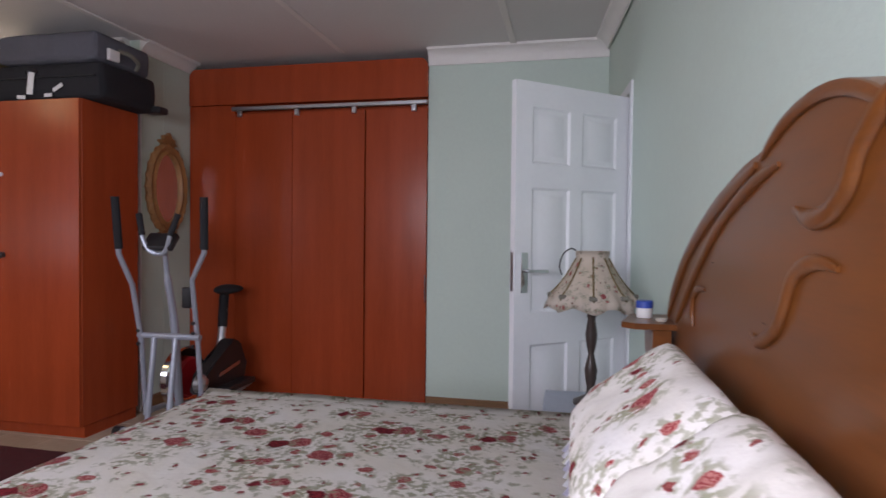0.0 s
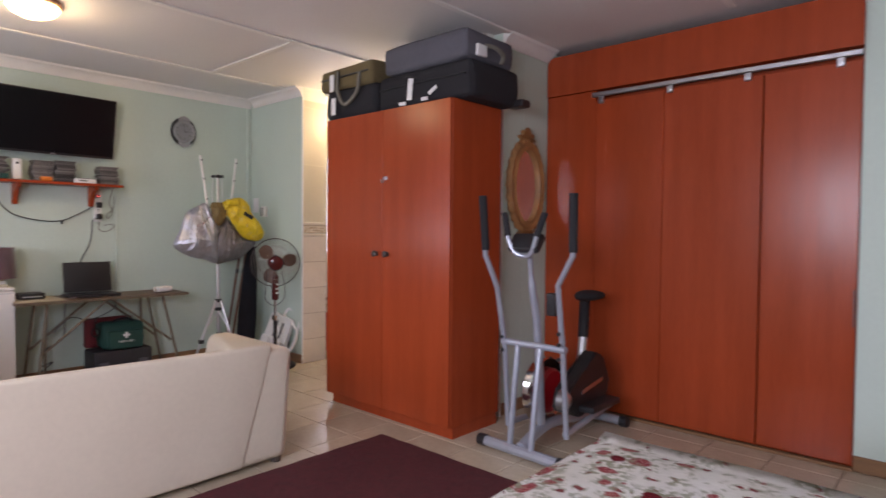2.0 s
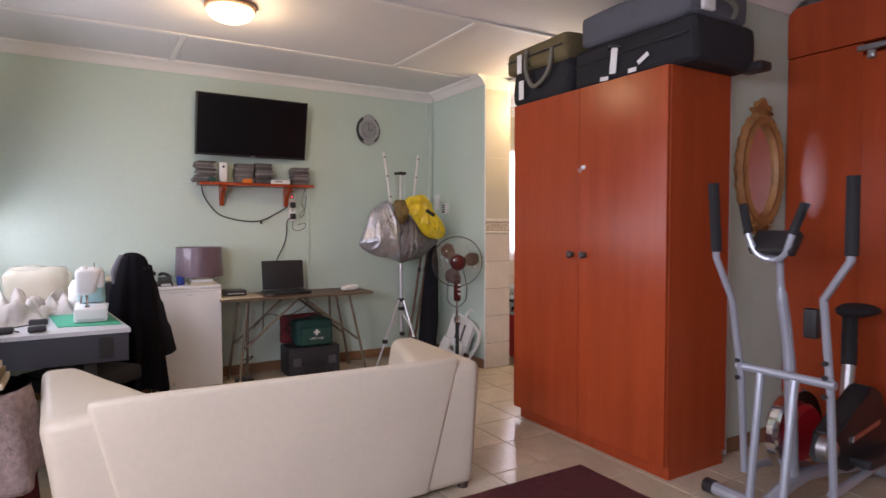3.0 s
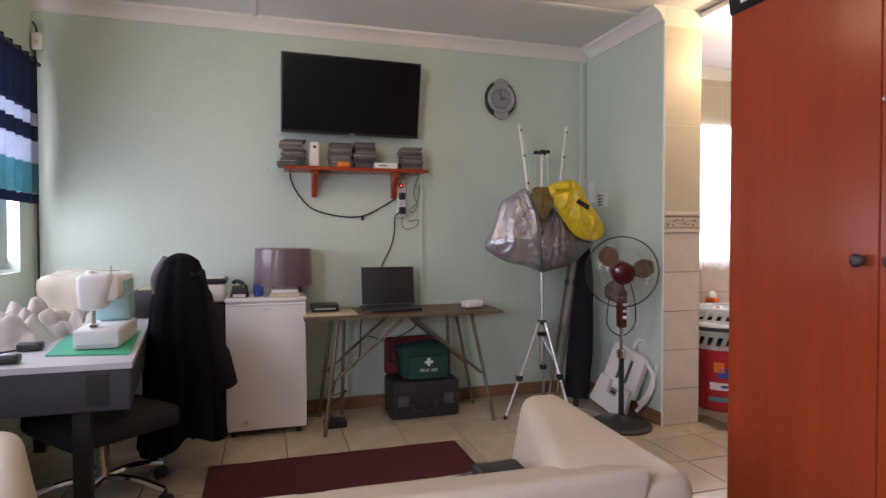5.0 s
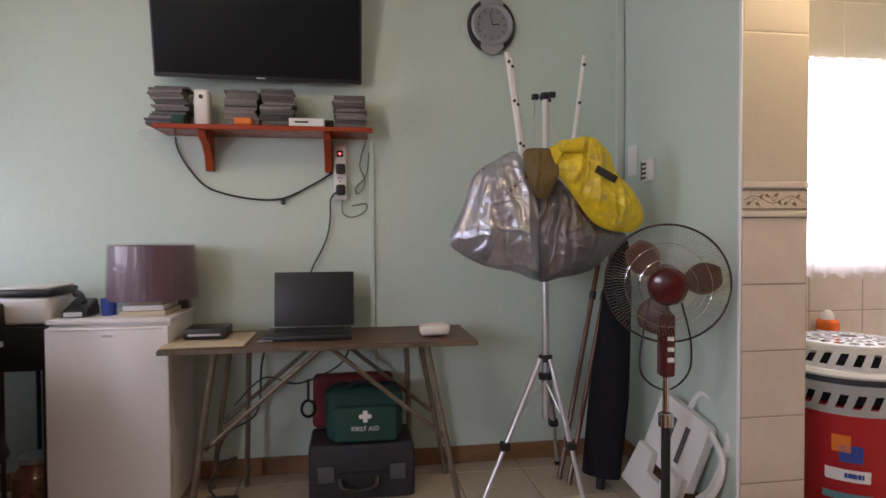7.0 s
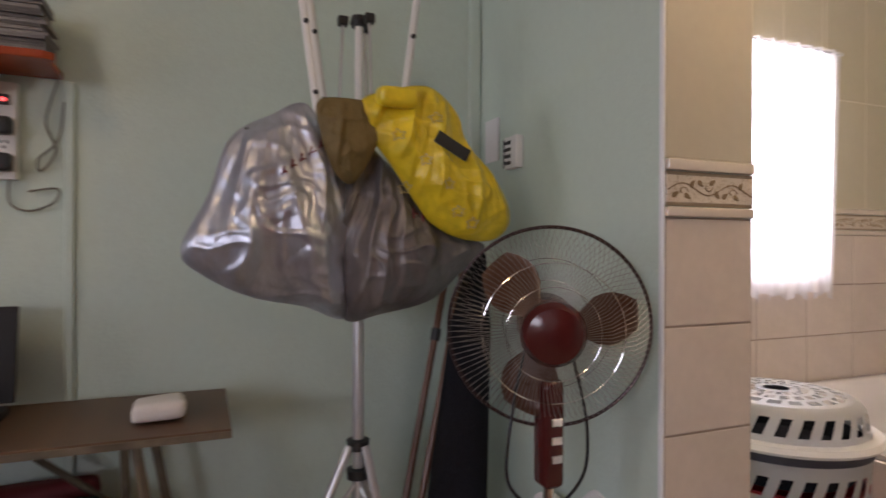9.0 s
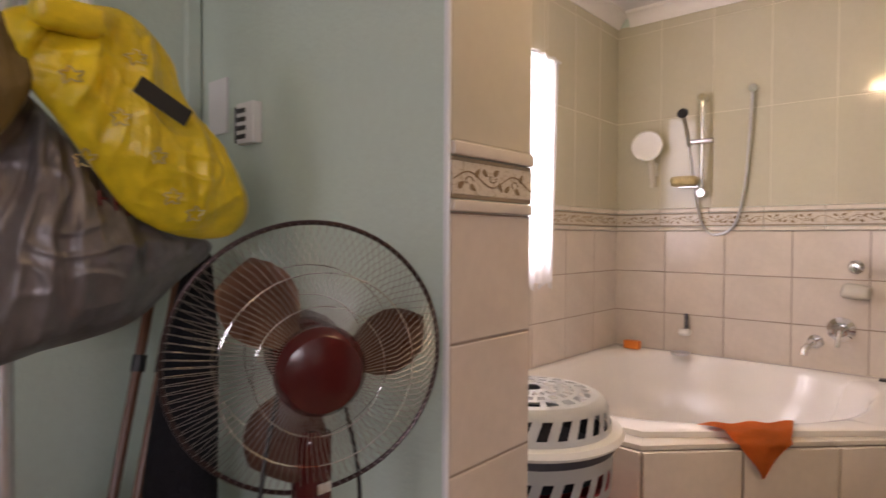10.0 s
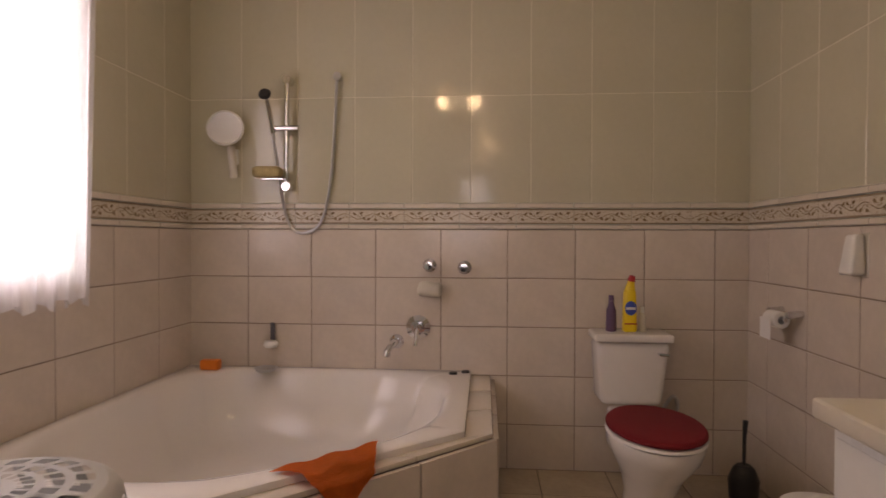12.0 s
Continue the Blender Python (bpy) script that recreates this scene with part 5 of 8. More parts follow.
part("hour_hand", box(bmesh.new(), (-0.003, 0, 0.028), (0.003, 0.045, 0.030), m=CM @ pose(0, 0, 0, 0, 0, 5)), M_BLACK, ck)
part("minute_hand", box(bmesh.new(), (-0.002, 0, 0.031), (0.002, 0.07, 0.033), m=CM @ pose(0, 0, 0, 0, 0, 100)), M_BLACK, ck)

# ---- tripod stand with bags ----
TX, TY = -4.94, 2.845
tp = thing("tripod_stand", (TX, TY, 0), "silver aluminium tripod stand with carrier bags hung on it", "tripod")
part("pole", tube(bmesh.new(), [(TX, TY, 0.33), (TX, TY, 1.05)], 0.016, 14), M_ALU, tp)
part("upper_pole", tube(bmesh.new(), [(TX, TY, 1.05), (TX, TY, 1.77)], 0.012, 14), M_WHITEP, tp)
for z in (0.60, 0.52):
    part("collar", lathe(bmesh.new(), [(0.017, -0.016), (0.030, -0.014), (0.032, 0.012), (0.017, 0.016)], (TX, TY, z), 16), M_BLACK, tp)
for k, (fx, fy) in enumerate(((-4.79, 2.51), (-4.74, 2.95), (-5.22, 3.0))):
    d = Vector((fx - TX, fy - TY, 0))
    top = Vector((TX, TY, 0.60)) + d.normalized() * 0.03
    foot = Vector((fx, fy, 0.012))
    lg = part("leg", tube(bmesh.new(), [top, top.lerp(foot, 0.62)], 0.013, 10), M_ALU, tp)
    part("lower_leg", tube(bmesh.new(), [top.lerp(foot, 0.55), foot], 0.009, 10), M_ALU, lg)
    part("clamp", soft_box(bmesh.new(), tuple(top.lerp(foot, 0.6) - Vector((0.02, 0.02, 0.018))), tuple(top.lerp(foot, 0.6) + Vector((0.02, 0.02, 0.018))), 0.006, 0, cuts=1), M_BLACK, lg)
    part("foot", lathe(bmesh.new(), [(0, 0), (0.013, 0), (0.015, 0.015), (0, 0.03)], (fx, fy, 0), 10), M_BLACK, lg)
    part("brace", tube(bmesh.new(), [(TX, TY, 0.50), top.lerp(foot, 0.45)], 0.006, 6), M_ALU, tp)
hd = part("head", lathe(bmesh.new(), [(0, 0), (0.022, 0), (0.026, 0.012), (0.02, 0.03), (0, 0.034)], (TX, TY, 1.755), 16), M_BLACK, tp)
for k in range(3):
    a = 2.1 * k + 0.4
    part("head_lug", soft_box(bmesh.new(), (TX + 0.045 * math.cos(a) - 0.014, TY + 0.045 * math.sin(a) - 0.014, 1.755), (TX + 0.045 * math.cos(a) + 0.014, TY + 0.045 * math.sin(a) + 0.014, 1.78), 0.005, 0, cuts=1), M_BLACK, hd)
    part("stay", tube(bmesh.new(), [(TX + 0.045 * math.cos(a), TY + 0.045 * math.sin(a), 1.76), (TX + 0.06 * math.cos(a), TY + 0.06 * math.sin(a), 1.40)], 0.004, 6), M_ALU, tp)
for y0, y1, x in ((2.735, 2.665, -4.90), (2.77, 2.70, -4.97), (2.945, 3.02, -4.90)):
    a = part("folding_arm", tube(bmesh.new(), [(x, y0, 1.42), (x - 0.02, y1, 1.95)], 0.011, 8), M_WHITEP, tp)
    for t in (0.25, 0.6, 0.92):
        c = Vector((x, y0, 1.42)).lerp(Vector((x - 0.02, y1, 1.95)), t)
        part("rivet", tube(bmesh.new(), [c + Vector((0.008, 0, 0)), c + Vector((0.015, 0, 0))], 0.007, 8), M_BLACK, a)
part("arm_hook", tube(bmesh.new(), [(TX + 0.01, 2.72, 1.48), (TX + 0.01, 2.98, 1.46)], 0.007, 8), M_BLACK, tp)


def hung_bag(name, outline, x, depth, m, seed, label, category, folds=7.0, fold=0.02):
    """A bag whose front outline is (y, z) pairs from the top round: puffed, with creases that run down."""
    cy = sum(p[0] for p in outline) / len(outline)
    cz = sum(p[1] for p in outline) / len(outline)
    pts = [(p.x, p.y) for p in curve([(a, b, 0) for a, b in outline + outline[:1]], 12)][:-1]
    ob = thing(name, (x, cy, min(p[1] for p in pts)), label, category, group="bags on the tripod")
    bm = bmesh.new()
    K = 60
    n = len(pts)
    ztop, zbot = max(p[1] for p in pts), min(p[1] for p in pts)
    for side in (1, -1):
        rings = []
        for k in range(K + 1):
            s = 1 - k / K
            ring = []
            for (a, b) in pts:
                y, z = cy + (a - cy) * s, cz + (b - cz) * s
                fall = (ztop - z) / (ztop - zbot)
                puff = depth * (1 - s ** 2.4) ** 0.75 * (0.5 + 0.5 * min(1, fall * 1.6))
                warp = 0.035 * noise.noise(Vector((y * 9, z * 9, seed)))
                fan = (y - cy) / (ztop + 0.16 - z) + warp
                ridge = 1 - min(1, abs(noise.noise(Vector((fan * folds * 0.55 + seed, z * 1.6, seed)))) * 3.0)
                fine = 1 - min(1, abs(noise.noise(Vector((fan * folds * 1.5 - seed, z * 5 + y * 3, seed + 2)))) * 3.4)
                kink = 1 - min(1, abs(noise.noise(Vector((y * 9 + z * 15 + warp * 30, z * 13 - y * 7, seed + 5)))) * 3.6)
                crease = fold * (1.7 * ridge + 0.3 * fine + 0.4 * kink - 0.7)
                ring.append(bm.verts.new((x + side * puff + (crease * min(1, (1 - s) * 6)) * side, y, z)))
            rings.append(ring)
        for p, q in zip(rings, rings[1:]):
            for i in range(n):
                bm.faces.new((p[i], p[(i + 1) % n], q[(i + 1) % n], q[i]))
    bmesh.ops.remove_doubles(bm, verts=bm.verts, dist=1e-4)
    part("bag", bm, m, ob, smooth=3.2)
    return ob


def on_bag(ob, y, z, lift=0.003):
    """A point on the front of a hung bag."""
    at = PLACE[ob.name].translation
    best = min(ob.children[0].data.vertices, key=lambda v: (v.co.y + at.y - y) ** 2 + (v.co.z + at.z - z) ** 2 - 0.002 * v.co.x)
    return (best.co.x + at.x + lift, y, z)


def bag_strokes(ob, name, strokes, m, r=0.004):
    for st in strokes:
        part(name, tube(bmesh.new(), [on_bag(ob, y, z) for y, z in st], r, 5), m, ob)


b1 = hung_bag("carrier_bag", [(2.76, 1.40), (2.69, 1.51), (2.60, 1.475), (2.505, 1.41), (2.455, 1.27), (2.395, 1.135), (2.455, 1.07), (2.56, 1.02), (2.68, 0.995), (2.79, 0.96), (2.80, 1.08), (2.80, 1.25)], -4.86, 0.11, M_SILVER, 1.3, "crumpled silver plastic carrier bag hung on a tripod", "bag", 9.0, 0.016)
part("flap", soft_box(bmesh.new(), (-4.88, 2.54, 1.33), (-4.85, 2.66, 1.45), 0.01, 0.02, 2.0, 3), M_SUITB, b1)
b2 = hung_bag("carrier_bag", [(2.87, 1.41), (2.79, 1.33), (2.74, 1.26), (2.735, 1.08), (2.79, 0.955), (2.89, 0.966), (3.03, 0.998), (3.12, 1.07), (3.20, 1.15), (3.07, 1.20), (2.95, 1.33)], -4.87, 0.10, M_BAGG, 4.1, "creased grey plastic carrier bag hung on a tripod", "bag", 9.0, 0.015)
b3 = hung_bag("cloth_bag", [(2.83, 1.52), (2.71, 1.51), (2.715, 1.42), (2.75, 1.33), (2.80, 1.31), (2.86, 1.42)], -4.80, 0.045, M_OLIVE, 7.7, "olive brown cloth pouch between two carrier bags", "bag", 8.0, 0.01)
b4 = hung_bag("plastic_bag", [(2.89, 1.555), (2.815, 1.515), (2.84, 1.43), (2.89, 1.365), (2.95, 1.28), (3.01, 1.207), (3.10, 1.168), (3.20, 1.17), (3.245, 1.228), (3.209, 1.319), (3.11, 1.43), (3.08, 1.51), (3.0, 1.572)], -4.80, 0.075, M_YELLOW, 2.2, "bulging yellow plastic carrier bag hung on a tripod", "bag", 10.0, 0.014)
part("print_patch", box(bmesh.new(), (-0.002, -0.05, -0.016), (0.002, 0.05, 0.016), m=pose(-4.722, 3.035, 1.405, -28, 0, 0)), M_BLACK, b4, "dark printed patch")
for dy, dz in ((-0.13, 0.03), (-0.06, -0.03), (-0.10, -0.10), (0.0, -0.09), (0.03, -0.16), (-0.03, 0.08), (0.07, -0.19)):
    bag_strokes(b4, "print_mark", [[(3.03 + dy + (0.012 + 0.005 * math.sin(5 * a)) * math.cos(a), 1.40 + dz + (0.012 + 0.005 * math.sin(5 * a)) * math.sin(a)) for a in [k * 0.42 for k in range(16)]]], M_PRINTY, 0.0016)
for k in range(6):
    y, z = 2.615 + 0.024 * k, 1.315 + 0.019 * k
    bag_strokes(b1, "print_mark", [[(y, z), (y + 0.006, z + 0.022)], [(y + 0.004, z + 0.006), (y + 0.014, z + 0.010)]], M_PRINTR, 0.0022)
for k in range(3):
    y, z = 2.955 + 0.026 * k, 1.222 - 0.008 * k
    bag_strokes(b2, "print_mark", [[(y, z), (y + 0.002, z + 0.026)], [(y, z + 0.013), (y + 0.014, z + 0.012)]], M_PRINTR, 0.0024)
part("tie", soft_box(bmesh.new(), (-4.80, 2.85, 1.50), (-4.73, 2.95, 1.55), 0.018, 0.02, 3.0, 2), M_YELLOW, b4)

# ---- pedestal fan ----
FX, FY = -4.45, 3.152
fn = thing("pedestal_fan", (FX, FY, 0), "maroon pedestal fan with a wire grille and three smoked blades", "fan")
part("base", lathe(bmesh.new(), [(0, 0), (0.185, 0), (0.19, 0.012), (0.175, 0.028), (0.06, 0.045), (0.035, 0.07), (0, 0.07)], (FX, FY, 0), 40), M_BLACK, fn)
part("lower_post", tube(bmesh.new(), [(FX, FY, 0.05), (FX, FY, 0.48)], 0.017, 14), M_BLACK, fn)
part("height_collar", lathe(bmesh.new(), [(0.018, 0), (0.028, 0.004), (0.028, 0.05), (0.018, 0.055)], (FX, FY, 0.43), 16), M_CHROME, fn)
part("upper_post", tube(bmesh.new(), [(FX, FY, 0.47), (FX, FY, 0.70)], 0.012, 12), M_CHROME, fn)
part("control_column", soft_box(bmesh.new(), (FX - 0.03, FY - 0.027, 0.62), (FX + 0.03, FY + 0.027, 0.86), 0.02, 0.0, cuts=1), M_MAROON, fn)
for z in (0.68, 0.72, 0.76):
    part("button", B((FX + 0.03, FY - 0.014, z), (FX + 0.036, FY + 0.014, z + 0.018), bevel=0.002, seg=1), M_CHROME, fn)
FYAW = -25
FM = pose(FX, FY, 0.970, 0, 0, FYAW) @ pose(0, 0, 0, 0, 94, 0)
part("motor", lathe(bmesh.new(), [(0, -0.15), (0.04, -0.148), (0.062, -0.12), (0.068, -0.06), (0.055, -0.03), (0, -0.03)], n=24, m=FM), M_MAROON, fn)
part("hub", lathe(bmesh.new(), [(0.0, 0.104), (0.036, 0.102), (0.058, 0.094), (0.069, 0.077), (0.071, 0.065), (0.0, 0.064)], n=32, m=FM), M_MAROON, fn)
R = 0.222
for side, zz in (("front_grille", 0.075), ("rear_grille", -0.045)):
    bm = bmesh.new()
    for k in range(104):
        a = 2 * math.pi * k / 104
        tw = 0.35 if zz > 0 else -0.25
        tube(bm, [FM @ Vector((rr * math.cos(a + tw * rr / R), rr * math.sin(a + tw * rr / R), z2)) for rr, z2 in ((0.06, zz), (0.12, zz * 1.02), (0.175, zz * 0.75), (R, 0.005 if zz > 0 else -0.005))], 0.0006, 4, False)
    g = part(side, bm, M_WIRE, fn, "fine metal wire grille")
    for rr, z2 in ((0.10, zz), (0.15, zz * 0.9)):
        part("ring_wire", tube(bmesh.new(), [FM @ Vector((rr * math.cos(a), rr * math.sin(a), z2)) for a in [2 * math.pi * k / 40 for k in range(41)]], 0.001, 5), M_CHROME, g)
part("grille_rim", tube(bmesh.new(), [FM @ Vector((R * math.cos(a), R * math.sin(a), 0)) for a in [2 * math.pi * k / 64 for k in range(65)]], 0.0042, 8), M_RIM, fn)
for k in range(3):
    a0 = 2 * math.pi * k / 3 + 1.75
    bm = bmesh.new()
    g = []
    for i in range(9):
        r = 0.045 + (0.192 - 0.045) * i / 8
        wdt = 0.30 + 0.72 * math.sin(math.pi * min(1, (i + 1.2) / 9.5)) 
        g.append([bm.verts.new(FM @ Vector((r * math.cos(a0 + wdt * (j / 6 - 0.5)), r * math.sin(a0 + wdt * (j / 6 - 0.5)), 0.015 + 0.035 * (j / 6 - 0.5)))) for j in range(7)])
    for p, q in zip(g, g[1:]):
        for j in range(6):
            bm.faces.new((p[j], p[j + 1], q[j + 1], q[j]))
    bmesh.ops.solidify(bm, geom=list(bm.faces), thickness=0.002)
    part("blade", bm, M_BLADE, fn, "smoked brown blade", smooth=3.2)
part("flex", tube(bmesh.new(), curve([(FX + 0.02, FY + 0.05, 0.90), (FX, FY + 0.10, 0.75), (FX, FY + 0.09, 0.63), (FX, FY, 0.57), (FX, FY - 0.10, 0.64), (FX, FY - 0.09, 0.80), (FX - 0.02, FY - 0.05, 0.92)]), 0.004, 6), M_BLACK, fn)

# ---- in the corner behind the fan ----
sl = thing("folding_stool", (-4.78, 3.25, 0), "folded white plastic step stool leaning on the wall", "stool")
SM = pose(-4.72, 3.245, 0.0, -12, 14, 8)
bm = slab(bmesh.new(), rounded(-0.15, 0.15, 0.17, 0.46, 0.04), "y", -0.02, 0.02)
bm.transform(SM)
part("seat", bm, M_WHITEP, sl)
bm = slab(bmesh.new(), [(-0.17, 0.02), (0.17, 0.02), (0.14, 0.22), (0.05, 0.22), (0.04, 0.13), (-0.04, 0.13), (-0.05, 0.22), (-0.14, 0.22)], "y", -0.055, -0.022)
bm.transform(SM)
part("leg_panel", bm, M_WHITEP, sl)
for u in (-0.03, 0.05):
    part("slot", box(bmesh.new(), (u - 0.012, -0.0225, 0.24), (u + 0.012, -0.0205, 0.40), m=SM), M_SUITG, sl)
part("carry_handle", tube(bmesh.new(), [SM @ p for p in curve([(-0.02, 0.02, 0.42), (0.0, 0.03, 0.53), (0.12, 0.03, 0.53), (0.20, 0.03, 0.46), (0.21, 0.03, 0.25), (0.17, 0.03, 0.16)])], 0.014, 8), M_WHITEP, sl)
part("fold_frame", tube(bmesh.new(), [SM @ p for p in curve([(0.10, 0.0, 0.45), (0.24, -0.01, 0.38), (0.26, -0.01, 0.26), (0.20, 0.0, 0.12)])], 0.012, 8), M_WHITEP, sl)
um = thing("folded_umbrella", (-5.1, 3.2, 0), "tall black folded garden umbrella leaning in the corner", "umbrella")
part("cover", tube(bmesh.new(), [(-4.92, 3.10, 0.06), (-4.97, 3.16, 0.40), (-5.07, 3.25, 0.9), (-5.15, 3.31, 1.12)], [0.085, 0.09, 0.065, 0.03], 14), M_COAT, um)
part("tip", tube(bmesh.new(), [(-4.915, 3.095, 0.0), (-4.92, 3.10, 0.07)], 0.02, 10), M_BLACK, um)
for k, (x0, y0, x1, y1) in enumerate(((-4.98, 2.97, -5.20, 3.29), (-5.05, 2.95, -5.25, 3.25))):
    sp = thing("fishing_rod", (x0, y0, 0), "brown wooden rod leaning in the corner", "rod", group="rods in the corner")
    part("rod", tube(bmesh.new(), [(x0, y0, 0.0), (x1, y1, 1.12)], 0.012, 10), M_ROD, sp)
    part("ferrule", tube(bmesh.new(), [(x0 + (x1 - x0) * 0.75, y0 + (y1 - y0) * 0.75, 0.83), (x0 + (x1 - x0) * 0.78, y0 + (y1 - y0) * 0.78, 0.87)], 0.017, 10), M_BLACK, sp)
kp = thing("wall_keypad", (-5.02, 3.39, 1.45), "small white wall keypad with dark keys", "keypad")
part("body", B((-5.075, 3.372, 1.405), (-4.995, 3.399, 1.51), bevel=0.004), M_WHITEP, kp)
part("side_cover", B((-5.088, 3.374, 1.41), (-5.077, 3.398, 1.505), bevel=0.002, seg=1), M_GREYD, kp)
for i in range(4):
    part("key", B((-5.067, 3.369, 1.418 + 0.022 * i), (-5.03, 3.373, 1.429 + 0.022 * i)), M_BLACK, kp)
single("notice_card", B((-5.26, 3.393, 1.45), (-5.16, 3.398, 1.60)), M_PAPER, (-5.21, 3.395, 1.45), "white card pinned to the wall behind the bags", "card")

# ---- folding table and what is on and under it ----
tbl = thing("folding_table", (-5.05, 1.88, 0), "brown folding trestle table with thin splayed legs", "table")
ZTB = 0.713
part("top", B((-5.26, 1.235, ZTB - 0.022), (-4.82, 2.51, ZTB), bevel=0.003, seg=1), M_TABLE, tbl)
part("metal_edge", B((-4.819, 1.235, ZTB - 0.02), (-4.815, 2.51, ZTB - 0.004)), M_LEG, tbl)
for x in (-4.86, -5.20):
    for y0, y1 in ((1.44, 1.35), (1.52, 1.50), (2.24, 2.26), (2.30, 2.43)):
        xx = x + (0.07 if x > -5 and y1 in (1.35, 2.43) else 0)
        if x < -5 or y1 in (1.35, 2.43):
            part("leg", tube(bmesh.new(), [(x, y0, ZTB - 0.022), (xx, y1, 0.0)], 0.012, 8), M_LEG, tbl)
    part("brace", tube(bmesh.new(), [(x, 1.86, ZTB - 0.022), (x, 1.40, 0.30)], 0.010, 8), M_LEG, tbl)
    part("brace", tube(bmesh.new(), [(x, 1.90, ZTB - 0.022), (x, 2.37, 0.30)], 0.010, 8), M_LEG, tbl)
lap = thing("laptop", (-5.05, 1.80, ZTB), "open black laptop on the folding table, its lid towards the room", "laptop")
part("base", B((-5.16, 1.615, ZTB + 0.001), (-4.92, 1.985, ZTB + 0.024), bevel=0.005), M_BLACK, lap)
part("lid", box(bmesh.new(), (-0.006, -0.18, 0), (0.006, 0.18, 0.25), bevel=0.004, m=pose(-5.17, 1.815, ZTB + 0.026, 0, -8, 0)), M_BLACK, lap)
part("keyboard", B((-5.13, 1.65, ZTB + 0.0245), (-5.03, 1.95, ZTB + 0.027)), M_CASE, lap)
part("trim", B((-4.9195, 1.60, ZTB + 0.004), (-4.918, 1.66, ZTB + 0.010)), M_STEEL, lap)
single("white_cloth", soft_box(bmesh.new(), (-5.02, 2.28, ZTB + 0.006), (-4.91, 2.40, ZTB + 0.06), 0.02, 0.03, 2.0, 7), M_CLOTHW, (-4.96, 2.34, ZTB), "crumpled white cloth on the table's end", "cloth", smooth=3.2)
single("newspaper", soft_box(bmesh.new(), (-5.16, 1.24, ZTB + 0.001), (-4.84, 1.56, ZTB + 0.008), 0.002, 0.003, 1.0, 4), M_BOOK, (-5.0, 1.40, ZTB), "folded newspapers on the table", "newspaper")
rd = thing("car_radio", (-5.05, 1.38, ZTB + 0.01), "flat black radio lying on newspapers", "radio")
part("body", B((-5.14, 1.29, ZTB + 0.011), (-4.98, 1.46, ZTB + 0.055), bevel=0.008), M_BLACK, rd)
part("silver_strip", B((-4.9798, 1.31, ZTB + 0.025), (-4.978, 1.44, ZTB + 0.034)), M_STEEL, rd)
ex = thing("cable_reel", (-4.98, 1.42, 0), "black multi-plug with tangled cables on the floor", "extension lead")
part("multi_plug", soft_box(bmesh.new(), (-5.02, 1.36, 0.0), (-4.92, 1.50, 0.045), 0.012, 0, cuts=1), M_BLACK, ex)
part("lead", tube(bmesh.new(), curve([(-4.95, 1.44, 0.04), (-4.96, 1.39, 0.12), (-4.97, 1.50, 0.22), (-4.98, 1.42, 0.20), (-4.99, 1.46, 0.32), (-5.0, 1.58, 0.40), (-5.02, 1.60, 0.60), (-5.05, 1.62, 0.69)]), 0.005, 6), M_BLACK, ex)
part("lead", tube(bmesh.new(), curve([(-4.95, 1.50, 0.45), (-4.95, 1.62, 0.56), (-4.95, 1.76, 0.53), (-4.95, 1.93, 0.60), (-5.0, 1.98, 0.68)]), 0.004, 6), M_BLACK, ex)
part("coil", tube(bmesh.new(), [(-4.95, 1.80 + 0.028 * math.cos(a), 0.42 + 0.035 * math.sin(a)) for a in [k * 0.5 for k in range(30)]], 0.006, 6), M_BLACK, ex)
part("coil_tail", tube(bmesh.new(), [(-4.95, 1.80, 0.545), (-4.95, 1.80, 0.45)], 0.006, 6), M_BLACK, ex)
cse = thing("tool_case", (-5.09, 2.0, 0), "charcoal hard case with a handle and two latches under the table", "case")
part("shell", B((-5.24, 1.795, 0.0), (-4.975, 2.255, 0.245), bevel=0.02, seg=3), M_CASE, cse)
part("seam", B((-4.976, 1.805, 0.12), (-4.972, 2.245, 0.126)), M_BLACK, cse)
for y in (1.87, 2.18):
    part("latch", B((-4.974, y - 0.035, 0.085), (-4.966, y + 0.035, 0.155), bevel=0.004), M_LATCH, cse)
part("handle", tube(bmesh.new(), curve([(-4.97, 1.93, 0.10), (-4.945, 1.94, 0.07), (-4.945, 2.01, 0.055), (-4.945, 2.08, 0.07), (-4.97, 2.09, 0.10)]), 0.011, 8), M_BLACK, cse)
fa = thing("first_aid_bag", (-5.09, 2.04, 0.246), "green nylon first aid bag with white lettering on a case", "first aid bag")
part("bag", soft_box(bmesh.new(), (-5.20, 1.865, 0.247), (-5.0, 2.21, 0.475), 0.06, 0.008, 1.0, 4), M_GREEN, fa)
part("pocket", soft_box(bmesh.new(), (-5.01, 1.90, 0.255), (-4.965, 2.18, 0.41), 0.02, 0.003, 6.0, 2), M_GREEN, fa)
for a, b in (((-4.9625, 2.03, 0.345), (-4.959, 2.05, 0.395)), ((-4.9625, 2.013, 0.362), (-4.9588, 2.067, 0.379))):
    part("cross", B(a, b), M_PAPER, fa, "white cross")
tx = bpy.data.curves.new("lettering", "FONT")
tx.body, tx.size, tx.extrude, tx.align_x = "FIRST AID", 0.028, 0.0008, "CENTER"
txo = new("lettering", tx)
dg = bpy.context.evaluated_depsgraph_get()
tme = bpy.data.meshes.new_from_object(txo.evaluated_get(dg))
bpy.data.objects.remove(txo)
bm = bmesh.new()
bm.from_mesh(tme)
bm.transform(pose(-4.960, 2.04, 0.308, 90, 0, 90))
part("lettering", bm, M_PAPER, fa, "white lettering")
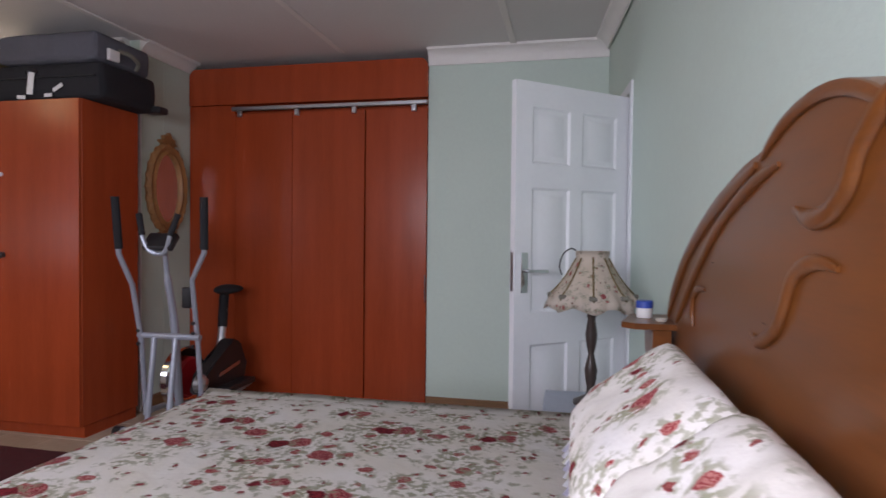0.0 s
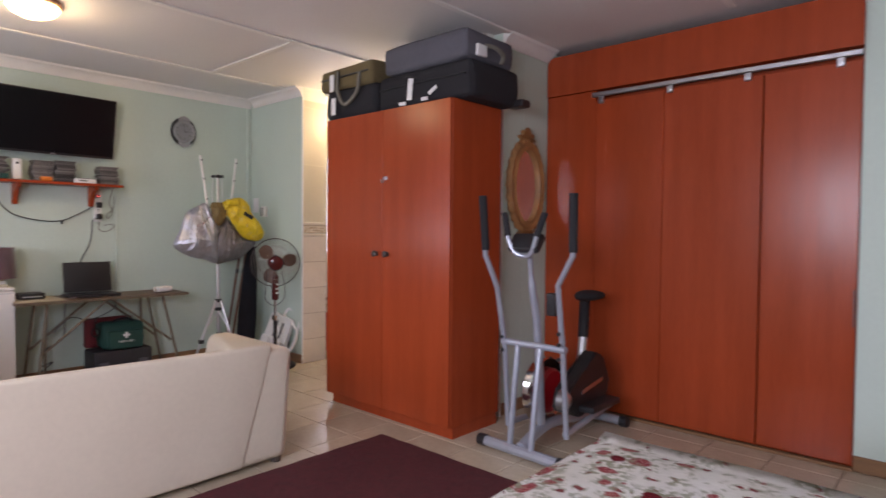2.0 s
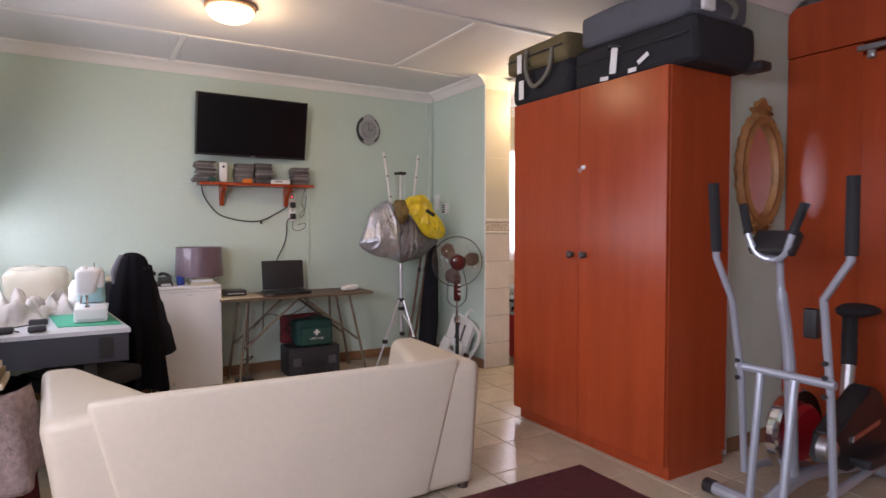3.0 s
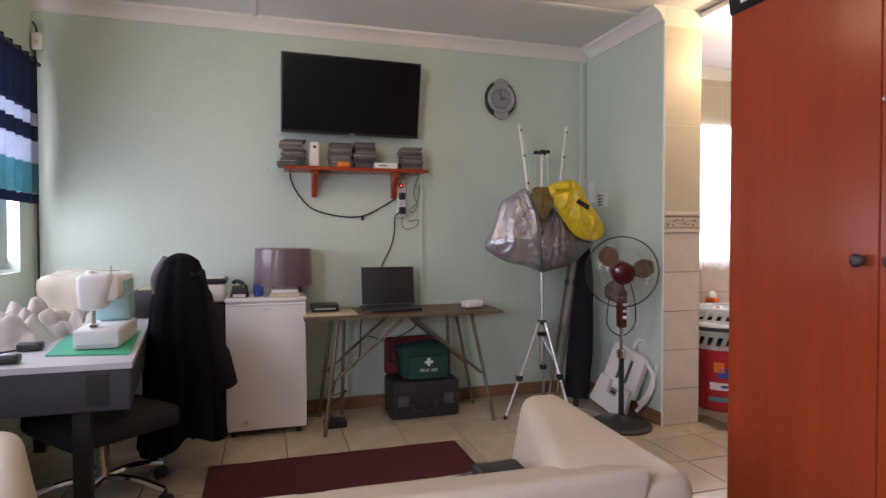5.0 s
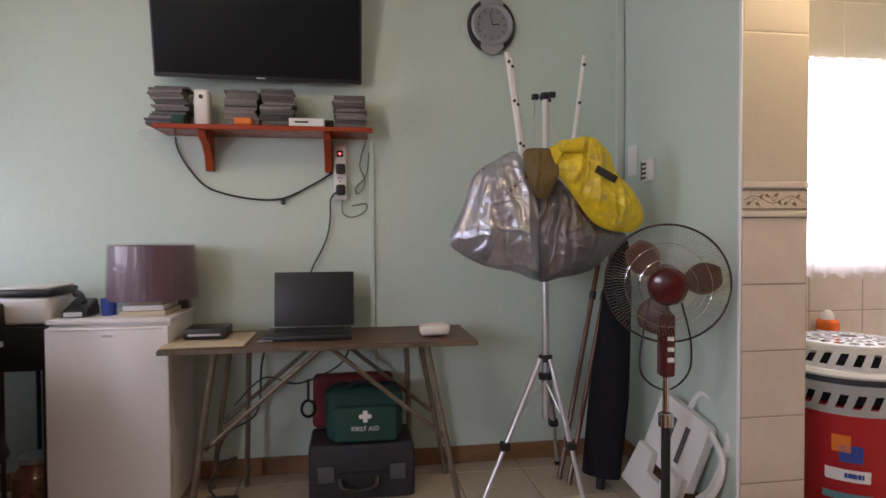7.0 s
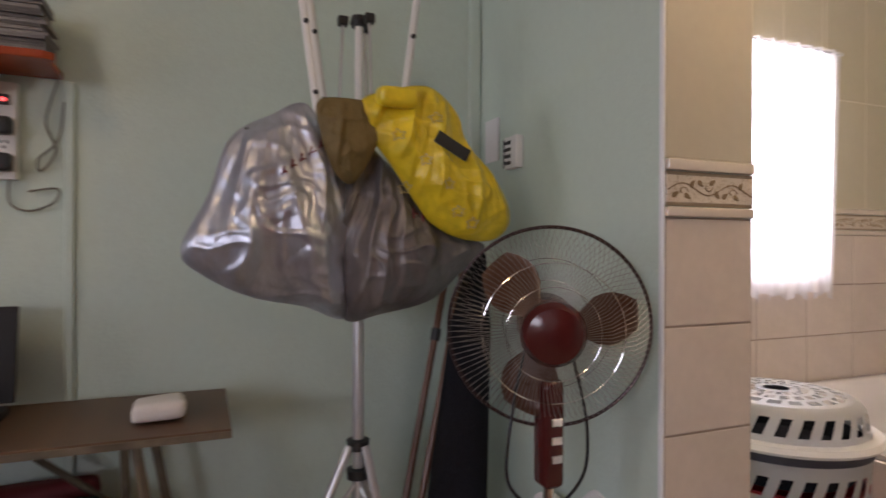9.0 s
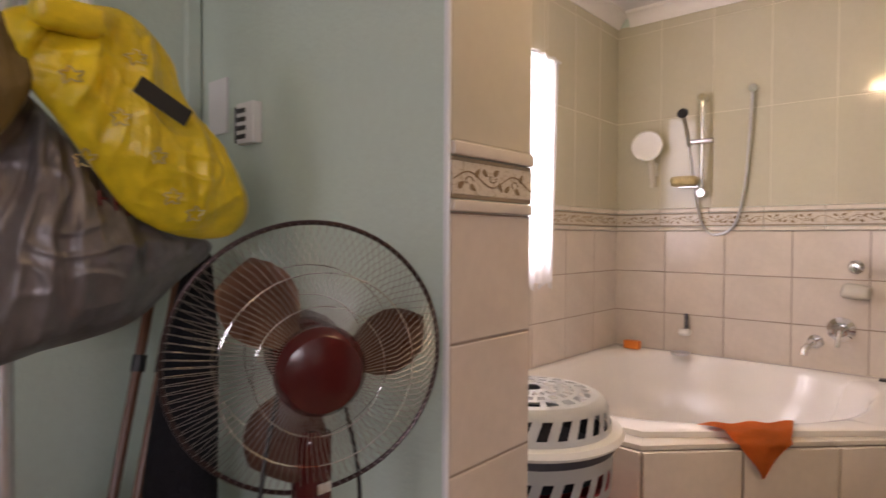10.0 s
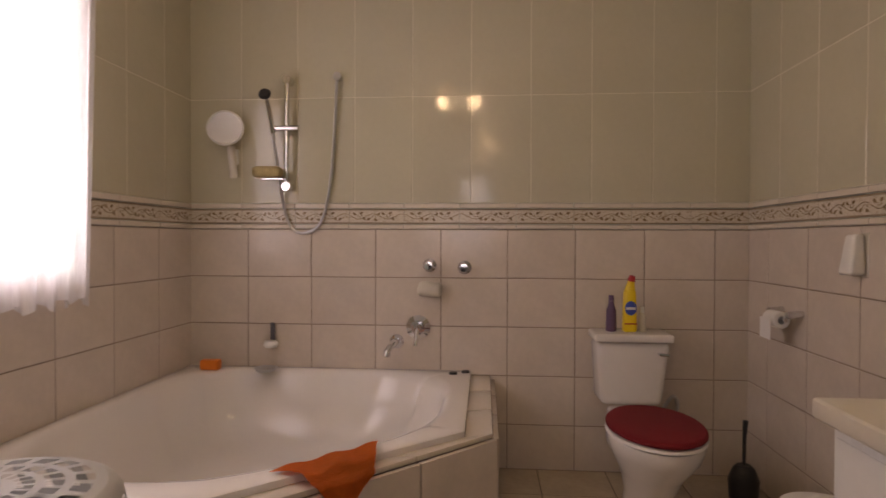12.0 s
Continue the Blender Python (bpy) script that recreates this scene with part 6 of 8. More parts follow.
part("carry_strap", tube(bmesh.new(), curve([(-5.06, 1.95, 0.47), (-5.04, 2.0, 0.50), (-5.04, 2.08, 0.50), (-5.06, 2.13, 0.47)]), 0.010, 6), M_SUITB, fa)
single("red_bag", soft_box(bmesh.new(), (-5.28, 1.80, 0.247), (-5.205, 2.18, 0.50), 0.03, 0.006, 3.0, 3), M_REDN, (-5.24, 1.99, 0.247), "dark red nylon bag behind the first aid bag", "bag", smooth=3.2)

# ---- small fridge and what is on it ----
rf = thing("fridge", (-5.1, 1.02, 0), "small white under-counter fridge with scuffed enamel", "fridge")
part("body", B((-5.30, 0.79, 0.03), (-4.955, 1.252, 0.805), bevel=0.006), M_FRIDGE, rf)
part("top", B((-5.305, 0.785, 0.806), (-4.935, 1.257, 0.826), bevel=0.006), M_FRIDGE, rf)
dd = part("door", B((-4.952, 0.79, 0.04), (-4.915, 1.252, 0.795), bevel=0.008, seg=3), M_FRIDGE, rf)
part("handle_groove", B((-4.9155, 0.81, 0.782), (-4.9135, 1.23, 0.787)), M_TOP, dd)
part("badge", B((-4.9155, 1.00, 0.755), (-4.9135, 1.04, 0.764)), M_STEEL, dd)
part("lock", lathe(bmesh.new(), [(0, 0.006), (0.012, 0.005), (0.014, 0)], n=14, m=pose(-4.915, 0.90, 0.085, 0, 90)), M_STEEL, dd)
for y in (0.83, 1.21):
    part("foot", lathe(bmesh.new(), [(0, 0), (0.018, 0), (0.018, 0.03), (0, 0.03)], (-4.96, y, 0), 12), M_BLACK, rf)
    part("foot", lathe(bmesh.new(), [(0, 0), (0.018, 0), (0.018, 0.03), (0, 0.03)], (-5.26, y, 0), 12), M_BLACK, rf)
zf = 0.827
for k, (y0, y1, x0, x1, h) in enumerate(((1.04, 1.22, -5.22, -4.99, 0.02), (1.05, 1.21, -5.21, -5.0, 0.022), (1.07, 1.20, -5.20, -5.02, 0.016))):
    single("book", B((x0, y0, zf + (0, 0.021, 0.044)[k]), (x1, y1, zf + (0, 0.021, 0.044)[k] + h), bevel=0.002, seg=1), M_BOOK if k != 1 else M_PAPER, ((x0 + x1) / 2, (y0 + y1) / 2, zf + (0, 0.021, 0.044)[k]), "worn paperback in a pile on the fridge", "book", group="books on the fridge")
single("magazine", B((-5.28, 1.09, zf), (-5.225, 1.25, zf + 0.055), bevel=0.003, seg=1), M_CD, (-5.25, 1.17, zf), "pile of magazines at the fridge's back", "magazine")
ph = thing("telephone", (-5.05, 0.87, zf), "black desk telephone on the fridge", "telephone")
part("body", wedge([(-5.12, 0.81, zf), (-4.99, 0.81, zf), (-4.99, 0.92, zf), (-5.12, 0.92, zf), (-5.12, 0.82, zf + 0.07), (-5.0, 0.82, zf + 0.03), (-5.0, 0.91, zf + 0.03), (-5.12, 0.91, zf + 0.07)], 0.008), M_BLACK, ph)
part("handset", tube(bmesh.new(), curve([(-5.10, 0.83, zf + 0.085), (-5.07, 0.85, zf + 0.095), (-5.03, 0.88, zf + 0.085), (-5.01, 0.90, zf + 0.06)]), 0.013, 8), M_BLACK, ph)
part("key_panel", B((-4.9895, 0.83, zf + 0.004), (-4.987, 0.90, zf + 0.022)), M_TOP, ph)
single("glass_tumbler", lathe(bmesh.new(), [(0, 0), (0.028, 0), (0.032, 0.07), (0.029, 0.07), (0.025, 0.006), (0, 0.006)], (-5.06, 0.975, zf), 20), M_BLUE, (-5.06, 0.975, zf), "dark blue tumbler on the fridge", "tumbler")
ls = thing("lampshade", (-5.14, 1.125, zf + 0.06), "plum drum lampshade still in its plastic wrapping", "lampshade")
part("shade", lathe(bmesh.new(), [(0.180, 0.06), (0.170, 0.29), (0.167, 0.29), (0.177, 0.06)], (-5.14, 1.125, zf), 48), M_SHADEP, ls)
bm = lathe(bmesh.new(), [(0.184, 0.055), (0.179, 0.17), (0.174, 0.298), (0.10, 0.302)], (-5.14, 1.125, zf), 96)
for v in bm.verts:
    a = math.atan2(v.co.y - 1.125, v.co.x + 5.14)
    k = 1 + 0.022 * math.sin(27 * a + 3 * v.co.z * 9) * (0.6 + 0.4 * math.sin(5 * a))
    v.co.x, v.co.y = -5.14 + (v.co.x + 5.14) * k, 1.125 + (v.co.y - 1.125) * k
part("plastic_wrap", bm, clear("shiny_wrap", (0.55, 0.47, 0.52), 0.05, 0.10), ls, "creased clear wrapping", smooth=3.2)
jr = thing("glass_jar", (-5.1, 0.68, 0), "large glass jar of dark contents beside the fridge", "jar")
part("jar", lathe(bmesh.new(), [(0, 0), (0.075, 0), (0.085, 0.02), (0.085, 0.17), (0.06, 0.20), (0.055, 0.22), (0, 0.22)], (-5.08, 0.67, 0), 24), M_BLADE, jr)
part("lid", lathe(bmesh.new(), [(0, 0.221), (0.06, 0.221), (0.06, 0.245), (0, 0.247)], (-5.08, 0.67, 0), 24), M_STEEL, jr)

# ---- desk by the window ----
dk = thing("desk", (-4.35, 0.12, 0), "dark grey office desk with a pale top, cluttered with sewing things", "desk")
ZD = 0.745
part("top", slab(bmesh.new(), [(-5.12, -0.28), (-3.60, -0.28), (-3.60, 0.55), (-4.64, 0.43), (-4.68, 0.62), (-5.12, 0.62)], "z", ZD - 0.022, ZD), M_TOP, dk)
part("end_panel", B((-3.645, -0.27, ZD - 0.175), (-3.615, 0.54, ZD - 0.023), bevel=0.003, seg=1), M_GREYD, dk)
part("side_panel", slab(bmesh.new(), [(-3.65, 0.51), (-3.65, 0.535), (-4.64, 0.42), (-4.64, 0.395)], "z", ZD - 0.175, ZD - 0.023), M_GREYD, dk)
part("vent", B((-3.6149, 0.40, ZD - 0.155), (-3.612, 0.47, ZD - 0.04)), M_BLACK, dk)
for x in (-3.72, -5.02):
    part("leg", B((x - 0.03, -0.22, 0.0), (x + 0.03, -0.16, ZD - 0.023), bevel=0.006), M_BLACK, dk)
    part("leg", B((x - 0.03, 0.33, 0.0), (x + 0.03, 0.39, ZD - 0.023), bevel=0.006), M_BLACK, dk)
ct = thing("cutting_mat", (-3.95, 0.33, ZD), "green cutting mat under the sewing machine", "mat")
part("mat", slab(bmesh.new(), [(-4.38, 0.14), (-3.80, 0.215), (-3.745, 0.515), (-4.34, 0.445)], "z", ZD + 0.001, ZD + 0.005), M_MAT, ct)
sm = thing("sewing_machine", (-4.0, 0.34, ZD), "white sewing machine with aqua trim on a green mat", "sewing machine")
z = ZD + 0.006
part("bed_plate", B((-4.25, 0.285, z), (-3.875, 0.45, z + 0.078), bevel=0.014, seg=3), M_SEWING, sm)
part("base_stripe", B((-3.8748, 0.30, z + 0.004), (-3.873, 0.435, z + 0.02)), M_TOP, sm)
part("column", wedge([(-4.24, 0.305, z + 0.079), (-4.13, 0.305, z + 0.079), (-4.13, 0.447, z + 0.079), (-4.24, 0.447, z + 0.079), (-4.245, 0.305, z + 0.25), (-4.10, 0.305, z + 0.25), (-4.10, 0.44, z + 0.25), (-4.245, 0.44, z + 0.25)], 0.02), M_AQUA, sm, "aqua tinted column")
part("arm", B((-4.245, 0.30, z + 0.185), (-3.92, 0.438, z + 0.290), bevel=0.03, seg=4), M_SEWING, sm)
part("arm_panel", B((-4.20, 0.4385, z + 0.20), (-4.02, 0.4405, z + 0.262), bevel=0.006), M_AQUA, sm)
part("head", wedge([(-3.985, 0.30, z + 0.150), (-3.885, 0.30, z + 0.150), (-3.885, 0.375, z + 0.150), (-3.985, 0.40, z + 0.150), (-3.985, 0.293, z + 0.297), (-3.885, 0.293, z + 0.297), (-3.885, 0.425, z + 0.297), (-3.985, 0.43, z + 0.297)], 0.024), M_SEWING, sm)
part("needle_bar", tube(bmesh.new(), [(-3.93, 0.35, z + 0.15), (-3.93, 0.35, z + 0.095)], 0.007, 8), M_CHROME, sm)
part("presser_foot", B((-3.955, 0.335, z + 0.08), (-3.915, 0.365, z + 0.092), bevel=0.002, seg=1), M_CHROME, sm)
part("thread_lever", tube(bmesh.new(), [(-3.905, 0.325, z + 0.15), (-3.90, 0.32, z + 0.105)], 0.005, 8), M_CHROME, sm)
part("dial", lathe(bmesh.new(), [(0, 0.018), (0.018, 0.016), (0.02, 0)], (-3.94, 0.34, z + 0.294), 18), M_SEWING, sm)
part("spool_pin", tube(bmesh.new(), [(-4.04, 0.39, z + 0.28), (-4.04, 0.39, z + 0.325)], 0.004, 8), M_CHROME, sm)
part("hand_wheel", lathe(bmesh.new(), [(0, 0), (0.055, 0), (0.06, 0.008), (0.055, 0.022), (0, 0.025)], n=24, m=pose(-4.245, 0.37, z + 0.19, 0, -90)), M_SEWING, sm)
pr = thing("printer", (-4.95, 0.47, ZD), "black and white desktop printer at the desk's end", "printer")
part("body", B((-5.22, 0.30, ZD + 0.002), (-4.82, 0.62, ZD + 0.15), bevel=0.015, seg=2), M_BLACK, pr)
part("tray", B((-5.18, 0.34, ZD + 0.152), (-4.86, 0.58, ZD + 0.165), bevel=0.004), M_BOOK, pr)
ic = thing("ice_cream_tub", (-5.05, 0.72, 0.80), "white plastic tub with a black rim behind the coat", "tub")
part("tub", wedge([(-5.20, 0.60, 0.80), (-4.98, 0.60, 0.80), (-4.98, 0.78, 0.80), (-5.20, 0.78, 0.80), (-5.21, 0.59, 0.915), (-4.97, 0.59, 0.915), (-4.97, 0.79, 0.915), (-5.21, 0.79, 0.915)], 0.02), M_WHITEP, ic)
part("lid", B((-5.215, 0.585, 0.916), (-4.965, 0.795, 0.945), bevel=0.012), M_BLACK, ic)
part("lid_top", B((-5.20, 0.60, 0.946), (-4.98, 0.78, 0.955), bevel=0.004), M_WHITEP, ic)
sb = thing("side_cabinet", (-5.1, 0.68, 0), "low dark cabinet beside the fridge", "cabinet")
part("body", B((-5.28, 0.58, 0.62), (-4.96, 0.78, 0.798), bevel=0.005), M_BLACK, sb)
for x in (-5.26, -4.98):
    for y in (0.60, 0.76):
        part("leg", tube(bmesh.new(), [(x, y, 0), (x, y, 0.62)], 0.010, 8), M_BLACK, sb)


def heap(name, a, b, m, seed, label, lump=0.05):
    bm = bmesh.new()
    n = 34
    g = []
    for i in range(n + 1):
        row = []
        for j in range(n + 1):
            u, v = i / n, j / n
            e = max(0, min(u, 1 - u, v, 1 - v))
            dome = min(1, e * 5) ** 0.6
            q = Vector((u * 4 + seed, v * 4, seed))
            w = 0.35 + 0.65 * abs(noise.noise(q)) * 1.6 + 0.2 * noise.noise(q * 2.3)
            ed = 0.02 * noise.noise(Vector((u * 7, v * 7, seed + 4)))
            row.append(bm.verts.new((a[0] + (b[0] - a[0]) * u + ed, a[1] + (b[1] - a[1]) * v + ed, a[2] + 0.002 + (b[2] - a[2]) * dome * w)))
        g.append(row)
    for i in range(n):
        for j in range(n):
            bm.faces.new((g[i][j], g[i + 1][j], g[i + 1][j + 1], g[i][j + 1]))
    bmesh.ops.solidify(bm, geom=list(bm.faces), thickness=0.004)
    return single(name, bm, m, ((a[0] + b[0]) / 2, (a[1] + b[1]) / 2, a[2]), label, "cloth", smooth=3.2)


heap("sewing_cloth", (-4.55, -0.24, ZD), (-3.95, 0.14, ZD + 0.17), M_CLOTHW, 1.0, "crumpled white sewing cloth on the desk")
heap("sewing_cloth", (-4.75, -0.05, ZD), (-4.30, 0.28, ZD + 0.12), M_CLOTHW, 6.0, "folded white fabric heaped on the desk")
wr = thing("wrapped_parcel", (-4.9, 0.05, ZD), "bulky item wrapped in clear yellowed plastic on the desk", "parcel")
part("item", soft_box(bmesh.new(), (-5.03, -0.05, ZD + 0.002), (-4.83, 0.17, ZD + 0.20), 0.05, 0.01, 2.0, 3), M_CREAMP, wr)
part("wrap", soft_box(bmesh.new(), (-5.08, -0.12, ZD + 0.001), (-4.76, 0.25, ZD + 0.26), 0.06, 0.03, 5.0, 6), M_WRAP, wr, "clear plastic sheet", smooth=3.2)
for k, (x, y, l, m) in enumerate(((-3.72, -0.02, 0.10, M_BLACK), (-3.70, 0.13, 0.08, M_BLACK), (-3.95, 0.12, 0.09, M_BLACK))):
    single("remote_control", soft_box(bmesh.new(), (x - 0.025, y - l / 2, ZD + 0.001), (x + 0.025, y + l / 2, ZD + 0.035), 0.012, 0.002, k, 1), m, (x, y, ZD), "small black gadget lying on the desk", "gadget", group="gadgets on the desk")
single("desk_cable", tube(bmesh.new(), curve([(-3.72, 0.05, ZD + 0.006), (-3.85, 0.0, ZD + 0.006), (-4.0, 0.1, ZD + 0.006), (-4.05, -0.1, ZD + 0.006), (-3.8, -0.2, ZD + 0.006)]), 0.004, 6), M_BLACK, (-3.85, 0, ZD), "black cable curled on the desk", "cable")
gl = thing("spray_gun", (-4.42, 0.22, ZD), "white hand-held plastic steamer behind the sewing machine", "steamer")
part("body", lathe(bmesh.new(), [(0, 0), (0.05, 0), (0.055, 0.02), (0.05, 0.16), (0.03, 0.20), (0, 0.21)], (-4.42, 0.30, ZD + 0.002), 20), M_WHITEP, gl)

# ---- office chair with a coat ----
oc = thing("office_chair", (-4.25, 0.42, 0), "black swivel office chair with a coat hung over its back", "chair")
CX, CY = -4.20, 0.31
DX, DY = -4.46, 0.61
for k in range(5):
    a = 2 * math.pi * k / 5 + 1.15
    ex_, ey = CX + 0.30 * math.cos(a), CY + 0.30 * math.sin(a)
    lg = part("leg", tube(bmesh.new(), curve([(CX, CY, 0.115), (CX + 0.15 * math.cos(a), CY + 0.15 * math.sin(a), 0.115), (ex_, ey, 0.075)]), 0.018, 8), M_CHROME, oc, "chrome base arm")
    part("castor", lathe(bmesh.new(), [(0, -0.022), (0.028, -0.022), (0.03, 0), (0.028, 0.022), (0, 0.022)], n=16, m=pose(ex_, ey, 0.03, 90, 0, math.degrees(a) + 90)), M_BLACK, lg)
    part("castor_stem", tube(bmesh.new(), [(ex_, ey, 0.03), (ex_, ey, 0.08)], 0.008, 6), M_BLACK, lg)
part("gas_column", tube(bmesh.new(), [(CX, CY, 0.09), (CX, CY, 0.36)], 0.026, 14), M_CHROME, oc)
bm = soft_box(bmesh.new(), (-0.24, -0.24, 0.33), (0.24, 0.24, 0.43), 0.04, 0.004, 2.0, 2)
bm.transform(pose(CX, CY, 0, 0, 0, 40))
part("seat", bm, M_SUITB, oc)
part("back_post", tube(bmesh.new(), curve([(CX - 0.08, CY + 0.1, 0.36), (DX + 0.03, DY - 0.04, 0.40), (DX, DY, 0.70)]), 0.02, 8), M_BLACK, oc)
bm = soft_box(bmesh.new(), (-0.13, -0.035, 0.50), (0.13, 0.035, 1.03), 0.028, 0.003, 3.0, 2)
bm.transform(pose(DX, DY, 0, 0, 0, 40))
part("backrest", bm, M_SUITB, oc)
co = thing("coat", (DX, DY, 1.07), "heavy black coat draped over the office chair's back", "coat")


def coat_mesh():
    """A draped cloth: a dome over the backrest that flares and folds as it falls."""
    bm = bmesh.new()
    rows = []
    M, N2 = 40, 96
    for i in range(M + 1):
        t = i / M
        ring = []
        for k in range(N2):
            a = 2 * math.pi * k / N2
            z = 1.115 - 0.13 * (1 - math.cos(min(1, t * 5) * math.pi / 2)) - max(0, t - 0.1) * 0.90
            dome = math.sin(min(1, t * 4.2 + 0.02) * math.pi / 2)
            rx, ry = 0.135 * dome + 0.06 * t, 0.115 * dome + 0.075 * t
            f = 1 + (0.02 + 0.09 * t) * math.sin(8 * a + 2.0 * t + 1.3 * math.sin(2 * a)) + 0.05 * t * math.sin(15 * a + 1 + t)
            sq = 1 / max(abs(math.cos(a)) ** 3 + abs(math.sin(a)) ** 3, 0.3) ** (1 / 3)
            hem = 0.04 * math.sin(2 * a + 0.6) * t + 0.02 * math.sin(5 * a) * t
            ring.append(bm.verts.new((DX + rx * f * sq * math.cos(a), DY + ry * f * sq * math.sin(a), z + hem)))
        rows.append(ring)
    bm.faces.new(rows[0])
    for p, q in zip(rows, rows[1:]):
        for k in range(N2):
            bm.faces.new((p[k], p[(k + 1) % N2], q[(k + 1) % N2], q[k]))
    bmesh.ops.solidify(bm, geom=list(bm.faces), thickness=0.006)
    return bm


part("cloth", coat_mesh(), M_COAT, co, smooth=3.2)
part("sleeve", tube(bmesh.new(), curve([(DX + 0.03, DY + 0.07, 1.02), (DX, DY + 0.10, 0.85), (DX - 0.01, DY + 0.14, 0.65), (DX - 0.04, DY + 0.19, 0.42)]), [0.045] * 6 + [0.055] * 6 + [0.065] * 6 + [0.075] * 7, 16), M_COAT, co)
part("collar", tube(bmesh.new(), curve([(DX + 0.06, DY - 0.10, 0.92), (DX + 0.07, DY - 0.105, 1.0), (DX + 0.03, DY - 0.06, 1.09)]), 0.022, 10), M_SUITG, co)

# ---- window dressing and corner cable ----
cu = thing("curtain", (-4.9, YS + 0.05, 1.36), "short navy curtain with teal and pale printed bands", "curtain")


def drape(x0, x1, y, z0, z1, amp, waves, axis="y", n=80):
    bm = bmesh.new()
    rows = []
    for z in [z0 + (z1 - z0) * k / 10 for k in range(11)]:
        r = []
        for i in range(n + 1):
            u = x0 + (x1 - x0) * i / n
            w = y + amp * math.sin(2 * math.pi * waves * i / n) * (0.7 + 0.3 * math.sin(i * 0.7)) 
            r.append(bm.verts.new((u, w, z) if axis == "y" else (w, u, z)))
        rows.append(r)
    for a, b in zip(rows, rows[1:]):
        for i in range(n):
            bm.faces.new((a[i], a[i + 1], b[i + 1], b[i]))
    bmesh.ops.solidify(bm, geom=list(bm.faces), thickness=0.002)
    return bm


for nm, za, zb, m in (("pelmet_band", 1.90, 2.22, M_NAVY), ("upper_band", 1.83, 1.899, M_LILAC), ("navy_band", 1.74, 1.829, M_NAVY), ("pale_band", 1.61, 1.739, M_LILAC), ("teal_band", 1.44, 1.609, M_TEAL), ("hem", 1.385, 1.439, M_NAVY)):
    part(nm, drape(-5.19, -4.2, YS + 0.055, za, zb, 0.022, 9), m, cu, smooth=3.2)
part("curtain_rod", tube(bmesh.new(), [(-5.25, YS + 0.06, 2.20), (-3.5, YS + 0.06, 2.20)], 0.012, 8), M_BLACK, cu)
al = thing("alarm_sensor", (XW, YS + 0.03, 2.34), "small white alarm sensor in the room's corner", "sensor")
part("body", soft_box(bmesh.new(), (XW + 0.001, YS + 0.012, 2.30), (XW + 0.05, YS + 0.065, 2.40), 0.01, 0, cuts=1), M_WHITEP, al)
part("lens", B((XW + 0.0501, YS + 0.025, 2.33), (XW + 0.053, YS + 0.052, 2.36)), M_CREAMP, al)
cable([(XW + 0.012, YS + 0.01, 2.47), (XW + 0.012, YS + 0.03, 2.42), (XW + 0.012, YS + 0.02, 2.30), (XW + 0.012, YS + 0.018, 1.8), (XW + 0.012, YS + 0.02, 1.3), (XW + 0.012, YS + 0.02, 0.8)], 0.006)

# ---- small table with lace cloth and books, by the sofa ----
sd = thing("side_table", (-2.72, -0.02, 0), "small round side table under a lace cloth", "side table")
part("post", tube(bmesh.new(), [(-2.78, -0.05, 0.0), (-2.78, -0.05, 0.66)], 0.03, 12), M_DKWOOD, sd)
part("top", lathe(bmesh.new(), [(0, 0.66), (0.20, 0.66), (0.20, 0.68), (0, 0.68)], (-2.78, -0.05, 0), 28), M_DKWOOD, sd)
part("foot", lathe(bmesh.new(), [(0, 0), (0.14, 0), (0.13, 0.02), (0.03, 0.04), (0, 0.04)], (-2.78, -0.05, 0), 20), M_DKWOOD, sd)


def skirt(r0, z0, z1, flare, waves, at):
    bm = bmesh.new()
    rows = []
    for i in range(13):
        t = i / 12
        rows.append([bm.verts.new((at[0] + (r0 + flare * t + 0.02 * t * math.sin(waves * a)) * math.cos(a), at[1] + (r0 + flare * t + 0.02 * t * math.sin(waves * a)) * math.sin(a), z0 + (z1 - z0) * t + 0.03 * t * math.cos(4 * a))) for a in [2 * math.pi * k / 72 for k in range(72)]])
    bm.faces.new(rows[0])
    for p, q in zip(rows, rows[1:]):
        for k in range(72):
            bm.faces.new((p[k], p[(k + 1) % 72], q[(k + 1) % 72], q[k]))
    bmesh.ops.solidify(bm, geom=list(bm.faces), thickness=0.003)
    return bm


single("under_cloth", skirt(0.205, 0.683, 0.06, 0.03, 10, (-2.78, -0.05)), M_REDN, (-2.78, -0.05, 0.683), "dark red cloth that hangs to the floor", "table cloth", smooth=3.2)
single("lace_cloth", skirt(0.215, 0.69, 0.36, 0.05, 9, (-2.78, -0.05)), M_LACE, (-2.78, -0.05, 0.69), "pale pink lace cloth over a red one", "table cloth", smooth=3.2)
for k in range(4):
    single("book", B((-2.90 + 0.012 * k, -0.18, 0.694 + 0.026 * k), (-2.68 + 0.008 * k, 0.09 - 0.01 * k, 0.694 + 0.026 * k + 0.025), bevel=0.002, seg=1), M_BOOK if k % 2 == 0 else M_OLIVE, (-2.79, -0.04, 0.694 + 0.026 * k), "old book in a pile on the lace cloth", "book", group="books on the side table")

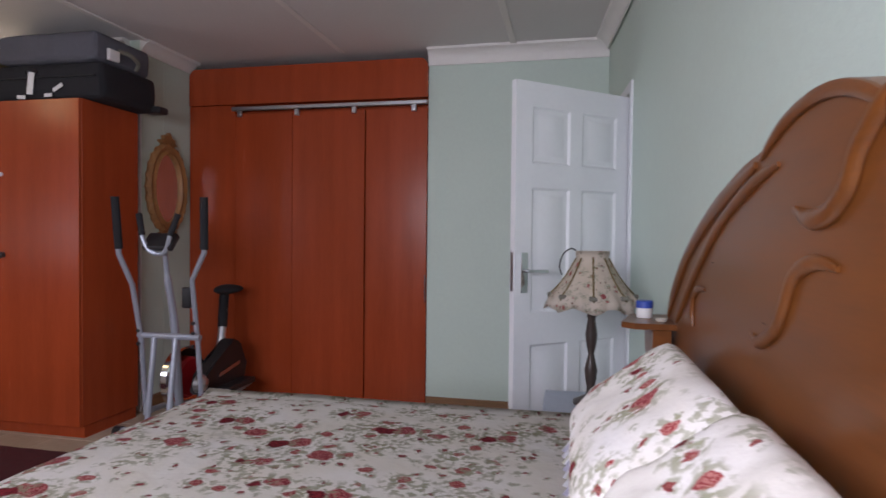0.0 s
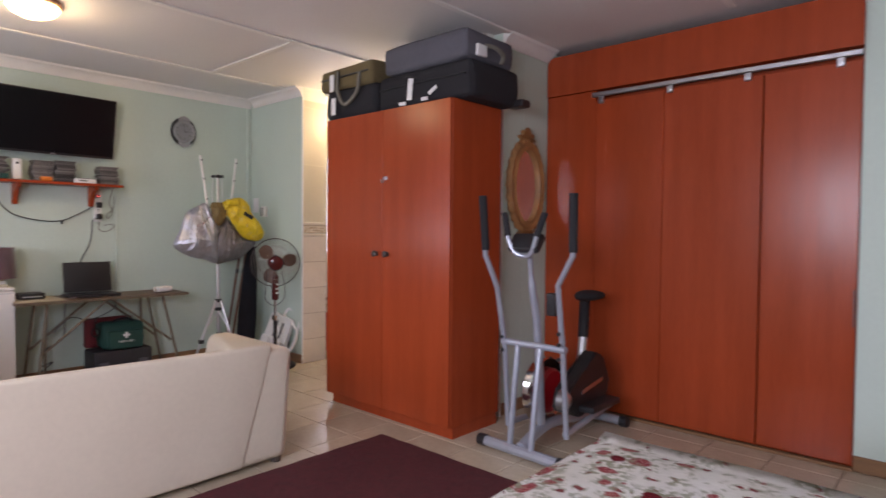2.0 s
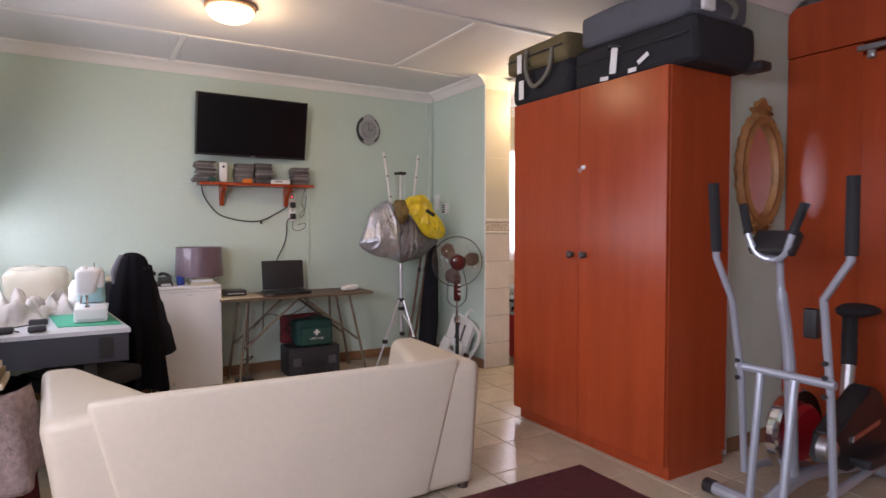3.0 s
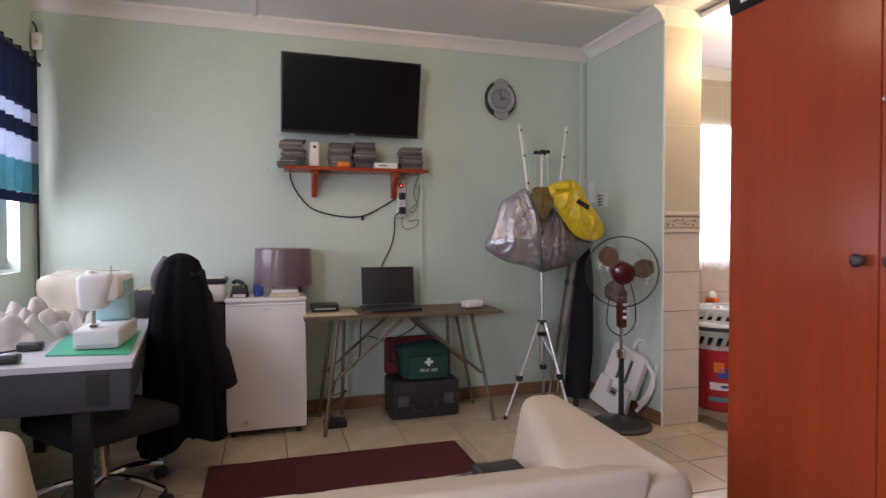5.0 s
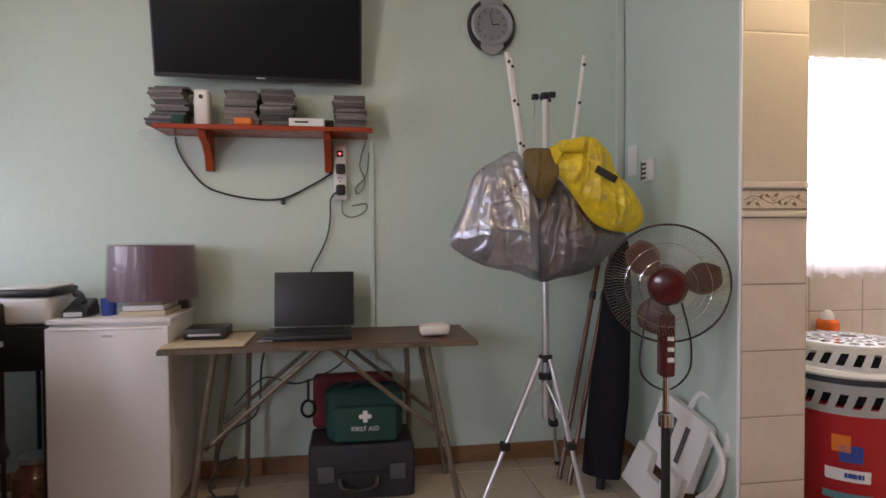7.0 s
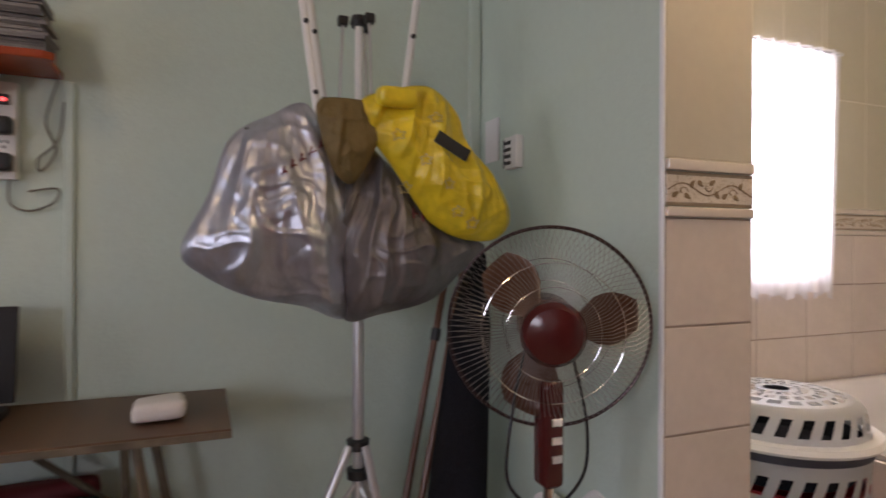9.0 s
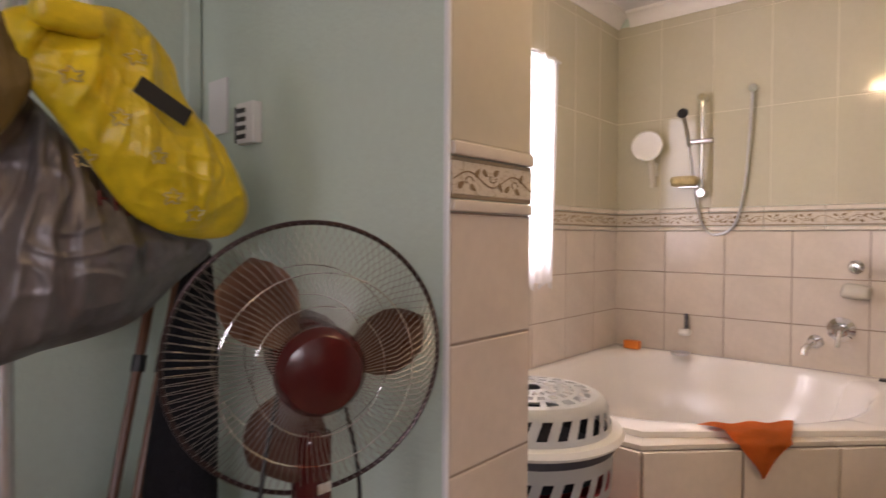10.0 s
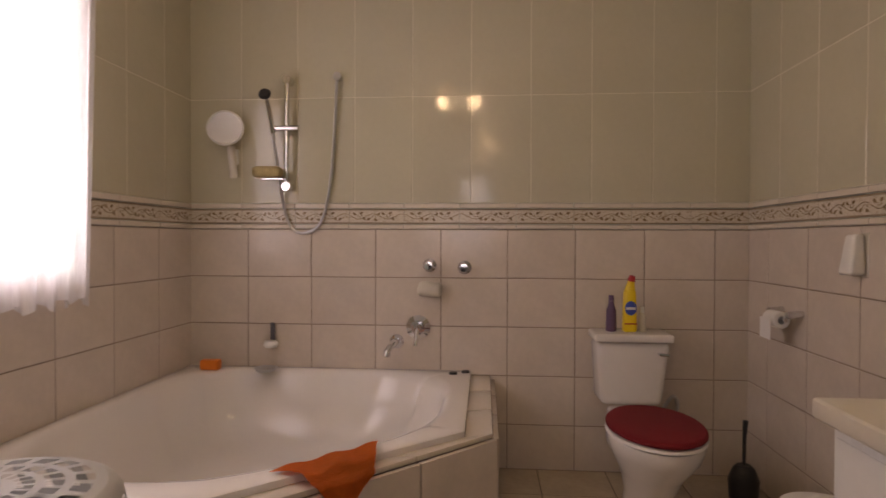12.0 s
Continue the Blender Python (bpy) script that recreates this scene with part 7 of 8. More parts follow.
# ---- ceiling lamp ----
LX, LY = -3.80, 1.13
lm = thing("ceiling_lamp", (LX, LY, H), "round lit ceiling lamp with a yellowish glass bowl", "ceiling lamp")
part("base_ring", lathe(bmesh.new(), [(0, 0), (0.15, 0), (0.15, -0.022), (0.13, -0.03), (0, -0.03)], (LX, LY, H), 36), M_BLADE, lm)
gp = part("glass_bowl", lathe(bmesh.new(), [(0.135, -0.03), (0.138, -0.045), (0.115, -0.075), (0.07, -0.095), (0, -0.102)], (LX, LY, H), 36), M_LAMPGLASS, lm, "lit frosted glass bowl")
gp.visible_shadow = False

# ---- bathroom ----
TUB_OUT = [(-5.33, 6.155), (-3.745, 6.155), (-3.735, 5.25), (-4.46, 4.50), (-5.33, 4.50)]
TUB_RIM = [(-5.33, 6.155), (-3.845, 6.155), (-3.835, 5.20), (-4.49, 4.585), (-5.33, 4.585)]
tu = thing("corner_bath", (-4.7, 5.4, 0), "white corner bath set in a tiled surround", "bath")
TC = Vector((-4.72, 5.48))


def reach(poly, a):
    d = Vector((math.cos(a), math.sin(a)))
    best = 9.0
    for i in range(len(poly)):
        p, q = Vector(poly[i]) - TC, Vector(poly[(i + 1) % len(poly)]) - TC
        e = q - p
        den = d.x * e.y - d.y * e.x
        if abs(den) > 1e-9:
            t = (p.x * e.y - p.y * e.x) / den
            s = (p.x * d.y - p.y * d.x) / den
            if t > 0 and -1e-6 <= s <= 1 + 1e-6:
                best = min(best, t)
    return best


NA = 144
angs = [2 * math.pi * k / NA for k in range(NA)]
angs = sorted(angs + [math.atan2(q - TC.y, p - TC.x) % (2 * math.pi) for p, q in TUB_RIM])
raw = [reach(TUB_RIM, a) for a in angs]
soft_r = [sum(raw[(i + k) % len(raw)] for k in range(-9, 10)) / 19 for i in range(len(raw))]
bm = bmesh.new()
rings = []
for s, z, w in ((1.0, 0.455, 0), (1.0, 0.492, 0), (0.985, 0.497, 0), (0.90, 0.497, 0.6), (0.87, 0.49, 0.9), (0.845, 0.46, 1), (0.80, 0.33, 1), (0.72, 0.19, 1), (0.60, 0.145, 1), (0.30, 0.135, 1), (0.02, 0.132, 1)):
    rings.append([bm.verts.new((TC.x + math.cos(a) * s * (r * (1 - w) + q * w), TC.y + math.sin(a) * s * (r * (1 - w) + q * w), z)) for a, r, q in zip(angs, raw, soft_r)])
for p, q in zip(rings, rings[1:]):
    for k in range(len(angs)):
        bm.faces.new((p[k], p[(k + 1) % len(angs)], q[(k + 1) % len(angs)], q[k]))
bm.faces.new(rings[-1])
part("tub", bm, M_CERAMIC, tu, smooth=0.9)
for x, y in ((-3.93, 6.06), (-3.87, 6.10)):
    part("drain_cap", lathe(bmesh.new(), [(0, 0.012), (0.018, 0.010), (0.022, 0)], (x, y, 0.497), 16), M_BLACK, tu)
# tiled surround
for i in (1, 2, 3):
    (ax, ay), (bx, by) = TUB_OUT[i], TUB_OUT[i + 1]
    (cx, cy), (dx, dy) = TUB_RIM[i], TUB_RIM[i + 1]
    L = math.hypot(bx - ax, by - ay)
    n = max(1, round(L / 0.34))
    nx, ny = (by - ay) / L, -(bx - ax) / L
    for k in range(n):
        t0, t1 = k / n + 0.004, (k + 1) / n - 0.004
        t0, t1 = (0 if k == 0 else t0), (1 if k == n - 1 else t1)
        def P(t, z, off=0.0):
            return (ax + (bx - ax) * t + nx * off, ay + (by - ay) * t + ny * off, z)
        def Q(t, z):
            return (cx + (dx - cx) * t, cy + (dy - cy) * t, z)
        part("surround_tile", wedge([P(t0, 0.0, -0.02), P(t1, 0.0, -0.02), P(t1, 0.0, 0.0), P(t0, 0.0, 0.0), P(t0, 0.4535, -0.02), P(t1, 0.4535, -0.02), P(t1, 0.4535, 0.0), P(t0, 0.4535, 0.0)], 0.002), M_WTILE, tu)
        part("ledge_tile", wedge([Q(t0, 0.454), Q(t1, 0.454), P(t1, 0.454, 0.002), P(t0, 0.454, 0.002), Q(t0, 0.472), Q(t1, 0.472), P(t1, 0.472, 0.002), P(t0, 0.472, 0.002)], 0.002), M_PLAIN, tu)
part("backing", slab(bmesh.new(), [(-5.329, 4.525), (-4.47, 4.525), (-3.762, 5.26), (-3.77, 6.154), (-3.80, 6.154), (-3.80, 5.275), (-4.485, 4.56), (-5.329, 4.56)], "z", 0.0, 0.45), M_WGROUT, tu)

tw = thing("towel", (-4.20, 4.80, 0.48), "small orange towel draped over the bath's edge", "towel")
e1 = Vector((-3.735 + 4.46, 5.25 - 4.50, 0)).normalized()
out = Vector((e1.y, -e1.x, 0))
bm = bmesh.new()
g = []
org = Vector((-4.46, 4.50, 0))
for i in range(29):
    row = []
    for j in range(25):
        u, v = i / 28, j / 24
        s = (0.25 + 0.15 * v) * (1 - u) + (0.63 - 0.22 * v) * u + 0.006 * math.sin(v * 9 + u * 4)
        dist = -0.115 + v * 0.245
        fold = 0.007 * math.sin(s * 45 + v * 3)
        if dist < 0.012:
            p = org + e1 * s + out * dist
            z = 0.503 + fold * 0.6 if dist < -0.02 else 0.503 - 0.026 * min(1, (dist + 0.02) / 0.03)
        else:
            p = org + e1 * s + out * (0.034 + fold)
            z = 0.478 - (dist - 0.012)
        row.append(bm.verts.new((p.x, p.y, z + 0.005)))
    g.append(row)
for i in range(28):
    for j in range(24):
        bm.faces.new((g[i][j], g[i + 1][j], g[i + 1][j + 1], g[i][j + 1]))
bmesh.ops.solidify(bm, geom=list(bm.faces), thickness=0.006)
part("cloth", bm, M_TOWEL, tw, smooth=3.2)

ZR = 0.498
single("soap_box", soft_box(bmesh.new(), (-5.215, 6.02, ZR), (-5.12, 6.07, ZR + 0.05), 0.008, 0.001, cuts=1), M_ORANGE, (-5.17, 6.04, ZR), "orange-red soap packet on the bath's rim", "soap")
single("soap_dish", lathe(bmesh.new(), [(0, 0), (0.04, 0), (0.06, 0.018), (0.054, 0.018), (0.036, 0.006), (0, 0.006)], (-4.875, 6.03, ZR), 24), M_STEEL, (-4.875, 6.03, ZR), "small metal soap dish on the bath's rim", "soap dish")
hk = thing("bath_brush", (-4.872, 6.11, 0.60), "white ball brush hung on the tiles by a short strap", "brush")
part("strap", B((-4.885, 6.12, 0.64), (-4.862, 6.128, 0.73), bevel=0.002, seg=1), M_SUITG, hk)
part("ball", lathe(bmesh.new(), [(0, -0.02), (0.03, -0.015), (0.038, 0), (0.03, 0.018), (0, 0.024)], (-4.875, 6.105, 0.62), 18), M_WHITEP, hk)


def rose(parent, at, r, d):
    part("wall_plate", lathe(bmesh.new(), [(0, d), (r * 0.6, d), (r, d * 0.3), (r, 0)], n=24, m=pose(*at, 90)), M_CHROME, parent)


for x, z in ((-4.057, 1.032), (-3.879, 1.022)):
    tp_ = thing("stop_tap", (x, YB, z), "chrome wall stop tap on the tiles", "tap", group="stop taps on the wall")
    rose(tp_, (x, YB - 0.008, z), 0.034, 0.02)
    part("spindle", tube(bmesh.new(), [(x, YB - 0.02, z), (x, YB - 0.06, z)], 0.014, 12), M_CHROME, tp_)
    part("knob", lathe(bmesh.new(), [(0, 0.025), (0.02, 0.024), (0.026, 0.012), (0.022, 0)], n=18, m=pose(x, YB - 0.055, z, 90)), M_CHROME, tp_)
mx = thing("bath_mixer", (-4.115, YB, 0.715), "chrome single-lever bath mixer on a round plate", "mixer tap")
rose(mx, (-4.115, YB - 0.008, 0.715), 0.062, 0.025)
part("body", tube(bmesh.new(), [(-4.115, YB - 0.03, 0.715), (-4.115, YB - 0.07, 0.715)], 0.026, 16), M_CHROME, mx)
part("lever", tube(bmesh.new(), [(-4.115, YB - 0.065, 0.71), (-4.117, YB - 0.10, 0.66), (-4.118, YB - 0.11, 0.635)], 0.011, 10), M_CHROME, mx)
sp = thing("bath_spout", (-4.23, YB, 0.635), "chrome bath spout over the rim", "spout")
rose(sp, (-4.225, YB - 0.008, 0.64), 0.036, 0.018)
part("pipe", tube(bmesh.new(), curve([(-4.225, YB - 0.02, 0.64), (-4.235, YB - 0.09, 0.64), (-4.25, YB - 0.135, 0.615), (-4.255, YB - 0.145, 0.585)]), 0.017, 12), M_CHROME, sp)
single("wall_sponge", soft_box(bmesh.new(), (-4.11, 6.06, 0.88), (-3.98, 6.145, 0.955), 0.03, 0.022, 3.0, 4), M_CREAMP, (-4.04, 6.1, 0.88), "natural sponge hung under a wall tap", "sponge", smooth=3.2)
shw = thing("shower_rail", (-4.785, YB, 1.70), "chrome shower rail with a hand shower and hose", "shower")
part("rail", tube(bmesh.new(), [(-4.785, YB - 0.065, 1.43), (-4.785, YB - 0.065, 1.98)], 0.013, 12), M_CHROME, shw)
for z in (1.43, 1.975):
    part("end_fitting", tube(bmesh.new(), [(-4.785, YB - 0.008, z), (-4.785, YB - 0.085, z)], 0.022, 14), M_CHROME, shw)
sd_ = part("slider", tube(bmesh.new(), [(-4.85, YB - 0.075, 1.725), (-4.72, YB - 0.075, 1.725)], 0.016, 12), M_CHROME, shw)
part("hand_shower", tube(bmesh.new(), curve([(-4.85, YB - 0.085, 1.70), (-4.858, YB - 0.10, 1.78), (-4.868, YB - 0.125, 1.86)]), 0.012, 10), M_CHROME, shw)
part("shower_head", lathe(bmesh.new(), [(0, 0.02), (0.03, 0.018), (0.042, 0.0), (0.036, -0.012), (0, -0.014)], n=20, m=pose(-4.872, YB - 0.14, 1.885, 70, 20) @ Matrix.Diagonal((0.75, 0.75, 0.8, 1))), M_BLACK, shw, "dark shower head")
part("tray", B((-4.90, YB - 0.11, 1.462), (-4.79, YB - 0.03, 1.47), bevel=0.002, seg=1), M_CHROME, shw)
part("hose", tube(bmesh.new(), curve([(-4.85, YB - 0.085, 1.70), (-4.83, YB - 0.06, 1.50), (-4.81, YB - 0.03, 1.32), (-4.77, YB - 0.025, 1.22), (-4.70, YB - 0.025, 1.195), (-4.62, YB - 0.025, 1.25), (-4.575, YB - 0.025, 1.42), (-4.55, YB - 0.025, 1.70), (-4.535, YB - 0.03, 1.98)]), 0.0075, 8), M_STEEL, shw)
part("outlet", tube(bmesh.new(), [(-4.53, YB - 0.008, 1.992), (-4.53, YB - 0.05, 1.992)], 0.022, 14), M_CHROME, shw)
single("bath_sponge", soft_box(bmesh.new(), (-4.945, 6.02, 1.471), (-4.80, 6.10, 1.53), 0.025, 0.008, 1.0, 2), M_SPONGE, (-4.87, 6.06, 1.471), "yellow sponge on the shower tray", "sponge", smooth=3.2)
sv = thing("shaving_mirror", (-5.10, 6.10, 1.60), "round shaving mirror on a handle against the tiles", "mirror")
SVM = pose(-5.10, 6.07, 1.728, 82, 0, 14)
part("rim", lathe(bmesh.new(), [(0.083, -0.006), (0.092, -0.004), (0.092, 0.008), (0.083, 0.010)], n=36, m=SVM), M_WHITEP, sv)
part("glass", lathe(bmesh.new(), [(0, 0.005), (0.084, 0.005), (0.084, -0.005), (0, -0.005)], n=36, m=SVM), M_MIRROR, sv, "mirror glass")
part("handle", tube(bmesh.new(), [(-5.085, 6.10, 1.64), (-5.075, 6.115, 1.48)], 0.02, 10), M_CREAMP, sv)
part("hook", B((-5.10, 6.12, 1.55), (-5.06, 6.147, 1.63), bevel=0.004), M_WHITEP, sv)

# toilet
to = thing("toilet", (-3.09, 5.75, 0), "white close-coupled toilet with a dark red seat cover", "toilet")
part("cistern", wedge([(-3.225, 5.965, 0.385), (-2.945, 5.965, 0.385), (-2.935, 6.145, 0.385), (-3.235, 6.145, 0.385), (-3.25, 5.955, 0.685), (-2.91, 5.955, 0.685), (-2.91, 6.145, 0.685), (-3.25, 6.145, 0.685)], 0.03), M_CERAMIC, to)
part("cistern_lid", B((-3.262, 5.935, 0.686), (-2.898, 6.146, 0.725), bevel=0.018, seg=4), M_CERAMIC, to)
part("flush_lever", tube(bmesh.new(), [(-2.965, 5.955, 0.635), (-2.965, 5.935, 0.635), (-2.925, 5.932, 0.632)], 0.008, 8), M_CHROME, to)
part("lid_button", lathe(bmesh.new(), [(0, 0.006), (0.012, 0.005), (0.014, 0)], (-3.09, 6.0, 0.725), 12), M_CHROME, to)
bm = bmesh.new()
rings = []
for z, a, b, yo in ((0.0, 0.105, 0.14, 0.10), (0.03, 0.10, 0.135, 0.10), (0.14, 0.095, 0.14, 0.09), (0.24, 0.12, 0.18, 0.05), (0.33, 0.165, 0.235, 0.01), (0.385, 0.18, 0.25, 0.0), (0.40, 0.178, 0.248, 0.0)):
    rings.append([bm.verts.new((-3.10 + a * math.cos(t), 5.52 + yo + b * math.sin(t), z)) for t in [2 * math.pi * k / 40 for k in range(40)]])
for p, q in zip(rings, rings[1:]):
    for k in range(40):
        bm.faces.new((p[k], p[(k + 1) % 40], q[(k + 1) % 40], q[k]))
bm.faces.new(rings[0])
bm.faces.new(rings[-1])
part("bowl", bm, M_CERAMIC, to, smooth=0.9)
part("bowl_neck", B((-3.20, 5.70, 0.20), (-2.98, 6.0, 0.384), bevel=0.03, seg=3), M_CERAMIC, to)


def ellipse_slab(z0, z1, a, b, r=0.012):
    bm = bmesh.new()
    rings = []
    for z, s in ((z0, -r), (z0 + r * 0.6, 0), (z1 - r, 0), (z1 - r * 0.3, -r * 0.6), (z1, -r * 2.5)):
        rings.append([bm.verts.new((-3.10 + (a + s) * math.cos(t), 5.52 + (b + s) * math.sin(t), z)) for t in [2 * math.pi * k / 48 for k in range(48)]])
    for p, q in zip(rings, rings[1:]):
        for k in range(48):
            bm.faces.new((p[k], p[(k + 1) % 48], q[(k + 1) % 48], q[k]))
    bm.faces.new(rings[0])
    bm.faces.new(rings[-1])
    return bm


part("seat", ellipse_slab(0.402, 0.420, 0.188, 0.258), M_CERAMIC, to)
part("seat_cover", ellipse_slab(0.421, 0.45, 0.185, 0.255), M_SEATC, to, "dark red fluffy seat cover")
part("inlet_pipe", tube(bmesh.new(), curve([(-2.90, 6.12, 0.33), (-2.86, 6.10, 0.40), (-2.83, 6.12, 0.36), (-2.83, 6.14, 0.22)]), 0.009, 8), M_STEEL, to)
zc = 0.726
yb = thing("cleaner_bottle", (-3.085, 6.03, zc), "yellow toilet cleaner bottle with a red cap and blue label", "bottle")
part("bottle", wedge([(-3.118, 6.0, zc), (-3.052, 6.0, zc), (-3.052, 6.055, zc), (-3.118, 6.055, zc), (-3.112, 6.005, zc + 0.20), (-3.058, 6.005, zc + 0.20), (-3.058, 6.05, zc + 0.20), (-3.112, 6.05, zc + 0.20)], 0.012), M_YBOT, yb)
part("neck", tube(bmesh.new(), [(-3.085, 6.027, zc + 0.19), (-3.078, 6.022, zc + 0.245)], [0.026, 0.016], 14), M_YBOT, yb)
part("cap", tube(bmesh.new(), [(-3.079, 6.022, zc + 0.243), (-3.074, 6.018, zc + 0.268)], [0.019, 0.013], 14), M_REDP, yb, "red cap")
bm = bmesh.new()
bm.faces.new([bm.verts.new((-3.085 + 0.028 * math.cos(a), 5.9985, zc + 0.115 + 0.034 * math.sin(a))) for a in [2 * math.pi * k / 24 for k in range(24)]])
part("label", bm, M_BLUE, yb, "blue oval label")
part("label_stripe", B((-3.107, 5.9965, zc + 0.108), (-3.063, 5.998, zc + 0.12)), M_PAPER, yb)
part("band", B((-3.114, 5.9975, zc + 0.038), (-3.056, 5.9995, zc + 0.044)), M_REDP, yb)
pb = thing("shampoo_bottle", (-3.168, 6.04, zc), "slim dark purple bottle on the cistern", "bottle")
part("bottle", lathe(bmesh.new(), [(0, 0), (0.024, 0), (0.026, 0.01), (0.024, 0.10), (0.014, 0.13), (0.012, 0.145), (0, 0.145)], (-3.168, 6.04, zc), 18), M_DEEP, pb)
part("cap", lathe(bmesh.new(), [(0, 0.146), (0.013, 0.146), (0.012, 0.172), (0, 0.174)], (-3.168, 6.04, zc), 14), M_DEEP, pb)
wb = thing("lotion_bottle", (-3.022, 6.04, zc), "small pale lotion bottle on the cistern", "bottle")
part("bottle", lathe(bmesh.new(), [(0, 0), (0.017, 0), (0.018, 0.01), (0.017, 0.075), (0.009, 0.09), (0, 0.09)], (-3.022, 6.04, zc), 16), M_CREAMP, wb)
part("cap", lathe(bmesh.new(), [(0, 0.091), (0.010, 0.091), (0.009, 0.118), (0, 0.12)], (-3.022, 6.04, zc), 14), M_WHITEP, wb)
tb_ = thing("toilet_brush", (-2.62, 5.86, 0), "black toilet brush standing in its holder", "toilet brush")
part("holder", lathe(bmesh.new(), [(0, 0), (0.055, 0), (0.06, 0.02), (0.065, 0.10), (0.045, 0.15), (0.03, 0.165), (0, 0.165)], (-2.62, 5.86, 0), 24), M_BLACK, tb_)
part("handle", tube(bmesh.new(), [(-2.62, 5.86, 0.16), (-2.615, 5.87, 0.28), (-2.61, 5.87, 0.36)], [0.007, 0.008, 0.012], 10), M_BLACK, tb_)
rh = thing("roll_holder", (-2.49, 5.72, 0.83), "chrome holder with a part-used toilet roll", "roll holder")
for y in (5.64, 5.80):
    part("bracket", tube(bmesh.new(), [(-2.488, y, 0.865), (-2.55, y, 0.86)], 0.015, 12), M_CHROME, rh)
part("roll", lathe(bmesh.new(), [(0.016, -0.05), (0.033, -0.05), (0.035, -0.046), (0.035, 0.046), (0.033, 0.05), (0.016, 0.05), (0.016, -0.05)], n=28, m=pose(-2.555, 5.72, 0.835, 90)), M_PAPER, rh, "white paper roll")
part("tail", B((-2.60, 5.675, 0.755), (-2.597, 5.765, 0.84)), M_PAPER, rh)
part("axle", tube(bmesh.new(), [(-2.555, 5.635, 0.84), (-2.555, 5.80, 0.84)], 0.008, 8), M_CHROME, rh)
wf = thing("wall_dispenser", (-2.49, 5.27, 1.10), "white plastic dispenser fixed to the tiled wall", "dispenser")
part("body", wedge([(-2.545, 5.23, 1.045), (-2.489, 5.23, 1.045), (-2.489, 5.31, 1.045), (-2.545, 5.31, 1.045), (-2.525, 5.24, 1.185), (-2.489, 5.24, 1.185), (-2.489, 5.30, 1.185), (-2.525, 5.30, 1.185)], 0.013), M_WHITEP, wf)
part("back_plate", B((-2.4885, 5.225, 1.04), (-2.481, 5.315, 1.19), bevel=0.002, seg=1), M_CREAMP, wf)
vn = thing("vanity", (-2.76, 4.1, 0), "white vanity unit with an ivory top", "vanity")
part("cabinet", B((-3.02, 3.72, 0.10), (-2.489, 4.455, 0.775), bevel=0.006), M_WHITEP, vn)
part("plinth", B((-2.98, 3.74, 0.0), (-2.49, 4.43, 0.10)), M_WHITEP, vn)
part("top", B((-3.05, 3.70, 0.776), (-2.488, 4.49, 0.822), bevel=0.012, seg=3), M_CREAMP, vn, "ivory counter top")
part("door", B((-3.024, 3.74, 0.13), (-3.0205, 4.44, 0.75), bevel=0.001, seg=1), M_WHITEP, vn)
bn_ = thing("pedal_bin", (-2.74, 4.98, 0), "small round white bin beside the vanity", "bin")
part("body", lathe(bmesh.new(), [(0, 0), (0.12, 0), (0.135, 0.02), (0.145, 0.31), (0, 0.31)], (-2.74, 4.98, 0), 32), M_WHITEP, bn_)
part("lid", lathe(bmesh.new(), [(0.15, 0.311), (0.152, 0.33), (0.13, 0.36), (0.06, 0.375), (0, 0.378)], (-2.74, 4.98, 0), 32), M_WHITEP, bn_)

# laundry basket
LXB, LYB = -4.655, 4.115
lb = thing("laundry_basket", (LXB, LYB, 0), "round red laundry basket with a white slotted collar and lid", "laundry basket")
part("body", lathe(bmesh.new(), [(0, 0), (0.205, 0), (0.213, 0.01), (0.243, 0.455), (0.230, 0.455), (0.198, 0.015), (0, 0.012)], (LXB, LYB, 0), 48), M_REDP, lb, "red plastic drum")


def slotted(profile, rows, slots, width, at):
    """A shell of revolution with slanted oval holes cut in the given bands of its profile."""
    bm = bmesh.new()
    N3 = slots * 6
    rings = [[bm.verts.new((at[0] + r * math.cos(2 * math.pi * (k + tw) / N3), at[1] + r * math.sin(2 * math.pi * (k + tw) / N3), at[2] + z)) for k in range(N3)] for r, z, tw in profile]
    for i, (p, q) in enumerate(zip(rings, rings[1:])):
        for k in range(N3):
            if i in rows and (k + rows[i]) % 6 in width:
                continue
            bm.faces.new((p[k], p[(k + 1) % N3], q[(k + 1) % N3], q[k]))
    bmesh.ops.solidify(bm, geom=list(bm.faces), thickness=0.004)
    return bm


col = part("collar", slotted([(0.244, 0.40, 0), (0.246, 0.43, 0), (0.247, 0.455, 1), (0.248, 0.485, 2), (0.249, 0.50, 2), (0.249, 0.525, 2)], {1: 0, 2: 0}, 26, (1, 2, 3), (LXB, LYB, 0.022)), M_WHITEP, lb, "white slotted collar", smooth=0.9)
part("dark_band", lathe(bmesh.new(), [(0.248, 0.526), (0.255, 0.526), (0.255, 0.553), (0.248, 0.553)], (LXB, LYB, 0.022), 48), M_GREYD, lb)
part("flange", lathe(bmesh.new(), [(0.236, 0.555), (0.275, 0.555), (0.283, 0.565), (0.275, 0.58), (0.236, 0.58)], (LXB, LYB, 0.022), 48), M_WHITEP, lb)
lid = part("lid", slotted([(0.243, 0.581, 0), (0.242, 0.60, 0), (0.238, 0.625, 1), (0.233, 0.65, 2), (0.221, 0.668, 2.4), (0.205, 0.676, 2.6)], {1: 0, 2: 0}, 26, (1, 2, 3), (LXB, LYB, 0.022)), M_WHITEP, lb, "white lid with rows of oval slots", smooth=0.9)
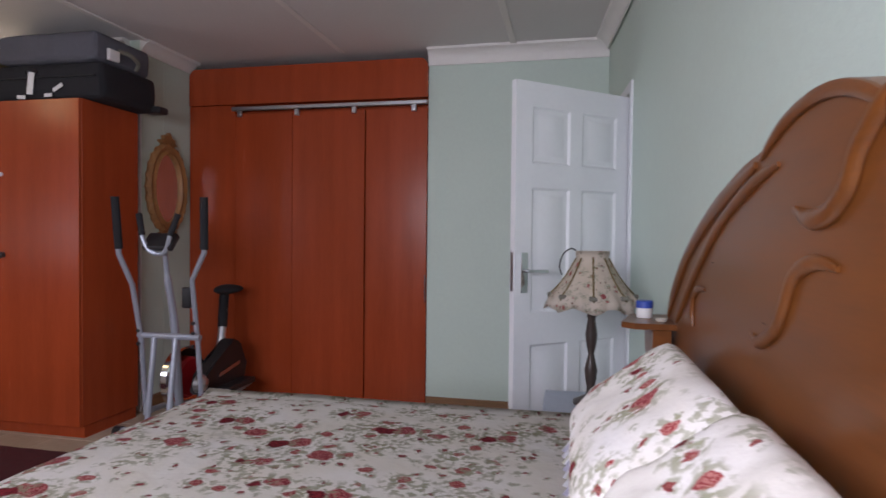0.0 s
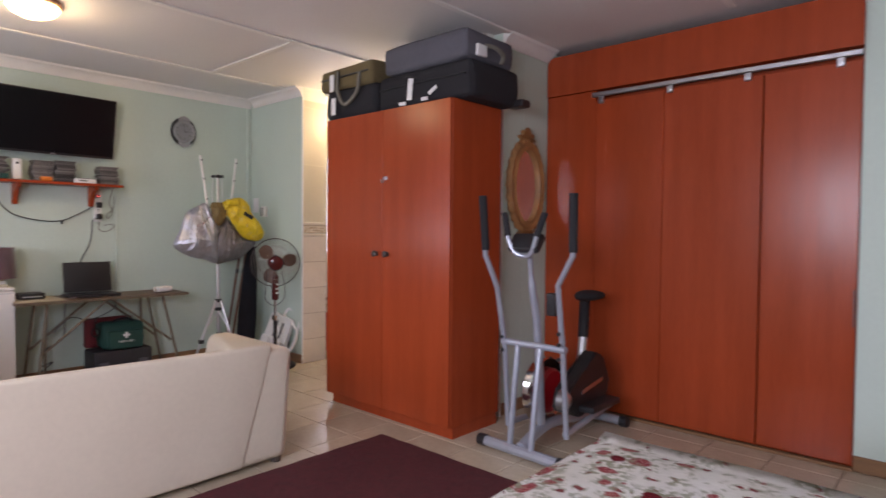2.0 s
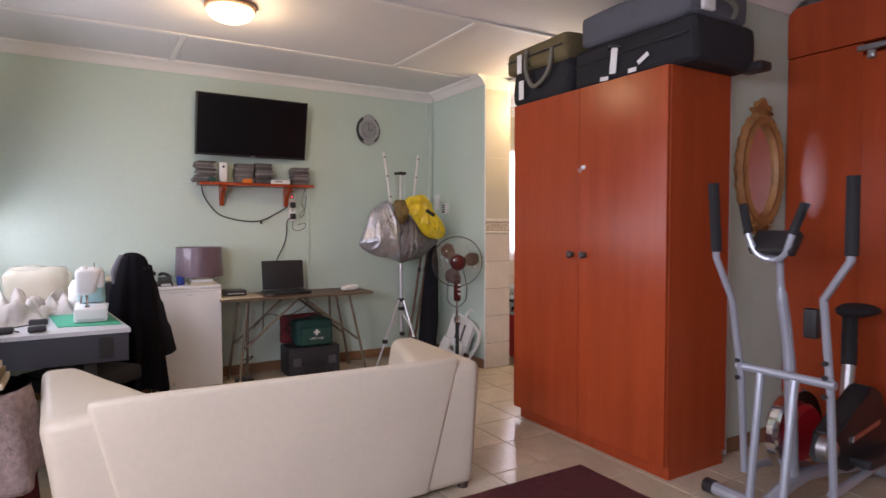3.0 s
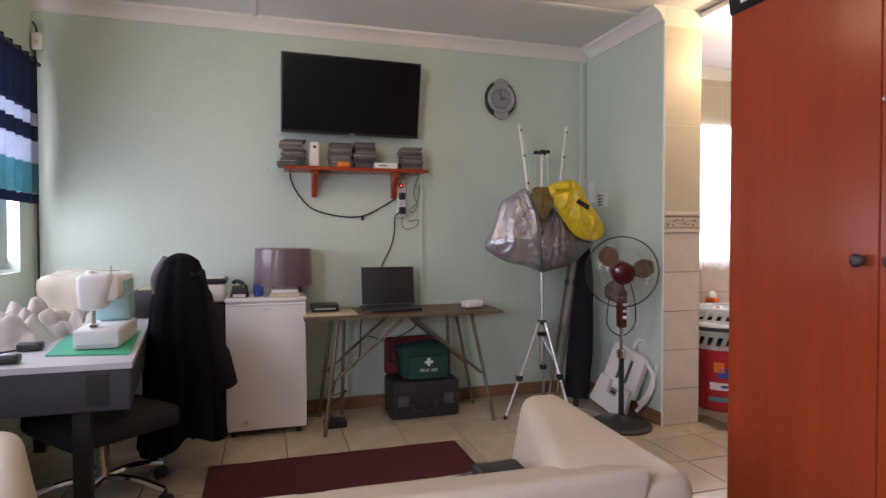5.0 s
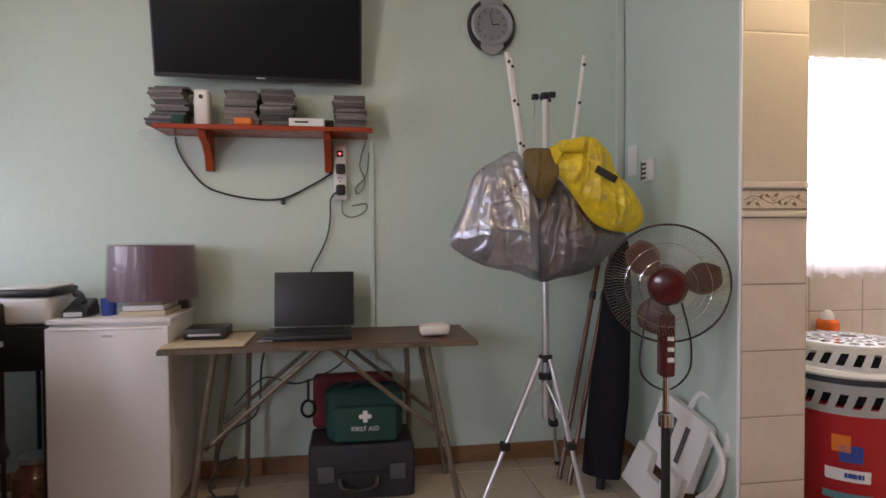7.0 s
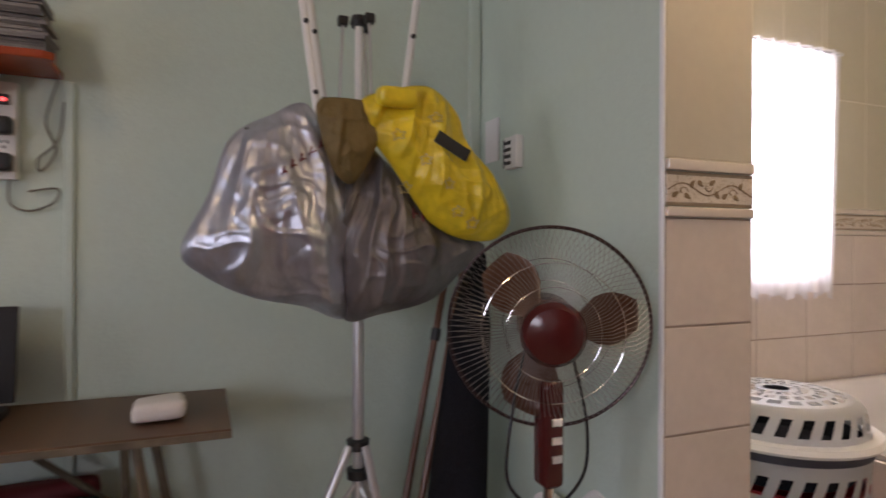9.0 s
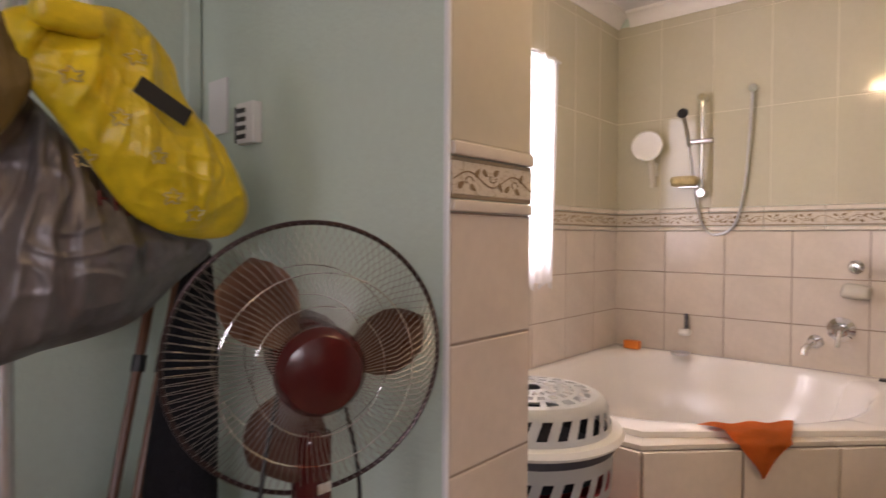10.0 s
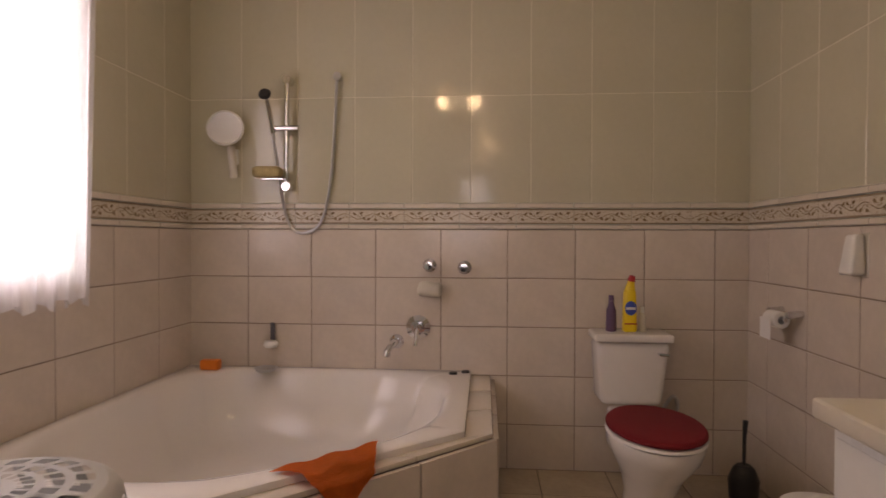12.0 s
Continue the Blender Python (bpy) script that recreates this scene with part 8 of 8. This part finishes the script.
part("lid_top", slotted([(0.205, 0.676, 2.6), (0.184, 0.679, 3.0), (0.151, 0.682, 3.6), (0.134, 0.683, 4.0), (0.103, 0.685, 4.8), (0.087, 0.686, 5.2), (0.060, 0.687, 6), (0.037, 0.688, 6.6), (0.001, 0.688, 7)], {1: 0, 3: 3, 5: 0}, 20, (1, 2, 3, 4), (LXB, LYB, 0.022)), M_WHITEP, lid, smooth=0.9)
# added black body that stands in for the basket's inner shade behind the slots
part("inner_drum", lathe(bmesh.new(), [(0, 0.52), (0.20, 0.52), (0.225, 0.57), (0.23, 0.57), (0.225, 0.50), (0.205, 0.44), (0.20, 0.44), (0, 0.46)], (LXB, LYB, 0.022), 40), M_COAT, lb, "black body added as the shade inside the slots")
FRONT = math.atan2(1.9 - LYB, -2.2 - LXB)


def decal(z0, z1, da, w, m, nm, lab=""):
    bm = bmesh.new()
    def rad(z):
        return 0.2145 + 0.029 * z / 0.44 + 0.0015
    g = [[bm.verts.new((LXB + rad(z) * math.cos(FRONT + da + w * (i / 10 - 0.5)), LYB + rad(z) * math.sin(FRONT + da + w * (i / 10 - 0.5)), z)) for z in (z0, z1)] for i in range(11)]
    for a, b in zip(g, g[1:]):
        bm.faces.new((a[0], b[0], b[1], a[1]))
    return part(nm, bm, m, lb, lab)


decal(0.07, 0.10, 0.0, 0.8, M_TEAL, "printed_band")
decal(0.15, 0.20, 0.0, 0.7, M_PAPER, "printed_band", "white printed band")
decal(0.165, 0.185, 0.1, 0.3, M_BLUE, "printed_mark")
decal(0.23, 0.30, 0.05, 0.35, M_BLUE, "printed_mark")
decal(0.27, 0.34, -0.1, 0.28, M_ORANGE, "printed_mark")
ob_ = thing("soap_bottle", (-5.24, 4.535, 0.473), "large orange liquid soap bottle with a white cap on the ledge", "bottle")
part("bottle", wedge([(-5.30, 4.505, 0.473), (-5.18, 4.505, 0.473), (-5.18, 4.57, 0.473), (-5.30, 4.57, 0.473), (-5.30, 4.505, 0.69), (-5.18, 4.505, 0.69), (-5.18, 4.57, 0.69), (-5.30, 4.57, 0.69)], 0.022), M_AMBER, ob_)
part("cap", lathe(bmesh.new(), [(0, 0), (0.032, 0), (0.030, 0.03), (0.015, 0.05), (0, 0.052)], (-5.24, 4.537, 0.688), 18), M_WHITEP, ob_, "white flip cap")
part("label", B((-5.275, 4.5025, 0.53), (-5.205, 4.5045, 0.63)), M_PAPER, ob_)
part("label_print", B((-5.262, 4.5005, 0.56), (-5.218, 4.502, 0.60)), M_REDN, ob_)

# bathroom window net and lamp
nc = thing("net_curtain", (-5.28, 4.9, 0.93), "white net curtain with a scalloped hem on a thin rod", "net curtain")
bm = bmesh.new()
rows = []
n = 110
for k in range(15):
    t = k / 14
    r = []
    for i in range(n + 1):
        y = 4.36 + (5.345 - 0.05 * t - 4.36) * i / n
        ph = 2 * math.pi * i / n
        hem = 0.90 + 0.04 * abs(math.sin(ph * 4.5)) 
        z = 2.115 + (hem - 2.115) * t
        r.append(bm.verts.new((-5.285 + (0.018 * math.sin(ph * 12) + 0.008 * math.sin(ph * 31)) * (0.6 + 0.4 * t), y, z)))
    rows.append(r)
for a, b in zip(rows, rows[1:]):
    for i in range(n):
        bm.faces.new((a[i], a[i + 1], b[i + 1], b[i]))
part("net", bm, M_NET, nc, smooth=3.2)
part("rod", tube(bmesh.new(), [(-5.285, 4.30, 2.10), (-5.285, 5.36, 2.10)], 0.006, 8), M_STEEL, nc)
for y in (4.31, 5.35):
    part("rod_bracket", tube(bmesh.new(), [(-5.329, y, 2.10), (-5.28, y, 2.10)], 0.008, 8), M_STEEL, nc)
bl = thing("bath_ceiling_lamp", (-4.05, 3.95, HB), "twin-bulb ceiling light in the bathroom, switched on", "ceiling lamp")
part("plate", B((-4.24, 3.91, HB - 0.03), (-3.84, 3.99, HB - 0.001), bevel=0.006), M_CHROME, bl)
for x in (-4.18, -3.90):
    part("holder", tube(bmesh.new(), [(x, 3.95, HB - 0.03), (x, 3.95, HB - 0.09)], 0.022, 14), M_CHROME, bl)
    q = part("bulb", lathe(bmesh.new(), [(0.012, -0.09), (0.028, -0.12), (0.035, -0.15), (0.028, -0.18), (0, -0.19)], (x, 3.95, HB), 20), M_BULB, bl, "lit bulb")
    q.visible_shadow = False

# ---- tiles, piece by piece ----
TILES = {}


def tile_mesh(w, h, m, t=0.006, edge=0.0025):
    key = (round(w, 3), round(h, 3), m.name)
    if key not in TILES:
        bm = bmesh.new()
        lo = [bm.verts.new((x, y, 0)) for x, y in ((0, 0), (w, 0), (w, h), (0, h))]
        mi = [bm.verts.new((x, y, t - edge * 0.6)) for x, y in ((0, 0), (w, 0), (w, h), (0, h))]
        e = edge
        hi = [bm.verts.new((x, y, t)) for x, y in ((e, e), (w - e, e), (w - e, h - e), (e, h - e))]
        for p, q in ((lo, mi), (mi, hi)):
            for k in range(4):
                bm.faces.new((p[k], p[(k + 1) % 4], q[(k + 1) % 4], q[k]))
        bm.faces.new(hi)
        TILES[key] = finish(bm, "tile", m)
    return TILES[key]


def cut(rect, hole):
    """The pieces of a rectangle outside a hole."""
    u0, v0, u1, v1 = rect
    if hole is None or u1 <= hole[0] or u0 >= hole[2] or v1 <= hole[1] or v0 >= hole[3]:
        return [rect]
    out_ = []
    if u0 < hole[0]:
        out_.append((u0, v0, hole[0], v1))
    if u1 > hole[2]:
        out_.append((hole[2], v0, u1, v1))
    a, b = max(u0, hole[0]), min(u1, hole[2])
    if v0 < hole[1]:
        out_.append((a, v0, b, hole[1]))
    if v1 > hole[3]:
        out_.append((a, hole[3], b, v1))
    return out_


def lay(parent, m, us, vs, mats, gap=0.003, hole=None, name="tile"):
    """Tiles between the lines us and vs on the plane that m spans; mats gives each row's material."""
    inv = parent.matrix_basis.inverted()
    for j in range(len(vs) - 1):
        for i in range(len(us) - 1):
            for u0, v0, u1, v1 in cut((us[i], vs[j], us[i + 1], vs[j + 1]), hole):
                w, h = u1 - u0 - gap, v1 - v0 - gap
                if w < 0.012 or h < 0.012:
                    continue
                ob = new(name, tile_mesh(w, h, mats[j] if isinstance(mats, list) else mats))
                ob.parent = parent
                ob.matrix_basis = inv @ m @ pose(u0 + gap / 2, v0 + gap / 2, 0)


def lines(first, step, lo, hi):
    out_ = [lo]
    k = math.ceil((lo - first) / step + 1e-6)
    while first + k * step < hi - 0.02:
        if first + k * step > lo + 0.02:
            out_.append(first + k * step)
        k += 1
    return out_ + [hi]


LOW = [0.0, 0.227, 0.474, 0.721, 0.968, 1.215]
UP = [1.349, 1.892, 2.434, 2.50]
objs = bpy.data.objects
FACES = {
    "wall_bath_north": (pose(0, YB, 0, 90, 0, 0), lines(-5.014, 0.338, XW, -2.48), lines(-4.148, 0.30, XW, -2.48), None),
    "wall_bath_east": (pose(-2.48, 0, 0, 90, 0, -90), [-v for v in reversed(lines(5.95, 0.338, 3.67, YB))], [-v for v in reversed(lines(5.85, 0.30, 3.67, YB))], None),
    "wall_west": (pose(XW, 0, 0, 90, 0, 90), lines(5.17, 0.338, 3.67, YB), lines(5.0, 0.30, 3.67, YB), (4.38, 1.02, 5.27, 2.10)),
    "wall_stub": (pose(-4.375, 0, 0, 90, 0, 90), [3.402, 3.67], [3.402, 3.67], None),
}


def vine(u0, u1, zc_, top, m):
    """A running scroll in low relief: a wavy stem with a curl and a pair of leaves at each bend."""
    bm = bmesh.new()
    step = 0.075
    k0, k1 = math.ceil((u0 + 0.012) / step), math.floor((u1 - 0.012) / step)
    stem = [u0 + 0.004 + (u1 - u0 - 0.008) * i / 40 for i in range(41)]
    tube(bm, [(u, zc_ + 0.013 * math.cos(math.pi * u / step), top) for u in stem], 0.0016, 5)
    for k in range(k0, k1 + 1):
        u, sg = k * step, (1 if k % 2 == 0 else -1)
        tube(bm, [(u + (0.016 - 0.002 * q) * math.cos(0.7 * q), zc_ - sg * 0.006 + sg * (0.013 - 0.0016 * q) * math.sin(0.7 * q), top) for q in range(7)], 0.0014, 5)
        for du, dz, turn in ((-0.022, -0.013, 0.6), (0.014, -0.017, -0.5), (0.028, 0.012, 0.9)):
            c, t = Vector((u + du, zc_ + sg * dz, top)), turn * sg
            if not u0 + 0.012 < c.x < u1 - 0.012:
                continue
            ax, ay = Vector((math.cos(t), math.sin(t), 0)), Vector((-math.sin(t), math.cos(t), 0))
            rim = [bm.verts.new(c + ax * 0.011 * math.cos(a) + ay * 0.005 * math.sin(a) * (1.2 - 0.5 * math.cos(a))) for a in [math.pi * q / 5 for q in range(10)]]
            mid = bm.verts.new(c + Vector((0, 0, 0.0018)))
            for q in range(10):
                bm.faces.new((rim[q], rim[(q + 1) % 10], mid))
    bm.transform(m)
    return bm


def trim_run(parent, m, us, hole):
    """The border: leaf strip between two rounded dado tiles."""
    lo, hi = us[0], us[-1]
    for z0, z1, mt, nm, bulge in ((1.217, 1.240, M_PLAIN, "dado_tile", 0.014), (1.242, 1.250, M_BLINE, "border_line", 0.008), (1.250, 1.312, M_BORDER, "border_tile", 0.009), (1.312, 1.320, M_BLINE, "border_line", 0.008), (1.322, 1.348, M_PLAIN, "dado_tile", 0.016)):
        for k in range(max(1, round((hi - lo) / 0.30))):
            n = max(1, round((hi - lo) / 0.30))
            u0, u1 = lo + (hi - lo) * k / n, lo + (hi - lo) * (k + 1) / n
            for a0, c0, a1, c1 in cut((u0, z0, u1, z1), hole):
                if a1 - a0 < 0.01:
                    continue
                bm = box(bmesh.new(), (a0 + 0.0008, c0, 0), (a1 - 0.0008, c1, bulge), bevel=min(0.006, (c1 - c0) * 0.3) if nm == "dado_tile" else 0.001, seg=3 if nm == "dado_tile" else 1)
                bm.transform(m)
                PLACE.setdefault(parent.name, parent.matrix_basis.copy())
                piece = part(nm, bm, mt, parent)
                if nm == "border_tile":
                    part("vine", vine(a0, a1, (c0 + c1) / 2, bulge, m), M_VINE, piece)


for nm, (m, us, us2, hole) in FACES.items():
    for r0, r1, r2, r3 in cut((us[0], 0.0, us[-1], 1.216), hole):
        bm = box(bmesh.new(), (r0, r1, -0.002), (r2, r3, 0.0035))
        bm.transform(m)
        PLACE.setdefault(nm, objs[nm].matrix_basis.copy())
        part("grout_bed", bm, M_WGROUT, objs[nm])
    for r0, r1, r2, r3 in cut((us[0], 1.35, us[-1], 2.499), hole):
        bm = box(bmesh.new(), (r0, r1, -0.002), (r2, r3, 0.0048))
        bm.transform(m)
        part("grout_bed", bm, M_UGROUT, objs[nm])
    lay(objs[nm], m, us, LOW, M_WTILE, hole=hole, gap=0.005)
    lay(objs[nm], m, us2, UP, M_WTILE3 if nm == "wall_stub" else M_WTILE2, hole=hole, gap=0.0035)
    trim_run(objs[nm], m, us, hole)

bf = single("bath_floor", B((XW, 3.67, -0.0035), (-2.48, YB, -0.002)), M_GROUT, (-3.9, 4.9, -0.0035), "beige tiled bathroom floor", "floor", kind="structure")
lay(bf, pose(0, 0, -0.006), lines(-4.185, 0.338, XW, -2.48), lines(1.80, 0.338, 3.67, YB), M_TILE, gap=0.006, name="floor_tile")
lay(objs["floor"], pose(0, 0, -0.006), lines(-4.185, 0.338, XW, 1.25), lines(1.80, 0.338, -1.05, 4.0), M_TILE, gap=0.006, name="floor_tile")
